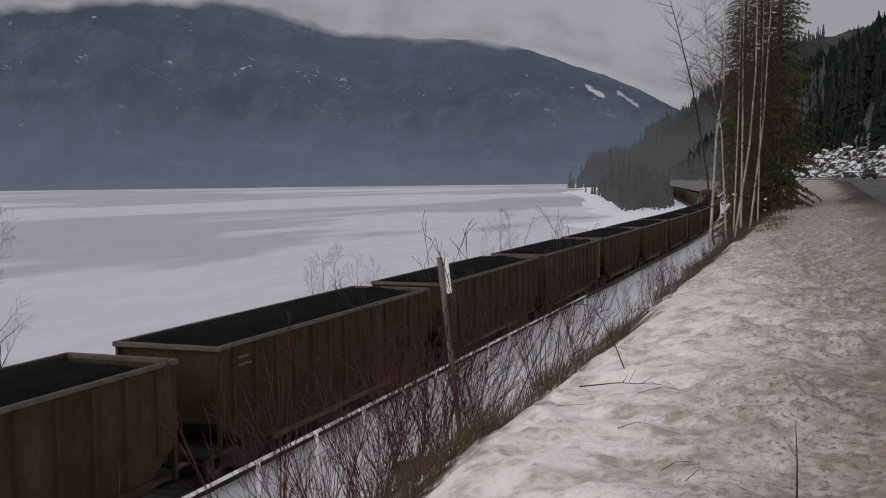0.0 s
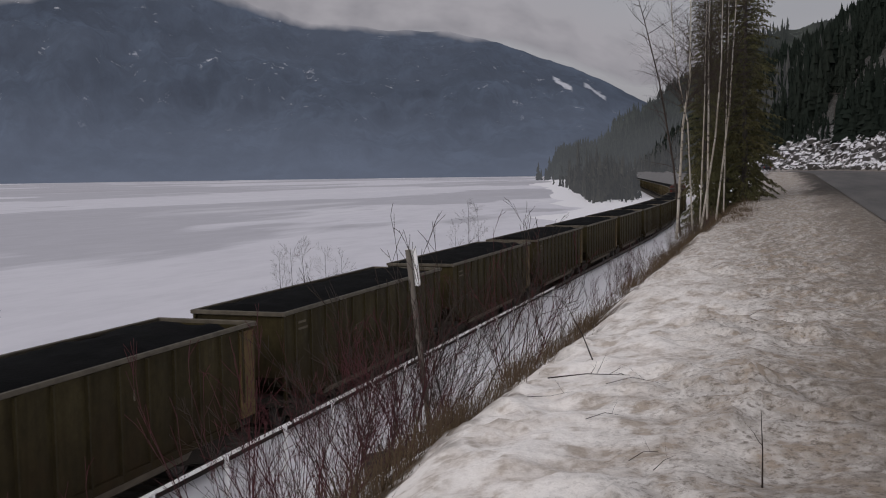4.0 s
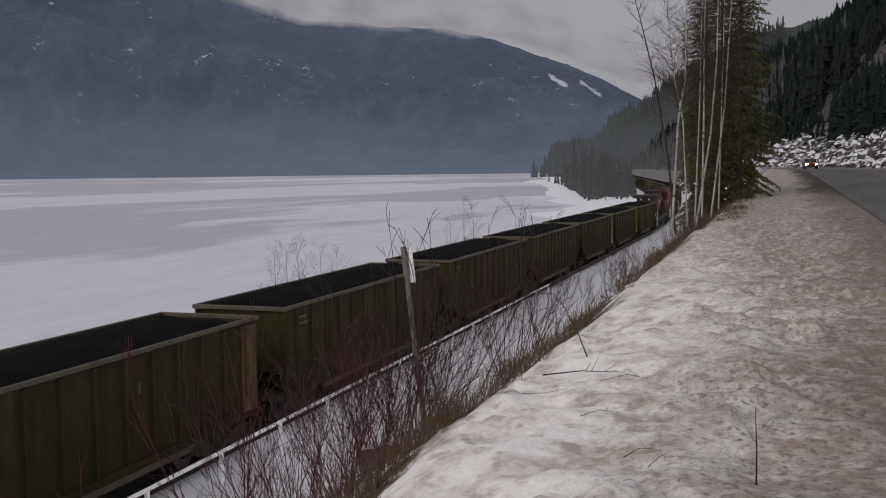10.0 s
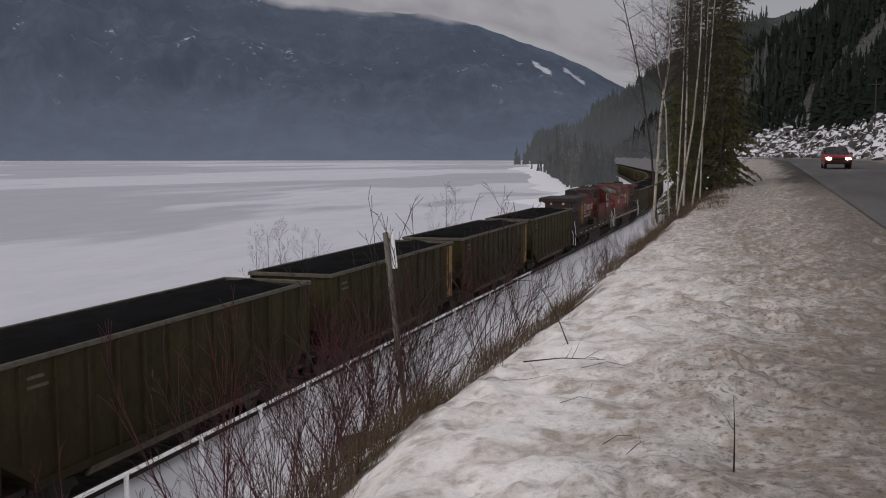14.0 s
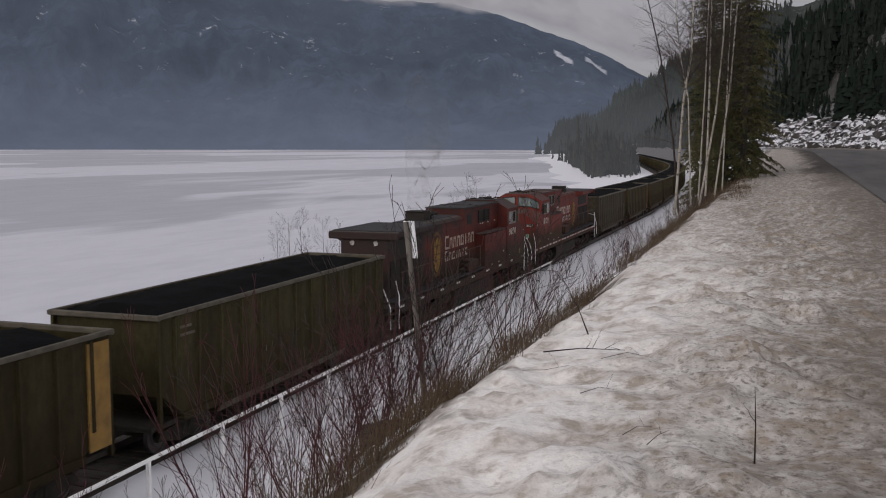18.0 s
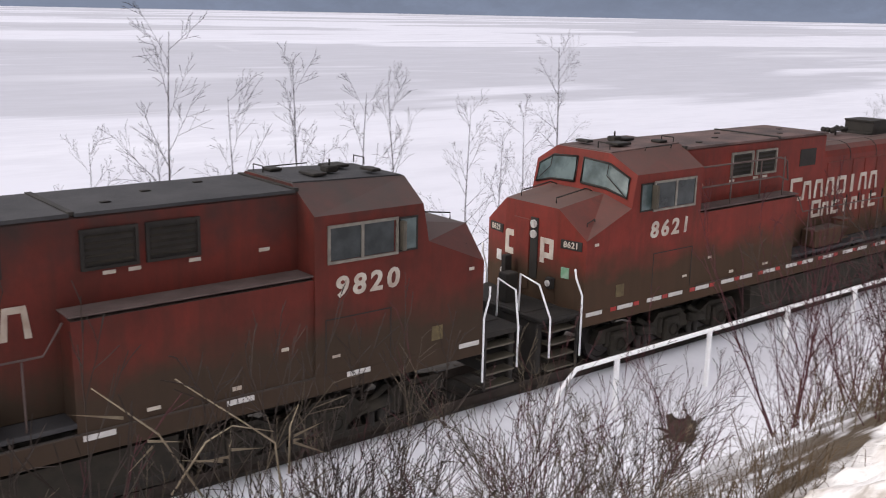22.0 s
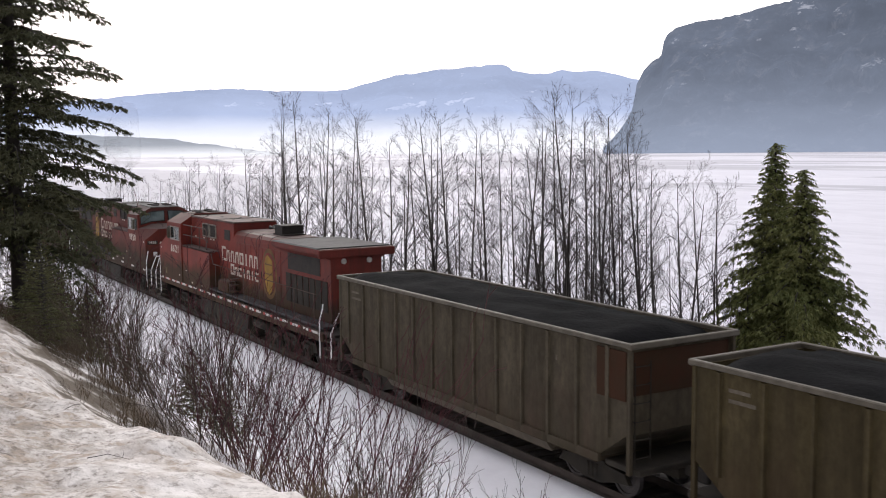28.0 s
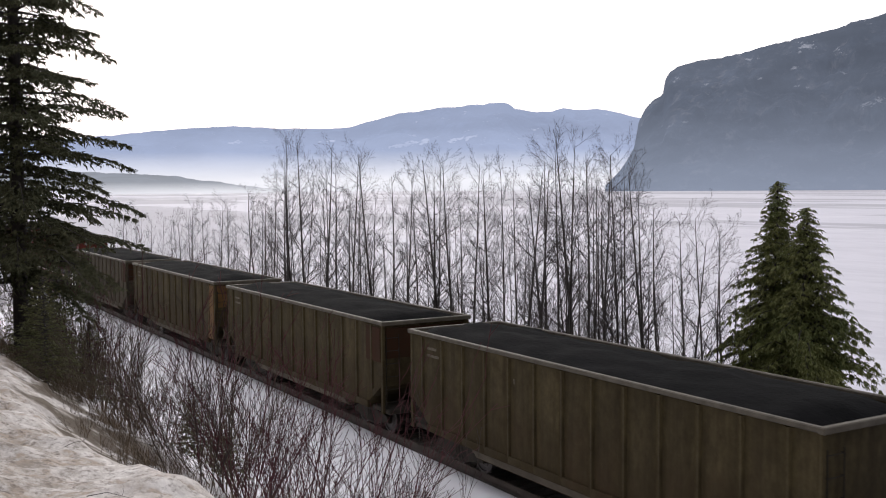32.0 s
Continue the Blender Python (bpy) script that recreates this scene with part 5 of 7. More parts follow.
        for s in (-1, 1):
            box = Geo()
            box.box(min(x + e * 0.12, x + e * 0.16), max(x + e * 0.12, x + e * 0.16), s * 1.5 - 0.04, s * 1.5 + 0.02, 0.4, 1.5)
            part("step_side", box, BLACK, loco)
            for k in range(4):
                z = 0.42 + k * 0.28
                part("step", Geo().box(min(x + e * 0.16, x + e * 0.95), max(x + e * 0.16, x + e * 0.95), min(s * 1.2, s * 1.5), max(s * 1.2, s * 1.5), z, z + 0.035), RIM, loco)
            hr = Geo().tube([(x + e * 0.05, s * 1.54, 0.62), (x + e * 0.05, s * 1.54, 1.95), (x + e * 0.22, s * 1.50, 2.35), (x + e * 0.24, s * 1.48, 2.55)], 0.024, 6)
            part("hand_rail", hr, RAILPAINT, loco, "white grab rail beside the steps")
            hr = Geo().tube([(x + e * 0.98, s * 1.54, 0.75), (x + e * 0.98, s * 1.54, 1.6), (x + e * 1.1, s * 1.3, 2.3), (x + e * 1.12, s * 0.75, 2.42), (x + e * 1.12, s * 0.72, 1.6)], 0.024, 6)
            part("hand_rail", hr, RAILPAINT, loco, "white grab rail beside the steps")
        plow = Geo().box(min(x + e * 0.6, x + e * 0.95), max(x + e * 0.6, x + e * 0.95), -0.14, 0.14, 1.58, 2.25, 0.02)
        plow.box(min(x + e * 0.3, x + e * 0.5), max(x + e * 0.3, x + e * 0.5), 0.4, 0.55, 1.58, 2.5, 0.02)
        part("brake_stand", plow, BLACK, loco)
    # trucks
    for c in (3.3, 16.6):
        g = Geo()
        for s in (-1, 1):
            y = s * 1.18
            g.prism([(-2.6, 0.62), (-2.45, 0.92), (-1.5, 0.95), (-1.2, 0.78), (-0.6, 0.78), (-0.4, 0.98), (0.4, 0.98), (0.6, 0.78), (1.2, 0.78), (1.5, 0.95), (2.45, 0.92), (2.6, 0.62), (2.2, 0.58), (1.9, 0.34), (1.5, 0.34), (1.2, 0.52),
                     (0.5, 0.5), (0.3, 0.34), (-0.3, 0.34), (-0.5, 0.5), (-1.2, 0.52), (-1.5, 0.34), (-1.9, 0.34), (-2.2, 0.58)], y - 0.09, y + 0.09)
            for k in (-2.15, -1.5, -0.35, 0.35, 1.5, 2.15):
                g.tube([(k, y + s * 0.06, 0.5), (k, y + s * 0.06, 0.85)], 0.09, 8)
            for k in (-1.2, 0.65):
                g.tube([(k, y + s * 0.12, 0.98), (k + 0.6, y + s * 0.12, 0.62)], 0.06, 6)
        g.box(-2.4, 2.4, -0.5, 0.5, 0.7, 1.05, 0.03)
        t = part("truck", g, GREASE, loco, "grimy three-axle truck")
        t.matrix_basis = pose(c, 0, 0)
        for s in (-1, 1):
            for ax in (-1.87, 0.0, 1.87):
                part("journal_box", Geo().box(ax - 0.26, ax + 0.26, min(s * 1.22, s * 1.40), max(s * 1.22, s * 1.40), 0.28, 0.84, 0.05).disc(ax, s * 1.40, 0.55, 0.15, 0.10, 12), GREASE, t)
            for ax in (-0.94, 0.94):
                part("brake_cylinder", Geo().tube([(ax - 0.28, s * 1.34, 0.72), (ax + 0.2, s * 1.34, 0.66)], 0.11, 10).tube([(ax + 0.2, s * 1.34, 0.66), (ax + 0.42, s * 1.30, 0.50)], 0.035, 6), GREASE, t)
                part("spring_nest", Geo().tube([(ax - 0.16, s * 1.24, 0.24), (ax - 0.16, s * 1.24, 0.60)], 0.085, 8).tube([(ax + 0.08, s * 1.24, 0.24), (ax + 0.08, s * 1.24, 0.60)], 0.085, 8), BLACK, t)
            part("equalizer_beam", Geo().prism([(-2.3, 0.26), (-2.1, 0.18), (2.1, 0.18), (2.3, 0.26), (2.0, 0.30), (-2.0, 0.30)], s * 1.25 - 0.05, s * 1.25 + 0.05), GREASE, t)
        for ax in (-1.87, 0.0, 1.87):
            w = Geo()
            for s in (-1, 1):
                w.add(*(lambda q: (q.v, q.f))(Geo().disc(0, 0, 0, 0.533, 0.14, 24).moved(pose(0, s * 0.76, 0, 0, 0, 0 if s > 0 else 180))))
            w.tube([(0, -1.2, 0), (0, 1.2, 0)], 0.11, 10)
            ob = part("wheelset", w, WHEEL, t)
            ob.matrix_basis = pose(ax, 0, 0.533)
            spinning.append((ob, ax, 1 if roof is ROOF_RED else -1))
    return loco


# ---- the train put together ----
moving = []  # (thing, offset of its origin from the second locomotive's front sill, turned)
kinds = [
    (build_coal_car(OCHRE, "olive-brown coal gondola with an ochre end panel, heaped with coal", 1), "ochre"),
    (build_coal_car(DULL_OCHRE, "olive-brown coal gondola with a grimy ochre end panel, heaped with coal", 5), "dull"),
    (build_coal_car(BURNT_OCHRE, "weathered olive-brown coal gondola with a burnt-ochre end, heaped with coal", 6, OLIVE_PALE), "pale_ochre"),
    (build_coal_car(RUST, "dust-grey coal gondola with a rust-red end panel, heaped with coal", 2, TAN_GREY), "dusty"),
    (build_coal_car(RUST, "weathered olive-brown coal gondola with a rust-red end, heaped with coal", 7, OLIVE_PALE), "rust"),
    (build_coal_car(None, "plain weathered olive coal gondola, heaped with coal", 8, OLIVE_PALE), "pale"),
    (build_coal_car(None, "plain dark brown coal gondola, heaped with coal", 3), "plain"),
    (build_coal_car(None, "grey-green coal gondola with pale stencils, heaped with coal", 4, OLIVE_GREEN), "green"),
]
AHEAD = "green ochre ochre plain plain plain dull dull dull plain dull plain plain green".split()
BEHIND = "dusty pale_ochre rust pale plain ochre plain rust plain ochre plain rust plain plain ochre plain rust plain plain ochre plain rust plain plain ochre plain".split()
used = set()


def place_car(kind, offset):
    proto = next(c for c, k in kinds if k == kind)
    if kind in used:
        proto = copy_thing(proto, pose(0, 0, 0))
    used.add(kind)
    moving.append((proto, offset, 0))


for i, kind in enumerate(AHEAD):
    place_car(kind, -24.63 - 7.2 - i * PITCH)
for i, kind in enumerate(BEHIND):
    place_car(kind, 21.76 + 7.2 + i * PITCH)
rear_loco = build_locomotive("8621", RED, ROOF_RED, "dirty red diesel locomotive with red-brown roof, coupled nose to nose")
front_loco = build_locomotive("9820", RED_OLD, ROOF_BLACK, "sooty red diesel locomotive with a black roof, running backwards")
moving.append((rear_loco, 0.0, 0))
moving.append((front_loco, -2.87, 180))


# ---- white handrail beside the track ----
def build_handrail():
    rail = thing("handrail", "white-painted pipe handrail on posts beside the track, bent at one end", "handrail", m=pose(0, 0, 0))
    y, z = 12.9, 0.97
    part("top_rail", Geo().tube([(13.05, 12.75, -0.35), (13.5, y, 0.62), (13.95, y, z), (30, y, z), (44, y, z), (58.4, y, z)], 0.05, 7), RAILPAINT, rail)
    post = None
    for i in range(15):
        m = pose(15.15 + i * 3.07, y, 0)
        if post is None:
            post = part("post", Geo().box(-0.045, 0.045, -0.045, 0.045, -0.65, z, 0.01), RAILPAINT, rail)
            post.matrix_basis = m
        else:
            again(post, rail, m)
    return rail


build_handrail()


# ---- signs ----
def build_warning_sign():
    """Steel post with a white notice above an amber diamond, turned to the bank."""
    turn = 18.7
    sign = thing("warning_sign", "white trespass notice above an amber diamond on a steel post", "sign", m=pose(-1.58, 4.67, 5.9, 0, 3.5, turn))
    base = ground_z(-1.58, 4.67) - 0.3 - 5.9
    part("post", Geo().box(-0.03, 0.03, 0.012, 0.05, base, 0.70, 0.006), STEEL, sign)
    plate = part("notice", Geo().prism(rounded(0.62, 0.45, 0.035), -0.003, 0.003), PLATE, sign, "white notice with black capitals")
    plate.matrix_basis = pose(0, 0, 0.50)
    for i, (text, z) in enumerate((("PRIVATE PROPERTY", 0.160), ("NO TRESPASSING", 0.078), ("TRESPASSERS WILL", -0.018), ("BE PROSECUTED", -0.105))):
        words("notice_line", text, 0.084, INK, plate, pose(0, -0.006, z, 90, 0, 0), "", 0.002, "CENTER", 0.68, 0.0, 0.0015)
    mk = Geo().box(-0.15, -0.02, -0.007, -0.004, -0.196, -0.176).box(0.03, 0.15, -0.007, -0.004, -0.196, -0.176)
    part("notice_mark", mk, INK, plate)
    d = 0.545
    dia = part("diamond", Geo().prism([(-d, 0), (0, d), (d, 0), (0, -d)], -0.003, 0.003), AMBER, sign, "amber diamond with black words and border")
    dia.matrix_basis = pose(-0.022, -0.004, -0.35)
    edge = Geo()
    a, b = d - 0.02, d - 0.045
    ring = [(-a, 0), (0, a), (a, 0), (0, -a)], [(-b, 0), (0, b), (b, 0), (0, -b)]
    edge.add([(x, -0.005, z) for r in ring for x, z in r], [(i, (i + 1) % 4, 4 + (i + 1) % 4, 4 + i) for i in range(4)])
    part("diamond_border", edge, INK, dia)
    for text, z, size, sq in (("DANGER", 0.185, 0.14, 0.80), ("CONSTRUCTION", 0.015, 0.135, 0.77), ("AHEAD", -0.185, 0.205, 0.80)):
        words("diamond_line", text, size, INK, dia, pose(0, -0.006, z, 90, 0, 0), "", 0.002, "CENTER", sq, 0.0, 0.003)
    for z in (0.68, 0.38, 0.14, -0.5):
        part("bolt", Geo().tube([(0, -0.012, z), (0, 0.012, z)], 0.012, 8), STEEL, sign)
    return sign


def rounded(w, h, r, n=5):
    out = []
    for cx, cz, a0 in ((w / 2 - r, h / 2 - r, 0), (-w / 2 + r, h / 2 - r, 90), (-w / 2 + r, -h / 2 + r, 180), (w / 2 - r, -h / 2 + r, 270)):
        out += [(cx + r * math.cos(radians(a0 + 90 * i / n)), cz + r * math.sin(radians(a0 + 90 * i / n))) for i in range(n + 1)]
    return out


def build_rail_sign():
    """A leaning grey post with a narrow white board."""
    x, y = 15.55, 5.55
    sign = thing("trackside_sign", "leaning weathered post with a narrow white board", "sign", m=pose(x, y, 2.4))
    top, low = Vector((-0.06, 0.32, 4.15)), Vector((0.04, -0.15, -0.3))
    part("post", Geo().tube([low, top], [0.05, 0.045], 8), WOODPOST, sign)
    way = (top - low).normalized()
    side = Vector((0.55, 0.83, 0)).normalized()
    side = (side - way * side.dot(way)).normalized()
    face = side.cross(way)
    m = Matrix((side, face, way)).transposed().to_4x4()
    m.translation = top - way * 0.30 + face * 0.06
    board = part("board", Geo().prism(rounded(0.30, 0.62, 0.02), -0.008, 0.008), PLATE, sign, "narrow white board with faint marks")
    board.matrix_basis = m
    mk = Geo()
    mk.box(-0.05, 0.05, -0.011, 0.011, -0.2, 0.2)
    part("board_mark", mk, stuff_mat("faded_board_mark", (0.50, 0.50, 0.50), (0.62, 0.62, 0.62)), board)
    return sign


build_warning_sign()
build_rail_sign()


# ---- trees and shrubs ----
def limb(g, rng, start, way, length, radius, depth, bend_up=0.15, sides=(6, 4, 3, 3), kids=(9, 5, 3), spread=(0.75, 0.7, 0.6), shrink=0.42, wander=0.10, first=0.25, thin=0.52, least=0.0):
    """A tapering branch with its side branches, written into g[0] (trunk) or g[1] (the rest)."""
    n = (7, 4, 2, 2)[depth]
    pts, rad, p, d = [Vector(start)], [radius], Vector(start), Vector(way).normalized()
    for i in range(n):
        d = (d + Vector((rng.uniform(-1, 1), rng.uniform(-1, 1), rng.uniform(-0.6, 1) if depth == 0 else rng.uniform(-1, 1))) * (wander * (1, 1.7, 2.2, 2.2)[depth]) + Vector((0, 0, bend_up * 0.3))).normalized()
        p = p + d * (length / n)
        pts.append(p.copy())
        rad.append(max(least, radius * (1 - 0.88 * (i + 1) / n)))
    g[0 if depth == 0 else 1].tube(pts, rad, sides[depth], False)
    if depth >= len(kids):
        return pts
    for k in range(kids[depth]):
        f = first + (1 - first) * (k + rng.random()) / kids[depth]
        i = min(int(f * n), n - 1)
        q = pts[i].lerp(pts[i + 1], f * n - i)
        along = (pts[i + 1] - pts[i]).normalized()
        a = rng.uniform(0, 2 * math.pi)
        u = along.cross(Vector((math.cos(a), math.sin(a), 0.3)))
        u = u.normalized() if u.length > 1e-3 else Vector((1, 0, 0))
        s = spread[depth] * rng.uniform(0.7, 1.3)
        limb(g, rng, q, along * math.cos(s) + u * math.sin(s), length * (shrink[depth] if hasattr(shrink, "__len__") else shrink) * (1.25 - f * 0.75) * rng.uniform(0.7, 1.2), max(least, rad[i] * thin), depth + 1, bend_up, sides, kids, spread, shrink, wander, 0.2, thin, least)
    return pts


def bare_tree(name, label, category, height, radius, seed, bark, twig, group="", lean=(0.0, 0.0), kids=(13, 6, 4), spread=(0.62, 0.6, 0.6), shrink=0.36, first=0.22, least=0.006):
    rng = random.Random(seed)
    tree = thing(name, label, category, group)
    g = (Geo(), Geo())
    limb(g, rng, (0, 0, -0.4), (lean[0], lean[1], 1), height + 0.4, radius, 0, 0.12, (7, 4, 3, 3), kids, spread, shrink, 0.032, first, 0.46, least)
    part("trunk", g[0], bark, tree)
    part("crown", g[1], twig, tree)
    return tree


def shrub(name, label, height, stems, seed, twig, group, kids=(4, 3), splay=0.35, radius=0.010):
    """Thin stems from one foot, forked towards the tips; each stem a piece of its own."""
    rng = random.Random(seed)
    bush = thing(name, label, "shrub", group)
    for i in range(stems):
        g = Geo()
        a, s = rng.uniform(0, 2 * math.pi), splay * (0.25 + 0.75 * (i + 0.5) / stems)
        r = rng.uniform(0, 0.2)
        limb((g, g), rng, (r * math.cos(a), r * math.sin(a), -0.2), (math.cos(a) * s, math.sin(a) * s, 1), height * rng.uniform(0.55, 1.1), radius * rng.uniform(0.7, 1.3), 0, 0.04,
             (4, 3, 3), kids, (0.40, 0.45), (0.40, 0.5), 0.075, 0.22, 0.62, 0.0030)
        part("stem", g, twig, bush)
    return bush


def spray(g, rng, p, d, length, width, droop):
    """A tuft of needle sprays: short blades standing off a twig on all sides, hanging a little."""
    n = 7
    for k in range(n):
        q = p + d * (length * (k + 0.2) / n)
        out = d * rng.uniform(0.3, 0.9) + Vector((rng.uniform(-1, 1), rng.uniform(-1, 1), rng.uniform(-0.9, 0.5) - droop * 0.6))
        w = Vector((rng.uniform(-1, 1), rng.uniform(-1, 1), rng.uniform(-1, 1))) * (width * 0.33)
        g.add([q - w, q + w, q + out * (width * rng.uniform(0.7, 1.5))], [(0, 1, 2)])


def conifer(name, label, height, reach, seed, needle, group="", count=260, droop=0.25, bare=0.04, fine=0.3, trunk_r=0.16, slope=0.0, bulge=0.8, ragged=0.3, fill=3):
    """A conifer: tapered trunk and boughs at uneven heights, each clad in needle sprays."""
    rng = random.Random(seed)
    tree = thing(name, label, "conifer", group)
    trunk, crown, wood = Geo(), Geo(), Geo()
    trunk.tube([(0, 0, -0.5), (0.04, 0, height * 0.4), (0, 0, height)], [trunk_r, trunk_r * 0.65, 0.02], 8, False)
    for b in range(count):
        f = bare + (1 - bare) * ((b + rng.random()) / count) ** 0.92
        ln = (reach * (1 - f) ** bulge + 0.06) * rng.uniform(1 - ragged, 1 + ragged * 0.5)
        a = b * 2.39996 + rng.uniform(-0.5, 0.5)
        out = Vector((math.cos(a), math.sin(a), slope + 0.55 * f + rng.uniform(-0.12, 0.12)))
        p0 = Vector((0, 0, height * f))
        steps = max(2, int(ln / fine))
        line, d = [p0], out.normalized()
        for k in range(1, steps + 1):
            t = k / steps
            p = p0 + out * ln * t + Vector((0, 0, -droop * ln * t * t + 0.14 * ln * max(0, t - 0.7)))
            d = (p - line[-1]).normalized()
            line.append(p)
            if t < 0.22 and ln > 1.0:
                continue
            side = d.cross(Vector((0, 0, 1))).normalized()
            wid = fine * 1.5 * (1.25 - 0.55 * t) * (0.5 + 0.5 * (1 - f)) * min(1.0, 0.3 + (1 - f) * 7.0)
            for j in range(fill):
                s = 1 if (j + k) % 2 else -1
                w = (d * rng.uniform(0.5, 1.0) + side * s * rng.uniform(0.3, 1.0) + Vector((0, 0, rng.uniform(-0.5, 0.15)))).normalized()
                off = rng.uniform(0, 1) * (0.5 * wid + 0.26 * ln * (1.08 - t))
                spray(crown, rng, p + side * (s * off) + Vector((0, 0, -off * rng.uniform(0.1, 0.6))), w, wid * rng.uniform(0.6, 1.2), wid * 0.42, droop)
        spray(crown, rng, line[-1], d, fine * 0.9, fine * 0.4, droop)
        wood.tube([line[0], line[len(line) // 2], line[-1]], [0.02 + 0.01 * ln, 0.014, 0.004], 3, False)
    part("trunk", trunk, BARK, tree)
    part("bough_wood", wood, BARK, tree)
    part("crown", crown, needle, tree)
    return tree


R = random.Random(77)


def put(proto, x, y, size, turn=None, z=None, tall=1.0):
    """A copy of a tree or shrub, standing on the ground."""
    if z is None:
        z = ground_z(x, y)
    m = Matrix.LocRotScale((x, y, z), Euler((0, 0, R.uniform(0, 6.28) if turn is None else turn)), (size, size, size * tall))
    if proto.name not in placed:
        placed.add(proto.name)
        proto.matrix_basis = m
        return proto
    c = copy_thing(proto, Matrix.Identity(4))
    c.matrix_basis = m
    return c


placed = set()

# alders along the shore beyond the track
alders = [bare_tree("alder_tree", "leafless grey alder on the snowy shore beyond the track", "bare tree", 10.0, 0.060 + 0.007 * i, 100 + i, BARK, ASH_TWIG, "bare shore trees", (0.03 * (i - 2), 0.02), (24, 8, 3), (0.80, 0.68, 0.65), (0.19, 0.44, 0.5), 0.24, 0.0027) for i in range(5)]
slim = [bare_tree("sapling", "slender leafless sapling on the lake shore", "bare tree", 6.0, 0.034, 140 + i, BARK, ASH_TWIG, "shore saplings", (0.02 * (i - 1), 0.0), (18, 6, 2), (0.72, 0.6, 0.6), (0.24, 0.44, 0.5), 0.14, 0.0030) for i in range(3)]
TOPS = [(131, -3.2), (133, -2.4), (136, -1.2), (138, 1.0), (140, 2.1), (142.2, 2.8), (144, 1.6), (147, 0.9), (149, 2.1), (151, 0.8), (153, 1.6), (155.2, 2.3), (157.5, 3.4), (159, 0.8), (161, -0.3), (163, -1.0),
        (165, -1.2), (167.5, -1.6)]


def shore_tree(protos, az, el, y=None, i=0):
    y = y or R.uniform(20.5, 25.5)
    r = y / math.sin(radians(az))
    x = r * math.cos(radians(az))
    top = 7.8 + r * math.tan(radians(el))
    p = protos[i % len(protos)]
    z = max(ground_z(x, y), -2.5)
    return put(p, x, y, max(0.3, (top - z) / (10.0 if p in alders else 6.0)), None, z)


for i, az in enumerate((133.4, 134.6, 135.6, 136.6, 137.6, 138.4, 139.3, 140.2, 141.0, 141.6, 142.1, 142.6, 143.2, 144.0, 144.9, 145.8, 146.6, 147.6, 148.4, 149.0, 149.7, 150.6, 151.4, 152.2, 153.0, 153.7, 154.4, 155.2,
                        156.0, 156.8, 157.5, 158.2, 158.9, 159.6, 160.3, 161.0, 161.7, 162.4, 163.0, 163.6, 164.2, 164.8, 165.4, 166.2, 167.0)):
    el = float(np.interp(az, [a for a, _ in TOPS], [b for _, b in TOPS])) + R.uniform(-0.7, 0.1)
    shore_tree(alders, az, el, None, i)
    if i % 2 == 0:
        shore_tree(alders, az + R.uniform(-0.4, 0.4), el - R.uniform(0.8, 2.4), None, i + 2)
    if i % 4 != 1:
        shore_tree(slim, az + R.uniform(-0.5, 0.5), el - R.uniform(2.2, 4.0), R.uniform(19.6, 21.5), i)
for i, (az, el) in enumerate(((44.2, -1.9), (46.5, -5.4), (49.5, -5.2), (53.1, -4.2), (55.6, -4.6), (59.4, -3.05), (62.5, -4.9), (66.5, -1.4), (70.5, -7.3), (76.2, -6.85), (79, -10.5), (82.2, -9.0), (84.0, -8.0),
                              (85.2, -8.6), (86.5, -8.2), (88.0, -9.6), (89.5, -12.0), (98, -13), (117.2, -7.15), (24.6, -4.5), (25.4, -4.2), (26.3, -4.0), (27.2, -4.1), (28.0, -4.4), (16.6, -2.0), (17.2, -1.8), (18.0, -2.9), (66, -8.0), (58, -7.5), (47.6, -6.8))):
    shore_tree(slim if el < -3 or az > 60 or az < 30 else alders, az, el, 22.0 + (i % 3) * 0.8, i)
    if 81 < az < 90:
        for k in range(3):
            shore_tree(slim, az + R.uniform(-0.6, 0.6), el - R.uniform(0.6, 2.0), 21.6 + k * 0.9, i + k)

# low saplings fill the foot of the alder belt
for i in range(22):
    az = 131.5 + 36.5 * (i + R.random()) / 22
    shore_tree(slim, az, float(np.interp(az, [a for a, _ in TOPS], [b for _, b in TOPS])) - R.uniform(2.6, 4.6), R.uniform(19.8, 24.5), i)

for i in range(16):
    shore_tree(slim, R.uniform(157.5, 168.5), R.uniform(-2.0, -0.6), R.uniform(20.0, 25.0), i)

# cedars on the shore
cedar_a = conifer("cedar_tree", "dark green cedar on the lake shore, narrow-topped", 9.9, 3.0, 11, CEDAR, "shore cedars", 600, 0.95, 0.02, 0.17, 0.14, 0.55, 1.05, 0.7, 7)
cedar_b = conifer("cedar_tree", "dark green cedar on the lake shore, broad below", 9.0, 3.25, 12, CEDAR, "shore cedars", 600, 0.95, 0.02, 0.17, 0.14, 0.55, 1.05, 0.7, 7)
for p, az, y, top in ((cedar_a, 130.9, 21.9, 0.2), (cedar_b, 129.4, 21.4, -1.2)):
    r = y / math.sin(radians(az))
    x, z = r * math.cos(radians(az)), ground_z(r * math.cos(radians(az)), y)
    put(p, x, y, (7.8 + r * math.tan(radians(top)) - z) / (9.9 if p is cedar_a else 9.0), 0.5, z)

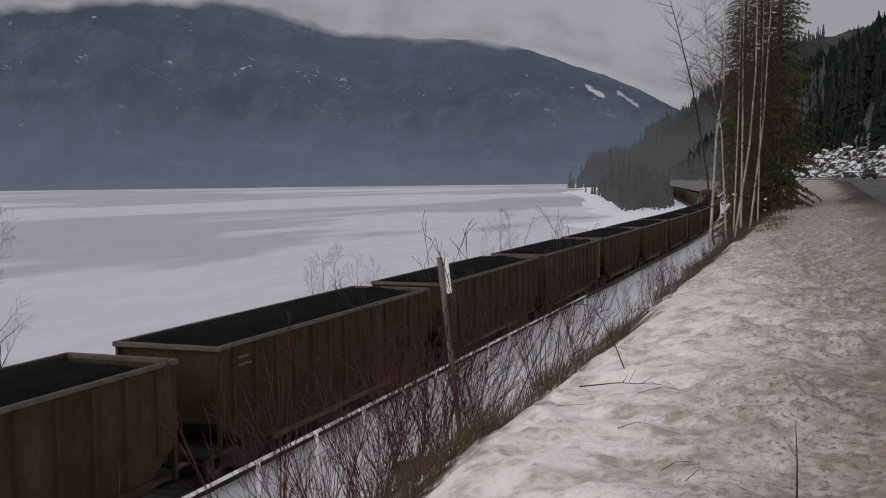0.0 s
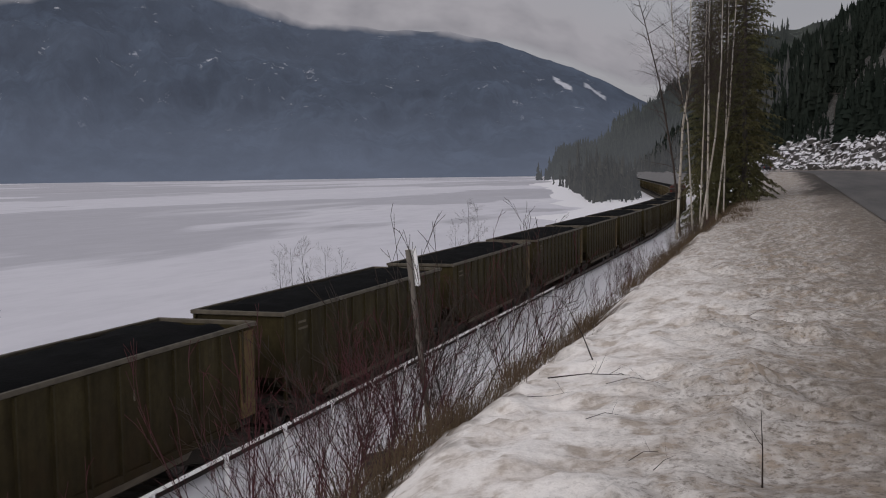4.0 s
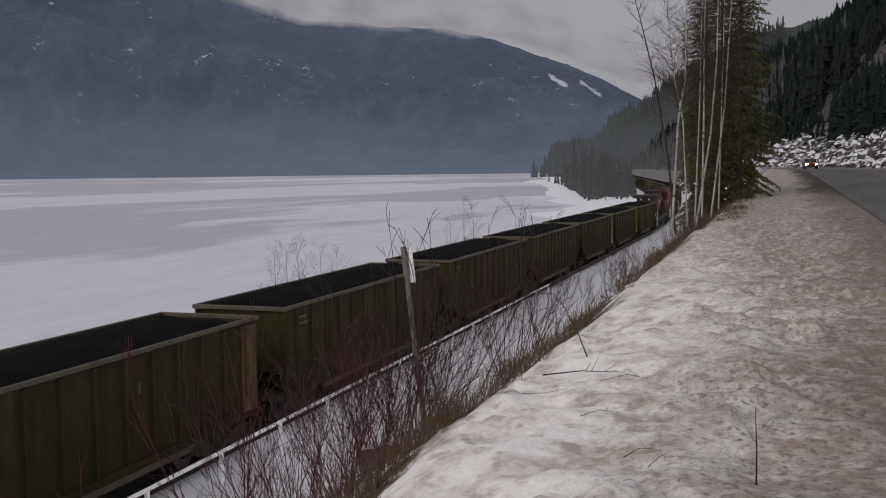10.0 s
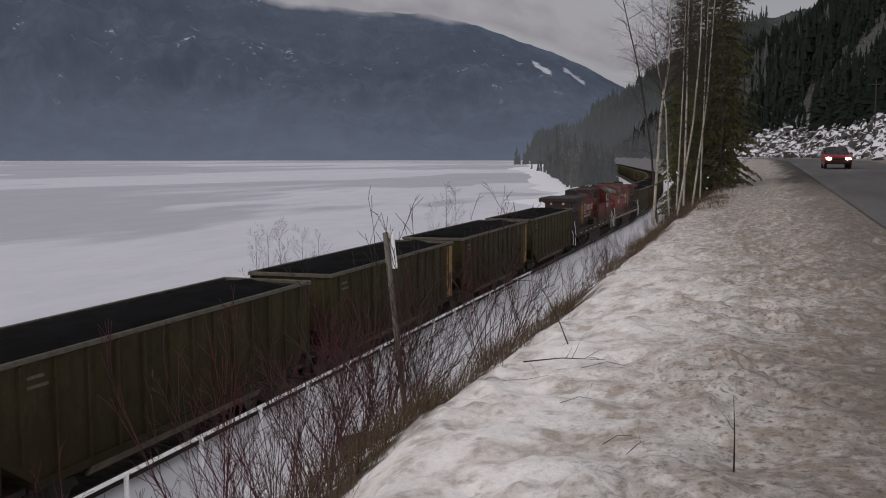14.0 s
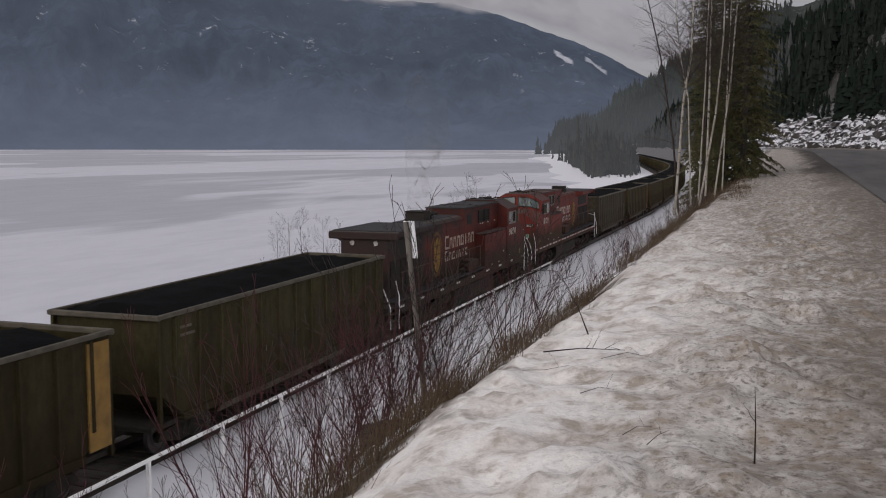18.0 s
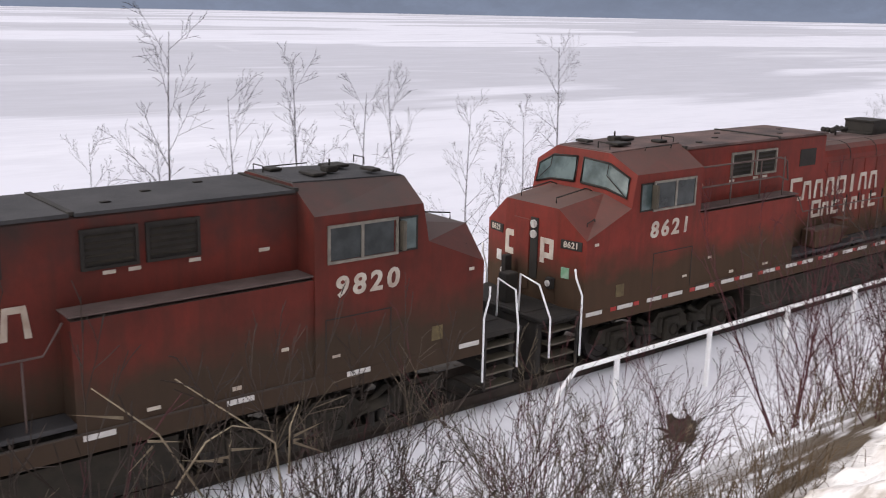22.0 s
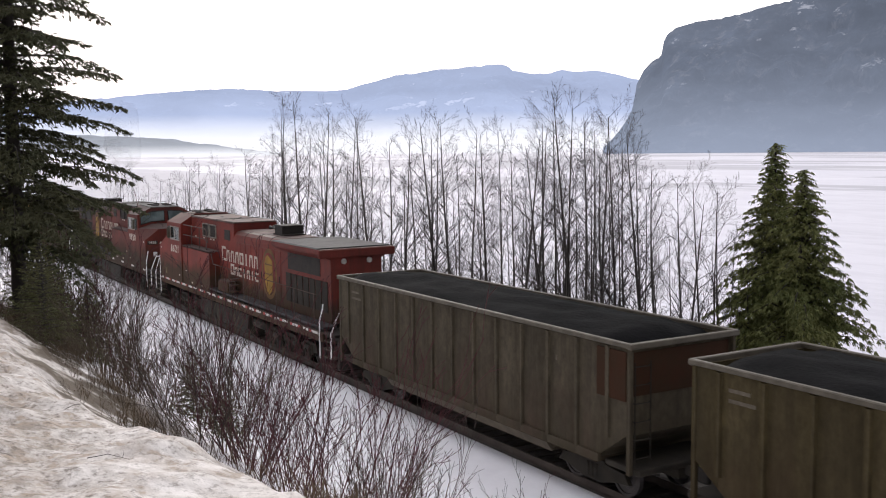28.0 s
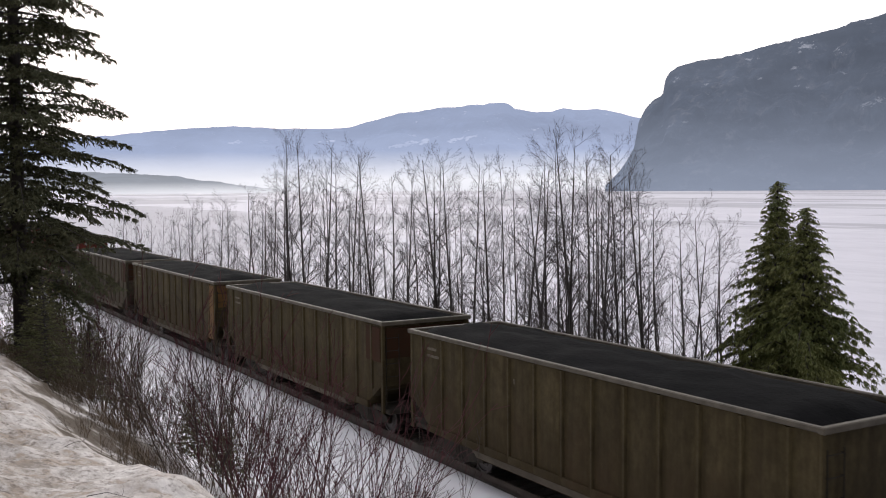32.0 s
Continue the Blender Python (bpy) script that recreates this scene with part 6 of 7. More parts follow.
# the big spruce at the bank's edge, and the birches with their dark conifers along the road
spruce = conifer("spruce_tree", "tall ragged spruce at the edge of the snowbank", 17.0, 2.35, 21, NEEDLE, "", 360, 0.45, 0.10, 0.14, 0.17, 0.12, 0.35, 0.85, 10)
put(spruce, -21.8, 3.05, 1.0, 2.2, ground_z(-21.8, 3.05) - 0.1)
young = conifer("young_fir", "small olive-green fir growing on the slope", 3.6, 1.5, 25, OLIVE_NEEDLE, "young firs", 90, 0.3, 0.02, 0.14, 0.04, 0.1, 0.8, 0.5, 3)
for x, y, s in ((-19.2, 5.75, 0.42), (-16.8, 5.6, 0.30), (-15.6, 2.5, 0.34), (-18.2, 2.9, 0.5), (-20.5, 3.2, 0.5), (-23.0, 3.4, 0.6), (-21.5, 4.3, 0.5), (-26.5, 4.4, 0.6)):
    put(young, x, y, s)
dark = conifer("roadside_conifer", "dense brownish-green conifer beside the road", 15.0, 1.5, 31, BROWN_NEEDLE, "roadside conifers", 240, 0.5, 0.01, 0.2, 0.16, 0.05, 0.32, 0.55, 4)
for x, y, s in ((52.0, 1.9, 1.0), (54.0, 2.9, 0.95), (57.5, 2.2, 1.1), (49.5, 3.6, 0.75), (59, 4.0, 1.0)):
    put(dark, x, y, s)

BIRCHES = [
    ([(35.82, 3.57, 5.4), (35.84, 3.37, 9.38), (35.86, 3.14, 10.94), (35.86, 3.13, 13.27), (35.9, 3.2, 17.5)], 0.095),
    ([(37.86, 3.21, 5.6), (37.85, 3.39, 9.47), (37.82, 3.67, 10.82), (37.8, 3.92, 12.79), (37.8, 4.1, 15.5)], 0.06),
    ([(41.87, 3.26, 5.6), (41.89, 3.1, 10.42), (41.89, 3.07, 12.83), (41.9, 3.0, 16.5)], 0.065),
    ([(43.89, 3.12, 5.7), (43.89, 3.08, 10.26), (43.89, 3.1, 12.93), (43.89, 3.07, 14.46), (43.9, 3.1, 18.0)], 0.095),
    ([(39.88, 3.06, 5.5), (39.92, 2.55, 9.0), (39.93, 2.35, 11.73), (39.93, 2.32, 13.83), (39.95, 2.3, 17.5)], 0.085),
    ([(42.92, 2.7, 5.7), (42.94, 2.2, 10.23), (42.95, 1.98, 14.26), (42.95, 1.9, 18.0)], 0.08),
    ([(46.5, 2.6, 5.8), (46.5, 2.5, 11.0), (46.6, 2.4, 17.0)], 0.07),
]


def build_birch(line, radius, seed):
    rng = random.Random(seed)
    base = Vector(line[0])
    tree = thing("birch_tree", "tall leafless birch with white bark beside the road", "bare tree", "white birches", pose(*base))
    pts = [Vector(p) - base for p in line]
    trunk, twigs = Geo(), Geo()
    n = len(pts) - 1
    trunk.tube(pts, [radius * 0.52 * (1 - 0.75 * i / n) for i in range(n + 1)], 9, False)
    for k in range(72):
        f = 0.32 + 0.68 * (k + rng.random()) / 72
        i = min(int(f * n), n - 1)
        q = pts[i].lerp(pts[i + 1], f * n - i)
        a = rng.uniform(0, 6.28)
        up = rng.uniform(0.5, 1.3)
        limb((twigs, twigs), rng, q, (math.cos(a), math.sin(a), up), rng.uniform(0.9, 2.6) * (1.25 - f * 0.7), 0.016 * (1.3 - f), 1, -0.1, (4, 3, 3, 3), (0, 7, 4), (0.5, 0.6, 0.6), 0.45, 0.16)
    part("trunk", trunk, BIRCH, tree)
    part("crown", twigs, TWIG, tree)
    return tree


for i, (line, radius) in enumerate(BIRCHES):
    build_birch(line, radius, 300 + i)
snag = thing("leaning_tree", "thin dark leafless tree leaning from the slope", "bare tree", "", pose(44.77, 4.3, 4.9))
g = (Geo(), Geo())
rng_snag = random.Random(8)
g[0].tube([(0, 0, 0), (0, 0.3, 3.1), (-0.07, 0.91, 6.7), (-0.15, 1.53, 9.3), (-0.2, 2.0, 11)], [0.05, 0.04, 0.03, 0.02, 0.01], 6)
for k in range(26):
    z = 3 + 7.5 * k / 26
    a = rng_snag.uniform(0, 6.28)
    limb(g, rng_snag, (-0.1, float(np.interp(z, [0, 3.1, 6.7, 9.3, 11], [0, 0.3, 0.91, 1.53, 2.0])), z), (math.cos(a), math.sin(a), 0.7), rng_snag.uniform(0.5, 1.6), 0.018, 1, 0.0, (4, 3, 3, 3), (0, 5, 3), (0.5, 0.6, 0.6), 0.45, 0.15)
part("trunk", g[0], TWIG, snag)
part("crown", g[1], TWIG, snag)

# shrubs on the slope between bank and track
reds = [shrub("dogwood_shrub", "bare dark-red dogwood stems growing from the snowy slope", 2.4, 7, 400 + i, RED_TWIG, "red slope shrubs", (5, 2), 0.70, 0.0090) for i in range(4)]
browns = [shrub("willow_shrub", "bare brown willow stems growing from the snowy slope", 2.3, 7, 420 + i, TWIG, "brown slope shrubs", (6, 3), 0.70, 0.0080) for i in range(4)]


tans = [shrub("brush_shrub", "dry tan brush growing at the edge of the bank", 2.0, 9, 440 + i, TAN_TWIG, "dry brush", (6, 4), 0.85, 0.0065) for i in range(3)]


def thicket(x0, x1, count, rng, y0=3.2, y1=8.8, mode=4.2, big=1.0, dry=0.0):
    for k in range(count):
        x = rng.uniform(x0, x1)
        y = rng.triangular(y0, y1, mode)
        if x < 0 and x > -1.3 * y - 1.0:
            continue
        low = 0.45 if x > 26 else 0.55 if x > 17.5 else 1.0
        s = rng.uniform(0.45, 1.25) * low * big * (0.8 if y < 4.2 else 1.0)
        red = rng.random() < (0.62 if 4 < abs(x) < 26 else 0.22)
        kind = tans[k % 3] if rng.random() < dry else (reds if red else browns)[k % 4]
        put(kind, x, y, s, rng.uniform(0, 6.28))


thicket(9.5, 17.5, 10, random.Random(51), 3.1, 5.0, 3.7)
thicket(17, 27, 13, random.Random(50), 2.8, 4.4, 3.1)
thicket(9.0, 15, 6, random.Random(57), 4.2, 6.5, 5.0, 1.05)
thicket(3.6, 9.5, 11, random.Random(52), 3.8, 7.0, 5.2, 0.72)
thicket(26, 60, 34, random.Random(53), 2.8, 4.6, 3.2, 1.1, 0.5)
thicket(-16, -5.5, 27, random.Random(54), 3.4, 7.5, 4.6, 1.05)
thicket(1.8, 4.6, 9, random.Random(58), 3.0, 5.5, 3.6, 0.75, 0.3)
thicket(0.6, 3.4, 11, random.Random(63), 4.0, 6.4, 4.8, 0.85, 0.3)
thicket(6.5, 10, 10, random.Random(59), 3.2, 4.6, 3.6, 0.8)
thicket(-34, -14, 26, random.Random(55), 3.4, 8.5, 5.0, 1.3)
thicket(-26, -11, 26, random.Random(60), 2.9, 5.0, 3.6, 1.0, 0.9)
thicket(1.0, 6.5, 18, random.Random(64), 2.5, 4.6, 3.2, 0.55, 0.55)
thicket(4.5, 12, 9, random.Random(65), 2.6, 3.8, 3.0, 0.5, 0.4)
thicket(28, 47, 30, random.Random(66), 2.4, 4.4, 3.2, 1.15, 0.75)
thicket(-13, -6.5, 10, random.Random(67), 3.2, 5.2, 3.9, 0.9, 0.35)
thicket(0.7, 5.6, 24, random.Random(68), 3.7, 7.2, 5.0, 0.8, 0.5)
thicket(-16, -8.5, 13, random.Random(69), 1.75, 3.2, 2.4, 0.5, 0.9)
thicket(-13, -7.0, 9, random.Random(70), 6.2, 9.5, 7.5, 0.8)
thicket(-70, -34, 20, random.Random(56), 3.0, 9.5, 5.0, 1.2)


# ---- dead grass, fallen twigs ----
def grass(count, rng, where):
    g = Geo()
    for k in range(count):
        x, y = where(rng)
        z = ground_z(x, y)
        for b in range(rng.randint(22, 36)):
            a, ln = rng.uniform(0, 6.28), rng.uniform(0.12, 0.38)
            q = Vector((x + rng.uniform(-0.22, 0.22), y + rng.uniform(-0.22, 0.22), z - 0.03))
            out = Vector((math.cos(a), math.sin(a), 0)) * ln * rng.uniform(0.4, 1.5)
            w = Vector((-math.sin(a), math.cos(a), 0)) * 0.0028
            mid, tip = q + out * 0.4 + Vector((0, 0, ln * 0.7)), q + out + Vector((0, 0, ln * rng.uniform(0.4, 0.9)))
            g.add([q - w, q + w, mid + w * 0.8, mid - w * 0.8, tip], [(0, 1, 2, 3), (3, 2, 4)])
    return g


def brow(rng):
    x = rng.choice((rng.uniform(1, 12), rng.uniform(3, 30), rng.uniform(3, 30), rng.uniform(30, 60), rng.uniform(-30, -4), rng.uniform(-30, -4)))
    return x, rng.triangular(2.25, 3.6, 2.6)


tagged(part("dead_grass", grass(500, random.Random(61), brow), STRAW, None), "straw-brown dead grass along the brow of the bank", "dead grass", kind="stuff")
tagged(part("dead_grass", grass(260, random.Random(62), lambda r: (r.uniform(33, 62), r.uniform(1.2, 4.2))), STRAW, None), "straw-brown dead grass under the birches", "dead grass", kind="stuff")


def fallen(name, label, points, radius, seed, kids=2):
    rng = random.Random(seed)
    x, y = points[0][:2]
    g = Geo()
    pts = [Vector((px, py, ground_z(px, py) + h)) for px, py, h in points]
    base = pts[0].copy()
    pts = [p - base for p in pts]
    g.tube(pts, [radius * (1 - 0.7 * i / (len(pts) - 1)) for i in range(len(pts))], 5)
    for k in range(kids):
        q = pts[len(pts) // 2].lerp(pts[-1], rng.random())
        limb((g, g), rng, q, (rng.uniform(-1, 1), rng.uniform(-1, 1), rng.uniform(0.2, 1)), rng.uniform(0.1, 0.25), radius * 0.5, 1, 0, (4, 3, 3), (0, 2), (0.5, 0.6), 0.4)
    ob = part(name, g, TWIG, None)
    ob.matrix_basis = pose(*base)
    return tagged(ob, label, "twig", "twigs in the snow")


fallen("upright_twig", "thin dead twig standing in the dirty snow", [(5.55, 0.10, -0.05), (5.56, 0.10, 0.2), (5.55, 0.11, 0.42)], 0.006, 1, 1)
fallen("upright_twig", "thin dead twig standing in the snow on the brow", [(9.0, 1.62, -0.05), (9.1, 1.75, 0.25), (9.15, 1.92, 0.55)], 0.007, 2, 3)
fallen("fallen_twig", "forked dead twig lying on the snow", [(8.55, 1.95, 0.02), (8.5, 1.6, 0.06), (8.3, 1.2, 0.03)], 0.007, 3, 4)
for i, (x, y, dx, dy) in enumerate(((7.6, 1.9, 0.1, -0.35), (7.7, 1.3, 0.05, -0.4), (5.76, 0.84, 0.15, -0.15), (5.6, 0.68, 0.2, -0.1), (30.1, 0.5, 0.5, -0.5), (12, 0.4, 0.3, -0.3), (6.6, 1.25, 0.05, -0.25), (18, 1.2, 0.6, -0.4), (24, 0.2, 0.7, 0.3), (-6.2, 1.2, 0.2, 0.2), (-8, 1.4, -0.3, 0.2))):
    fallen("fallen_twig", "dead twig lying on the dirty snow", [(x, y, 0.015), (x + dx / 2, y + dy / 2, 0.03), (x + dx, y + dy, 0.015)], 0.0028, 10 + i, 1)


# ---- stump and timber on the slope ----
def build_stump():
    st = thing("tree_stump", "rotten brown stump in the snow below the bank", "stump", m=Matrix.LocRotScale((15.55, 11.5, ground_z(15.55, 11.5)), None, (0.8, 0.8, 0.8)))
    rng = random.Random(5)
    wood = stuff_mat("rotten_wood", (0.085, 0.058, 0.036), (0.030, 0.022, 0.016), 5.0, 0.9, 0.0, 0.9)
    part("bole", lumpy(0.34, 0.34, 0.44, 3.0, 0.5).moved(pose(0, 0, 0.22)), wood, st)
    part("pale_break", lumpy(0.13, 0.06, 0.16, 8.0, 0.4).moved(pose(-0.06, -0.30, 0.34)), stuff_mat("pale_broken_wood", (0.34, 0.27, 0.18), (0.20, 0.15, 0.10), 6.0, 0.9), st, "pale splintered wood where it broke")
    g = Geo()
    for i in range(7):
        a = i * 0.9
        limb((g, g), rng, (0.2 * math.cos(a), 0.2 * math.sin(a), 0.12), (math.cos(a), math.sin(a), -0.25), 0.5, 0.07, 1, 0, (6, 6, 4), (0, 3), (0.6, 0.6), 0.5, 0.2)
    part("roots", g, wood, st)
    part("snow_cap", lumpy(0.22, 0.20, 0.09, 5.0, 0.3).moved(pose(0.03, 0.05, 0.62)), SNOW, st)
    return st


build_stump()
timber = thing("old_timber", "old squared timber half buried in the slope", "timber", m=pose(12.6, 4.95, ground_z(12.6, 4.95) - 0.08, 0, 12, 55))
part("beam", Geo().box(-0.7, 0.7, -0.13, 0.13, -0.2, 0.16, 0.02), TIE, timber)
part("cross_beam", Geo().box(-0.1, 0.1, -0.13, 0.5, 0.05, 0.3, 0.02), TIE, timber)


# ---- far woods, rock cut, poles ----
def fir(g, rng, x, y, z, h, slim=1.0, layers=8, n=5):
    """A far conifer: ragged skirts round a spire."""
    w = h * rng.uniform(0.14, 0.22) * slim
    a0 = rng.uniform(0, 6.28)
    step = 0.9 / layers
    for k in range(layers):
        z0, z1, r = z + h * (0.05 + step * k), z + h * min(1.0, 0.07 + step * (k + 1.8)), w * (1 - step * k) ** 0.9
        ring = []
        for j in range(n):
            rr = r * rng.uniform(0.35, 1.35)
            t = a0 + 1.3 * k + 6.283 * j / n
            ring.append((x + rr * math.cos(t), y + rr * math.sin(t), z0 - rng.uniform(0, 0.05) * h))
        g.add(ring + [(x + rng.uniform(-0.1, 0.1), y, z1)], [(j, (j + 1) % n, n) for j in range(n)])


def bare_far(g, rng, x, y, z, h):
    """A far leafless tree: a thin stem and a fan of upright limbs."""
    w = 0.13
    g.add([(x - w, y + w, z), (x + w, y - w, z), (x, y, z + h)], [(0, 1, 2)])
    for k in range(13):
        b = z + h * rng.uniform(0.25, 0.85)
        a, out = rng.uniform(0, 6.28), h * rng.uniform(0.05, 0.17)
        up = h * rng.uniform(0.08, 0.26)
        g.add([(x, y, b), (x + w * 1.6, y - w * 1.6, b + 0.5), (x + out * math.cos(a), y + out * math.sin(a), b + up)], [(0, 1, 2)])


def far_woods(name, count, seed, place, heights, material, label, slim=1.0, layers=8, n=5, bare=0.0):
    rng, g = random.Random(seed), Geo()
    for k in range(count):
        x, y = place(rng)
        if y > shore_y(x) - 5 or abs(y - TRACK_Y - shift(x)) < 5.5:
            continue
        h = rng.triangular(heights[0], heights[1], heights[0] * 0.7 + heights[1] * 0.3)
        h *= 0.8 + 0.7 * noise.noise((x * 0.025, y * 0.06, seed))
        if rng.random() < bare:
            bare_far(g, rng, x, y, ground_z(x, y) - 0.5, h * 0.9)
        else:
            fir(g, rng, x, y, ground_z(x, y) - 0.5, h, slim, layers, n)
    return tagged(part(name, g, material, None), label, "forest", kind="stuff")


def hillside(rng):
    x = rng.triangular(95, 900, 240) if rng.random() < 0.75 else rng.uniform(500, 1500)
    return x, shift(x) + bend(x) - 19 - abs(rng.gauss(0, 1)) * (40 + x * 0.2)


far_woods("hillside_forest", 8000, 71, hillside, (5, 13), FARWOOD, "dark conifer forest on the hillside above the road", 1.0, 10, 6)


def upper_hillside(rng):
    x = rng.uniform(270, 950)
    return x, shift(x) + bend(x) - 15 - rng.random() ** 1.3 * 85


far_woods("hillside_forest", 5000, 77, upper_hillside, (8, 15.5), FARWOOD, "tall dark conifer forest on the hillside round the bend", 0.9)


def behind_camera(rng):
    return rng.uniform(-240, 92), -15.5 - abs(rng.gauss(0, 1)) * 26


# never in view: added to hold back sky light from behind the camera
far_woods("roadside_forest", 1000, 76, behind_camera, (6, 13), FARWOOD, "unseen dark conifer forest behind the camera, added to dim the road side")

# these nearer woods carry painted haze as well
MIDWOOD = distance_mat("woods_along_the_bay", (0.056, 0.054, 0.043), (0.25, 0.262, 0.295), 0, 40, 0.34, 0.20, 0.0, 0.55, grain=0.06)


def flats(rng):
    x = rng.triangular(292, 800, 350)
    return x, rng.uniform(shift(x) + 21.5, x * (0.188 + (x - 340) * 0.00008))


far_woods("shore_forest", 1100, 72, flats, (4, 21), MIDWOOD, "grey-green woods on the point by the bay, haze in their colour", 0.55, 7, 4, 0.5)
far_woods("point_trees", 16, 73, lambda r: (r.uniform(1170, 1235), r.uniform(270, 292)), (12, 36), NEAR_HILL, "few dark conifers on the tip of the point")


def hill_between(rng):
    x = rng.uniform(300, 900)
    return x, shift(x) + TRACK_Y - 10 - rng.uniform(0, 45)


far_woods("track_forest", 1500, 74, hill_between, (6, 20), MIDWOOD, "grey woods above the railway along the bay, haze in their colour", 0.6, 7, 4, 0.4)


def hill_woods(count):
    """Trees in the hill's painted haze, standing all over the wooded hill behind the bay."""
    rng, g = random.Random(75), Geo()
    spots = [v.co for v in bpy.data.objects["backdrop_hill"].data.vertices if v.co.y > 0 and v.co.z > 4]
    for k in range(count):
        p = rng.choice(spots)
        fir(g, rng, p.x + rng.uniform(-12, 12), p.y + rng.uniform(-4, 4), p.z - 4, rng.triangular(12, 26, 16), 0.8)
    return tagged(part("hill_forest", g, NEAR_HILL, None), "grey-green forest on the hill behind the bay, haze in its colour", "forest", kind="stuff")


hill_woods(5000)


def build_rock_cut():
    """Broken rock beside the road, with snow lying on the ledges."""
    rng = random.Random(41)
    cut = thing("rock_cut", "dark broken rock bank with snow on its ledges beside the road", "rock bank")
    for k in range(800):
        x = rng.uniform(95, 330)
        up = rng.random()
        y = -6.5 + shift(x) + bend(x) - 6.0 - up * 7.5
        z = ground_z(x, y) + rng.uniform(-0.25, 0.35)
        s = rng.triangular(0.25, 1.7, 0.5)
        g = Geo()
        n = 7
        for ring, (h, r) in enumerate(((-0.5, 0.8), (0.2, 1.0), (0.75, 0.6))):
            g.v += [(r * s * rng.uniform(0.5, 1.3) * math.cos(6.283 * j / n), r * s * rng.uniform(0.5, 1.3) * math.sin(6.283 * j / n), h * s) for j in range(n)]
        g.f = [(i * n + j, i * n + (j + 1) % n, (i + 1) * n + (j + 1) % n, (i + 1) * n + j) for i in range(2) for j in range(n)] + [tuple(range(2 * n, 3 * n))]
        g.s = [False] * len(g.f)
        if k < 280:
            ob = part("rock", g, ROCK_SNOW, cut)
            ob.matrix_basis = pose(x, y, z, rng.uniform(-35, 35), rng.uniform(-35, 35), rng.uniform(0, 360))
        else:
            q = g.moved(pose(x, y, z, rng.uniform(-35, 35), rng.uniform(-35, 35), rng.uniform(0, 360)))
            rest.add(q.v, q.f)
    o = part("loose_rock", rest, ROCK_SNOW, cut)
    o["kind"] = "stuff"
    return cut


def snowy_rock():
    m, n, l, bs = nodes_of("rock_with_snow_ledges")
    nt = m.node_tree
    g = nt.nodes.new("ShaderNodeNewGeometry")
    s = nt.nodes.new("ShaderNodeSeparateXYZ")
    l.new(g.outputs["Normal"], s.inputs["Vector"])
    up = math_of(nt, "ADD", s.outputs["Z"], ranged(nt, noise_of(nt, 1.1, 5.0), 0.3, 0.7, -0.75, 0.55))
    rock = mixed(nt, (0.085, 0.078, 0.072), (0.04, 0.037, 0.035), noise_of(nt, 0.9, 6.0))
    l.new(mixed(nt, rock, (0.74, 0.74, 0.77), ranged(nt, up, 0.28, 0.55)), bs.inputs["Base Color"])
    bs.inputs["Roughness"].default_value = 0.85
    bumped(nt, bs, noise_of(nt, 3.0, 6.0), 0.7, 0.1)
    return m


rest = Geo()
ROCK_SNOW = snowy_rock()
build_rock_cut()


def build_pole(x, y, h):
    z = ground_z(x, y)
    pole = thing("utility_pole", "grey wooden utility pole among the trees above the road", "pole", "utility poles", pose(x, y, z))
    part("shaft", Geo().tube([(0, 0, -0.5), (0, 0, h)], [0.11, 0.08], 8), BARK, pole)
    part("crossarm", Geo().box(-0.06, 0.06, -1.2, 1.2, h - 0.75, h - 0.66, 0.01), BARK, pole)
    for k in (-1.0, -0.4, 0.4, 1.0):
        part("insulator", Geo().tube([(0, k, h - 0.62), (0, k, h - 0.45)], [0.03, 0.05], 6), BARK, pole)


build_pole(160, -15.5, 8.4)
build_pole(240, -10.1, 9.0)


# ---- bent dead reeds by the brow ----
def build_reed(points, seed):
    base = Vector(points[0])
    reed = thing("dead_reed", "bent straw-pale dead reed on the slope", "reed", "dead reeds", pose(*base))
    part("stalk", Geo().tube([Vector(p) - base for p in points], [0.0075 * (1 - 0.6 * i / (len(points) - 1)) for i in range(len(points))], 5), REED, reed)
    top = Vector(points[-1]) - base
    rng = random.Random(seed)
    for k in range(3):
        w = Vector((rng.uniform(-1, 1), rng.uniform(-0.3, 0.3), rng.uniform(-0.6, 0.4))) * 0.35
        mid = top * rng.uniform(0.4, 0.8)
        part("blade", Geo().add([mid, mid + Vector((0, 0, 0.02)), mid + w], [(0, 1, 2)]), REED, reed)


REED = stuff_mat("pale_dead_reed", (0.36, 0.30, 0.21), (0.22, 0.17, 0.115), 6.0, 0.85)
build_reed([(2.58, 4.51, 5.01), (2.54, 4.54, 5.48), (2.37, 4.63, 5.63), (2.08, 4.77, 5.88)], 0)
build_reed([(2.12, 4.97, 5.12), (2.3, 4.89, 5.42), (2.43, 4.82, 5.51), (2.63, 4.72, 5.46)], 1)
build_reed([(2.7, 4.67, 5.2), (2.71, 4.67, 5.48), (2.75, 4.64, 5.62)], 2)
build_reed([(0.74, 4.94, 5.01), (0.93, 4.91, 5.28), (0.69, 4.95, 5.42), (0.54, 4.97, 5.68)], 3)
build_reed([(2.19, 4.72, 5.19), (1.99, 4.8, 5.58), (1.69, 4.92, 5.87)], 4)


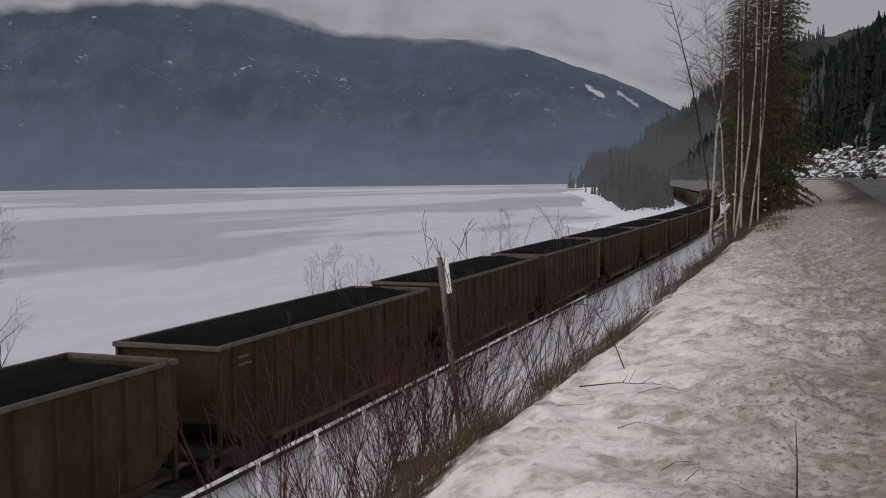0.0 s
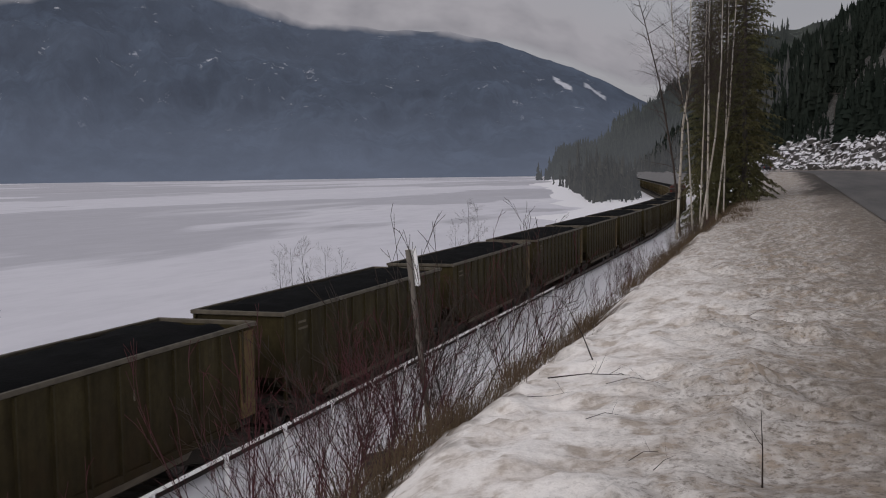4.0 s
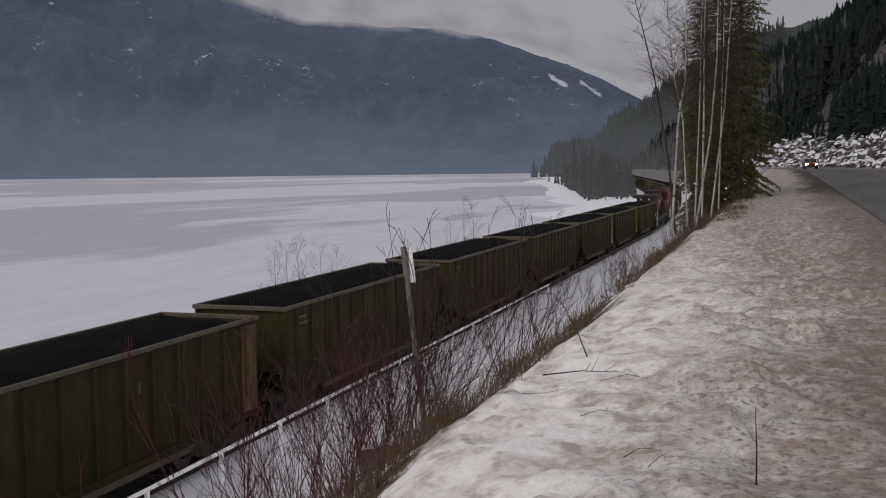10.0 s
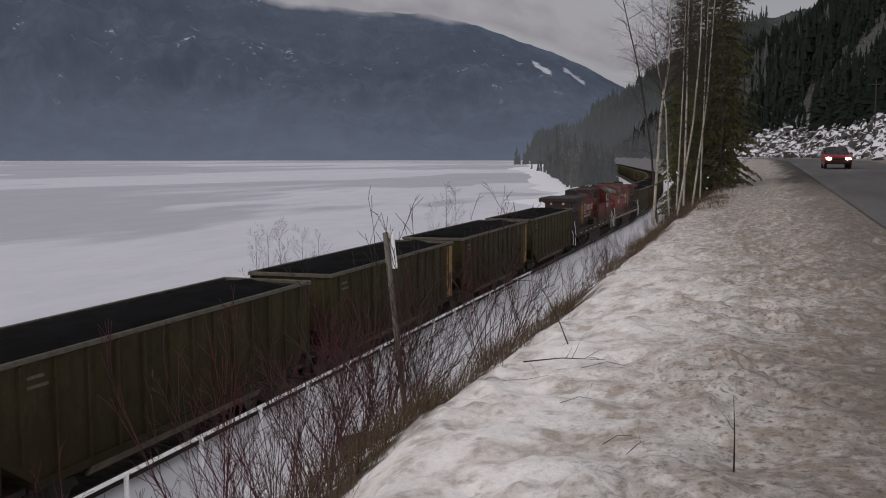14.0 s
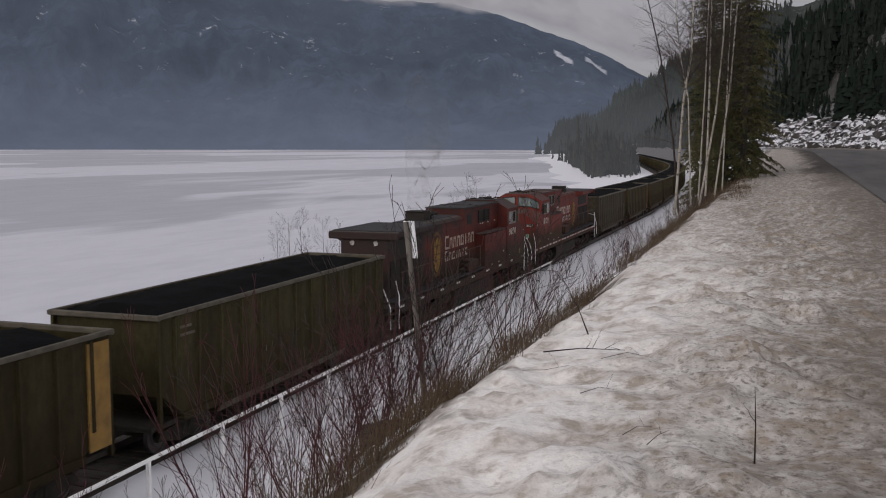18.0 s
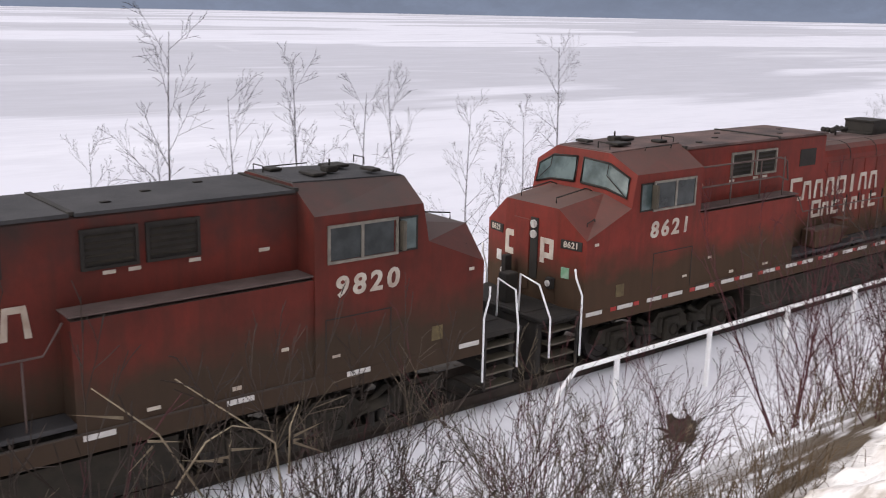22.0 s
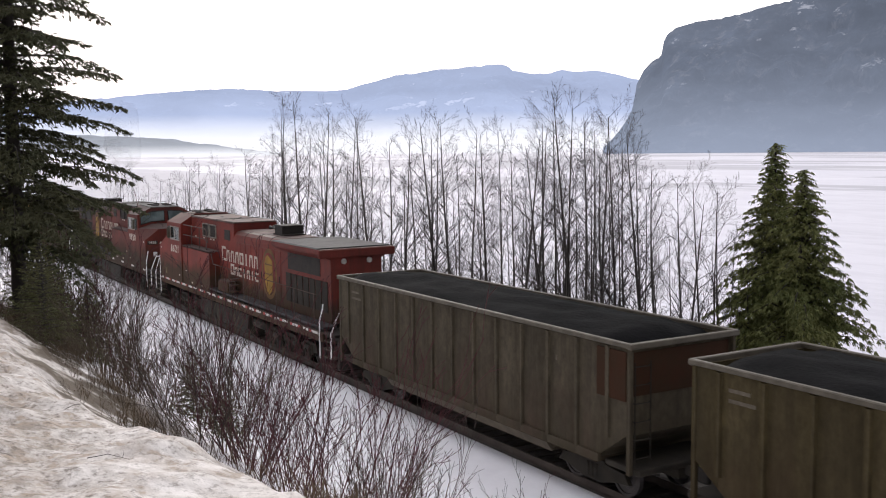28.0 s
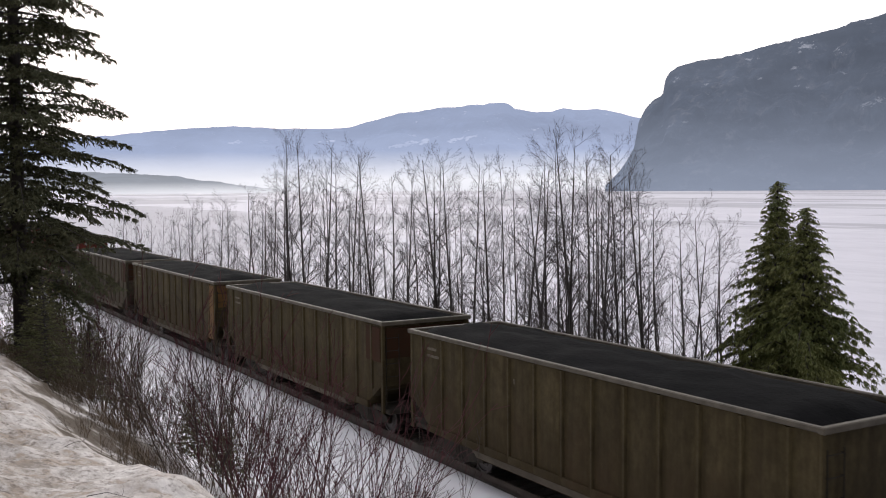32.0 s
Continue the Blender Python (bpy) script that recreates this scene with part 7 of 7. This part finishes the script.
# ---- low cloud on the mountain ----
def build_cloud():
    """A bank of stratus lying on the mountain's shoulder, ragged below."""
    edge = [(4, 4.6), (8, 4.9), (12, 6.5), (15, 7.4), (17, 7.75), (20, 7.95), (24, 8.25), (27, 8.6), (29.5, 9.4), (33, 9.9), (37, 9.9), (41, 9.4), (46, 8.8), (52, 8.6), (70, 9.0)]
    g, rows, far = Geo(), 8, 2930
    azs = [4 + 0.5 * i for i in range(133)]
    uv = []
    for az in azs:
        low = float(np.interp(az, [a for a, _ in edge], [b for _, b in edge])) - 0.5 + noise.noise((az * 0.5, 2.0, 7.0)) * 0.12
        for j in range(rows):
            el = low + (15.5 - low) * (j / (rows - 1)) ** 1.5
            g.v.append((far * math.cos(radians(az)), far * math.sin(radians(az)), 7.8 + far * math.tan(radians(el))))
            uv.append((az / 10.0, el - low))
    for i in range(len(azs) - 1):
        for j in range(rows - 1):
            g.f.append((i * rows + j, i * rows + j + 1, (i + 1) * rows + j + 1, (i + 1) * rows + j))
    g.s = [True] * len(g.f)
    m = bpy.data.materials.new("grey_stratus")
    m.use_nodes = True
    nt = m.node_tree
    nt.nodes.clear()
    tex = nt.nodes.new("ShaderNodeTexCoord")
    sep = nt.nodes.new("ShaderNodeSeparateXYZ")
    nt.links.new(tex.outputs["UV"], sep.inputs["Vector"])
    puff = noise_of(nt, 1.1, 3.5, (3.0, 0.55, 1.0), "UV", 0.5)
    up = math_of(nt, "ADD", sep.outputs["Y"], ranged(nt, puff, 0.3, 0.7, -0.22, 0.22))
    fade = ranged(nt, up, 0.10, 0.55)
    top = ranged(nt, sep.outputs["Y"], 4.5, 2.0)
    em = nt.nodes.new("ShaderNodeEmission")
    em.inputs["Strength"].default_value = 1.0
    nt.links.new(mixed(nt, (0.26, 0.252, 0.28), (0.38, 0.365, 0.395), ranged(nt, math_of(nt, "ADD", puff, math_of(nt, "MULTIPLY", sep.outputs["Y"], 0.10)), 0.35, 0.75)), em.inputs["Color"])
    clear = nt.nodes.new("ShaderNodeBsdfTransparent")
    mix = nt.nodes.new("ShaderNodeMixShader")
    out_node = nt.nodes.new("ShaderNodeOutputMaterial")
    nt.links.new(math_of(nt, "MULTIPLY", fade, top), mix.inputs["Fac"])
    nt.links.new(clear.outputs["BSDF"], mix.inputs[1])
    nt.links.new(em.outputs["Emission"], mix.inputs[2])
    nt.links.new(mix.outputs["Shader"], out_node.inputs["Surface"])
    ob = part("backdrop_cloud", g, m, None)
    layer = ob.data.uv_layers.new(name="UVMap")
    for loop in ob.data.loops:
        layer.data[loop.index].uv = uv[loop.vertex_index]
    return tagged(ob, "low grey stratus lying on the mountain top", "cloud", kind="structure")


build_cloud()


# ---- cars on the road ----
def build_road_car(label, paint_a, paint_b, lit):
    """A saloon seen from afar: origin on the road at its middle, nose along +x."""
    car = thing("road_car", label, "car")
    paint = stuff_mat("car_paint_" + ("lit" if lit else "dark"), paint_a, paint_b, 1.5, 0.35, 0.0, 0.02)
    body = Geo().prism([(-2.3, 0.35), (-2.35, 0.75), (-2.2, 0.98), (-1.3, 1.02), (1.0, 0.98), (2.1, 0.86), (2.35, 0.62), (2.3, 0.32)], -0.86, 0.86)
    part("body", body, paint, car)
    part("roof", Geo().add([(-1.75, -0.78, 1.0), (1.05, -0.78, 0.98), (0.35, -0.62, 1.46), (-1.15, -0.62, 1.48), (-1.75, 0.78, 1.0), (1.05, 0.78, 0.98), (0.35, 0.62, 1.46), (-1.15, 0.62, 1.48)],
                           [(0, 1, 2, 3), (7, 6, 5, 4), (3, 2, 6, 7), (1, 5, 6, 2), (0, 3, 7, 4)]), PANE, car, "dark glazed cabin")
    part("roof_panel", Geo().box(-1.15, 0.32, -0.62, 0.62, 1.455, 1.50, 0.02), paint, car)
    part("bumper", Geo().box(2.2, 2.42, -0.84, 0.84, 0.34, 0.56, 0.04), BLACK, car)
    part("grille", Geo().box(2.30, 2.38, -0.42, 0.42, 0.60, 0.76, 0.01), BLACK, car)
    lamp_mat = bpy.data.materials.new("headlight_glow" if lit else "headlight_off")
    lamp_mat.use_nodes = True
    bs = lamp_mat.node_tree.nodes["Principled BSDF"]
    bs.inputs["Base Color"].default_value = (0.8, 0.78, 0.7, 1)
    bs.inputs["Emission Color"].default_value = (1.0, 0.86, 0.62, 1)
    bs.inputs["Emission Strength"].default_value = 14.0 if lit else 0.0
    for s in (-1, 1):
        part("headlight", Geo().box(2.26, 2.37, s * 0.62 - 0.16, s * 0.62 + 0.16, 0.60, 0.78, 0.02), lamp_mat, car)
        part("tail_light", Geo().box(-2.38, -2.30, s * 0.68 - 0.14, s * 0.68 + 0.14, 0.72, 0.92, 0.01), STRIPE_RED, car)
        part("side_mirror", Geo().box(0.62, 0.78, min(s * 0.86, s * 1.02), max(s * 0.86, s * 1.02), 0.98, 1.1, 0.015), paint, car)
        for x in (-1.4, 1.42):
            w = part("wheel", Geo().disc(0, 0, 0, 0.33, 0.2, 18), BLACK, car)
            w.matrix_basis = pose(x, s * 0.78, 0.33, 0, 0, 0 if s > 0 else 180)
            part("hubcap", Geo().disc(0, 0.09, 0, 0.19, 0.05, 12), STEEL, w)
    return car


red_car = build_road_car("red car with its headlights on, coming along the road", (0.30, 0.02, 0.015), (0.20, 0.015, 0.012), True)
dark_car = build_road_car("dark grey car driving away round the bend", (0.02, 0.022, 0.026), (0.03, 0.032, 0.036), False)
RED_CAR = [(0, 372), (9, 174), (10.5, 142), (11.5, 124), (12.5, 104.5), (13.5, 85), (15.5, 46), (19, -22), (25, -138), (32, -272)]
DARK_CAR = [(0, 166), (1, 184), (2, 203), (4, 244), (8, 330), (16, 500), (32, 850)]


def road_at(x, lane):
    y = -6.5 + shift(x) + bend(x) + lane
    slope = (shift(x + 1) + bend(x + 1) - shift(x - 1) - bend(x - 1)) / 2
    return y, road_z(x) + 0.045, math.degrees(math.atan(slope))


# ---- exhaust above the leading locomotive ----
def build_smoke():
    """Thin brown-grey smoke in rounded puffs that rise from the outlet and travel with the train."""
    m = bpy.data.materials.new("thin_exhaust_smoke")
    m.use_nodes = True
    nt = m.node_tree
    nt.nodes.clear()
    grey = nt.nodes.new("ShaderNodeBsdfDiffuse")
    grey.inputs["Color"].default_value = (0.30, 0.28, 0.265, 1)
    clear = nt.nodes.new("ShaderNodeBsdfTransparent")
    mix = nt.nodes.new("ShaderNodeMixShader")
    end = nt.nodes.new("ShaderNodeOutputMaterial")
    nt.links.new(ranged(nt, noise_of(nt, 0.7, 2.0), 0.38, 0.74, 0.0, 0.085), mix.inputs["Fac"])
    nt.links.new(clear.outputs["BSDF"], mix.inputs[1])
    nt.links.new(grey.outputs["BSDF"], mix.inputs[2])
    nt.links.new(mix.outputs["Shader"], end.inputs["Surface"])
    smoke = thing("exhaust_smoke", "thin brown-grey exhaust smoke rising over the leading locomotive", "smoke")
    rng = random.Random(17)
    for k in range(3):
        f = k / 2
        r = 0.55 + 0.55 * f
        part("puff", lumpy(r * 1.1, r, r * 1.9, k * 3.1, 0.3, 14, 20).moved(pose(0.3 + 1.6 * f, rng.uniform(-0.3, 0.3), 5.4 + 3.4 * f)), m, smoke)
    return smoke


moving.append((build_smoke(), -2.87 - 13.7, 0))


# ---- what moves ----
def train_x(t):
    return float(np.interp(t, [a for a, _ in TRAIN], [b for _, b in TRAIN]))


def motions():
    times = [i * 0.5 for i in range(65)]
    for ob, offset, turned in moving:
        rows = []
        for t in times:
            x, y, a = track_at(train_x(t) + offset)
            rows.append((t, pose(x, y, 0, 0, 0, a + turned)))
        walk(ob, rows)
    fine = [i * 0.05 for i in range(641)]
    rolled = [(TRAIN[0][1] - train_x(t)) / 0.533 for t in fine]
    for ob, ax, way in spinning:
        walk(ob, [(t, pose(ax, 0, 0.533, 0, -way * math.degrees(r) % 360, 0)) for t, r in zip(fine, rolled)])
    for ob, line, lane, turned in ((red_car, RED_CAR, 1.6, 180), (dark_car, DARK_CAR, -1.9, 0)):
        rows = []
        for i in range(65):
            x = float(np.interp(i * 0.5, [a for a, _ in line], [b for _, b in line]))
            y, z, a = road_at(x, lane)
            rows.append((i * 0.5, pose(x, y, z, 0, 0, a + turned)))
        walk(ob, rows)


motions()
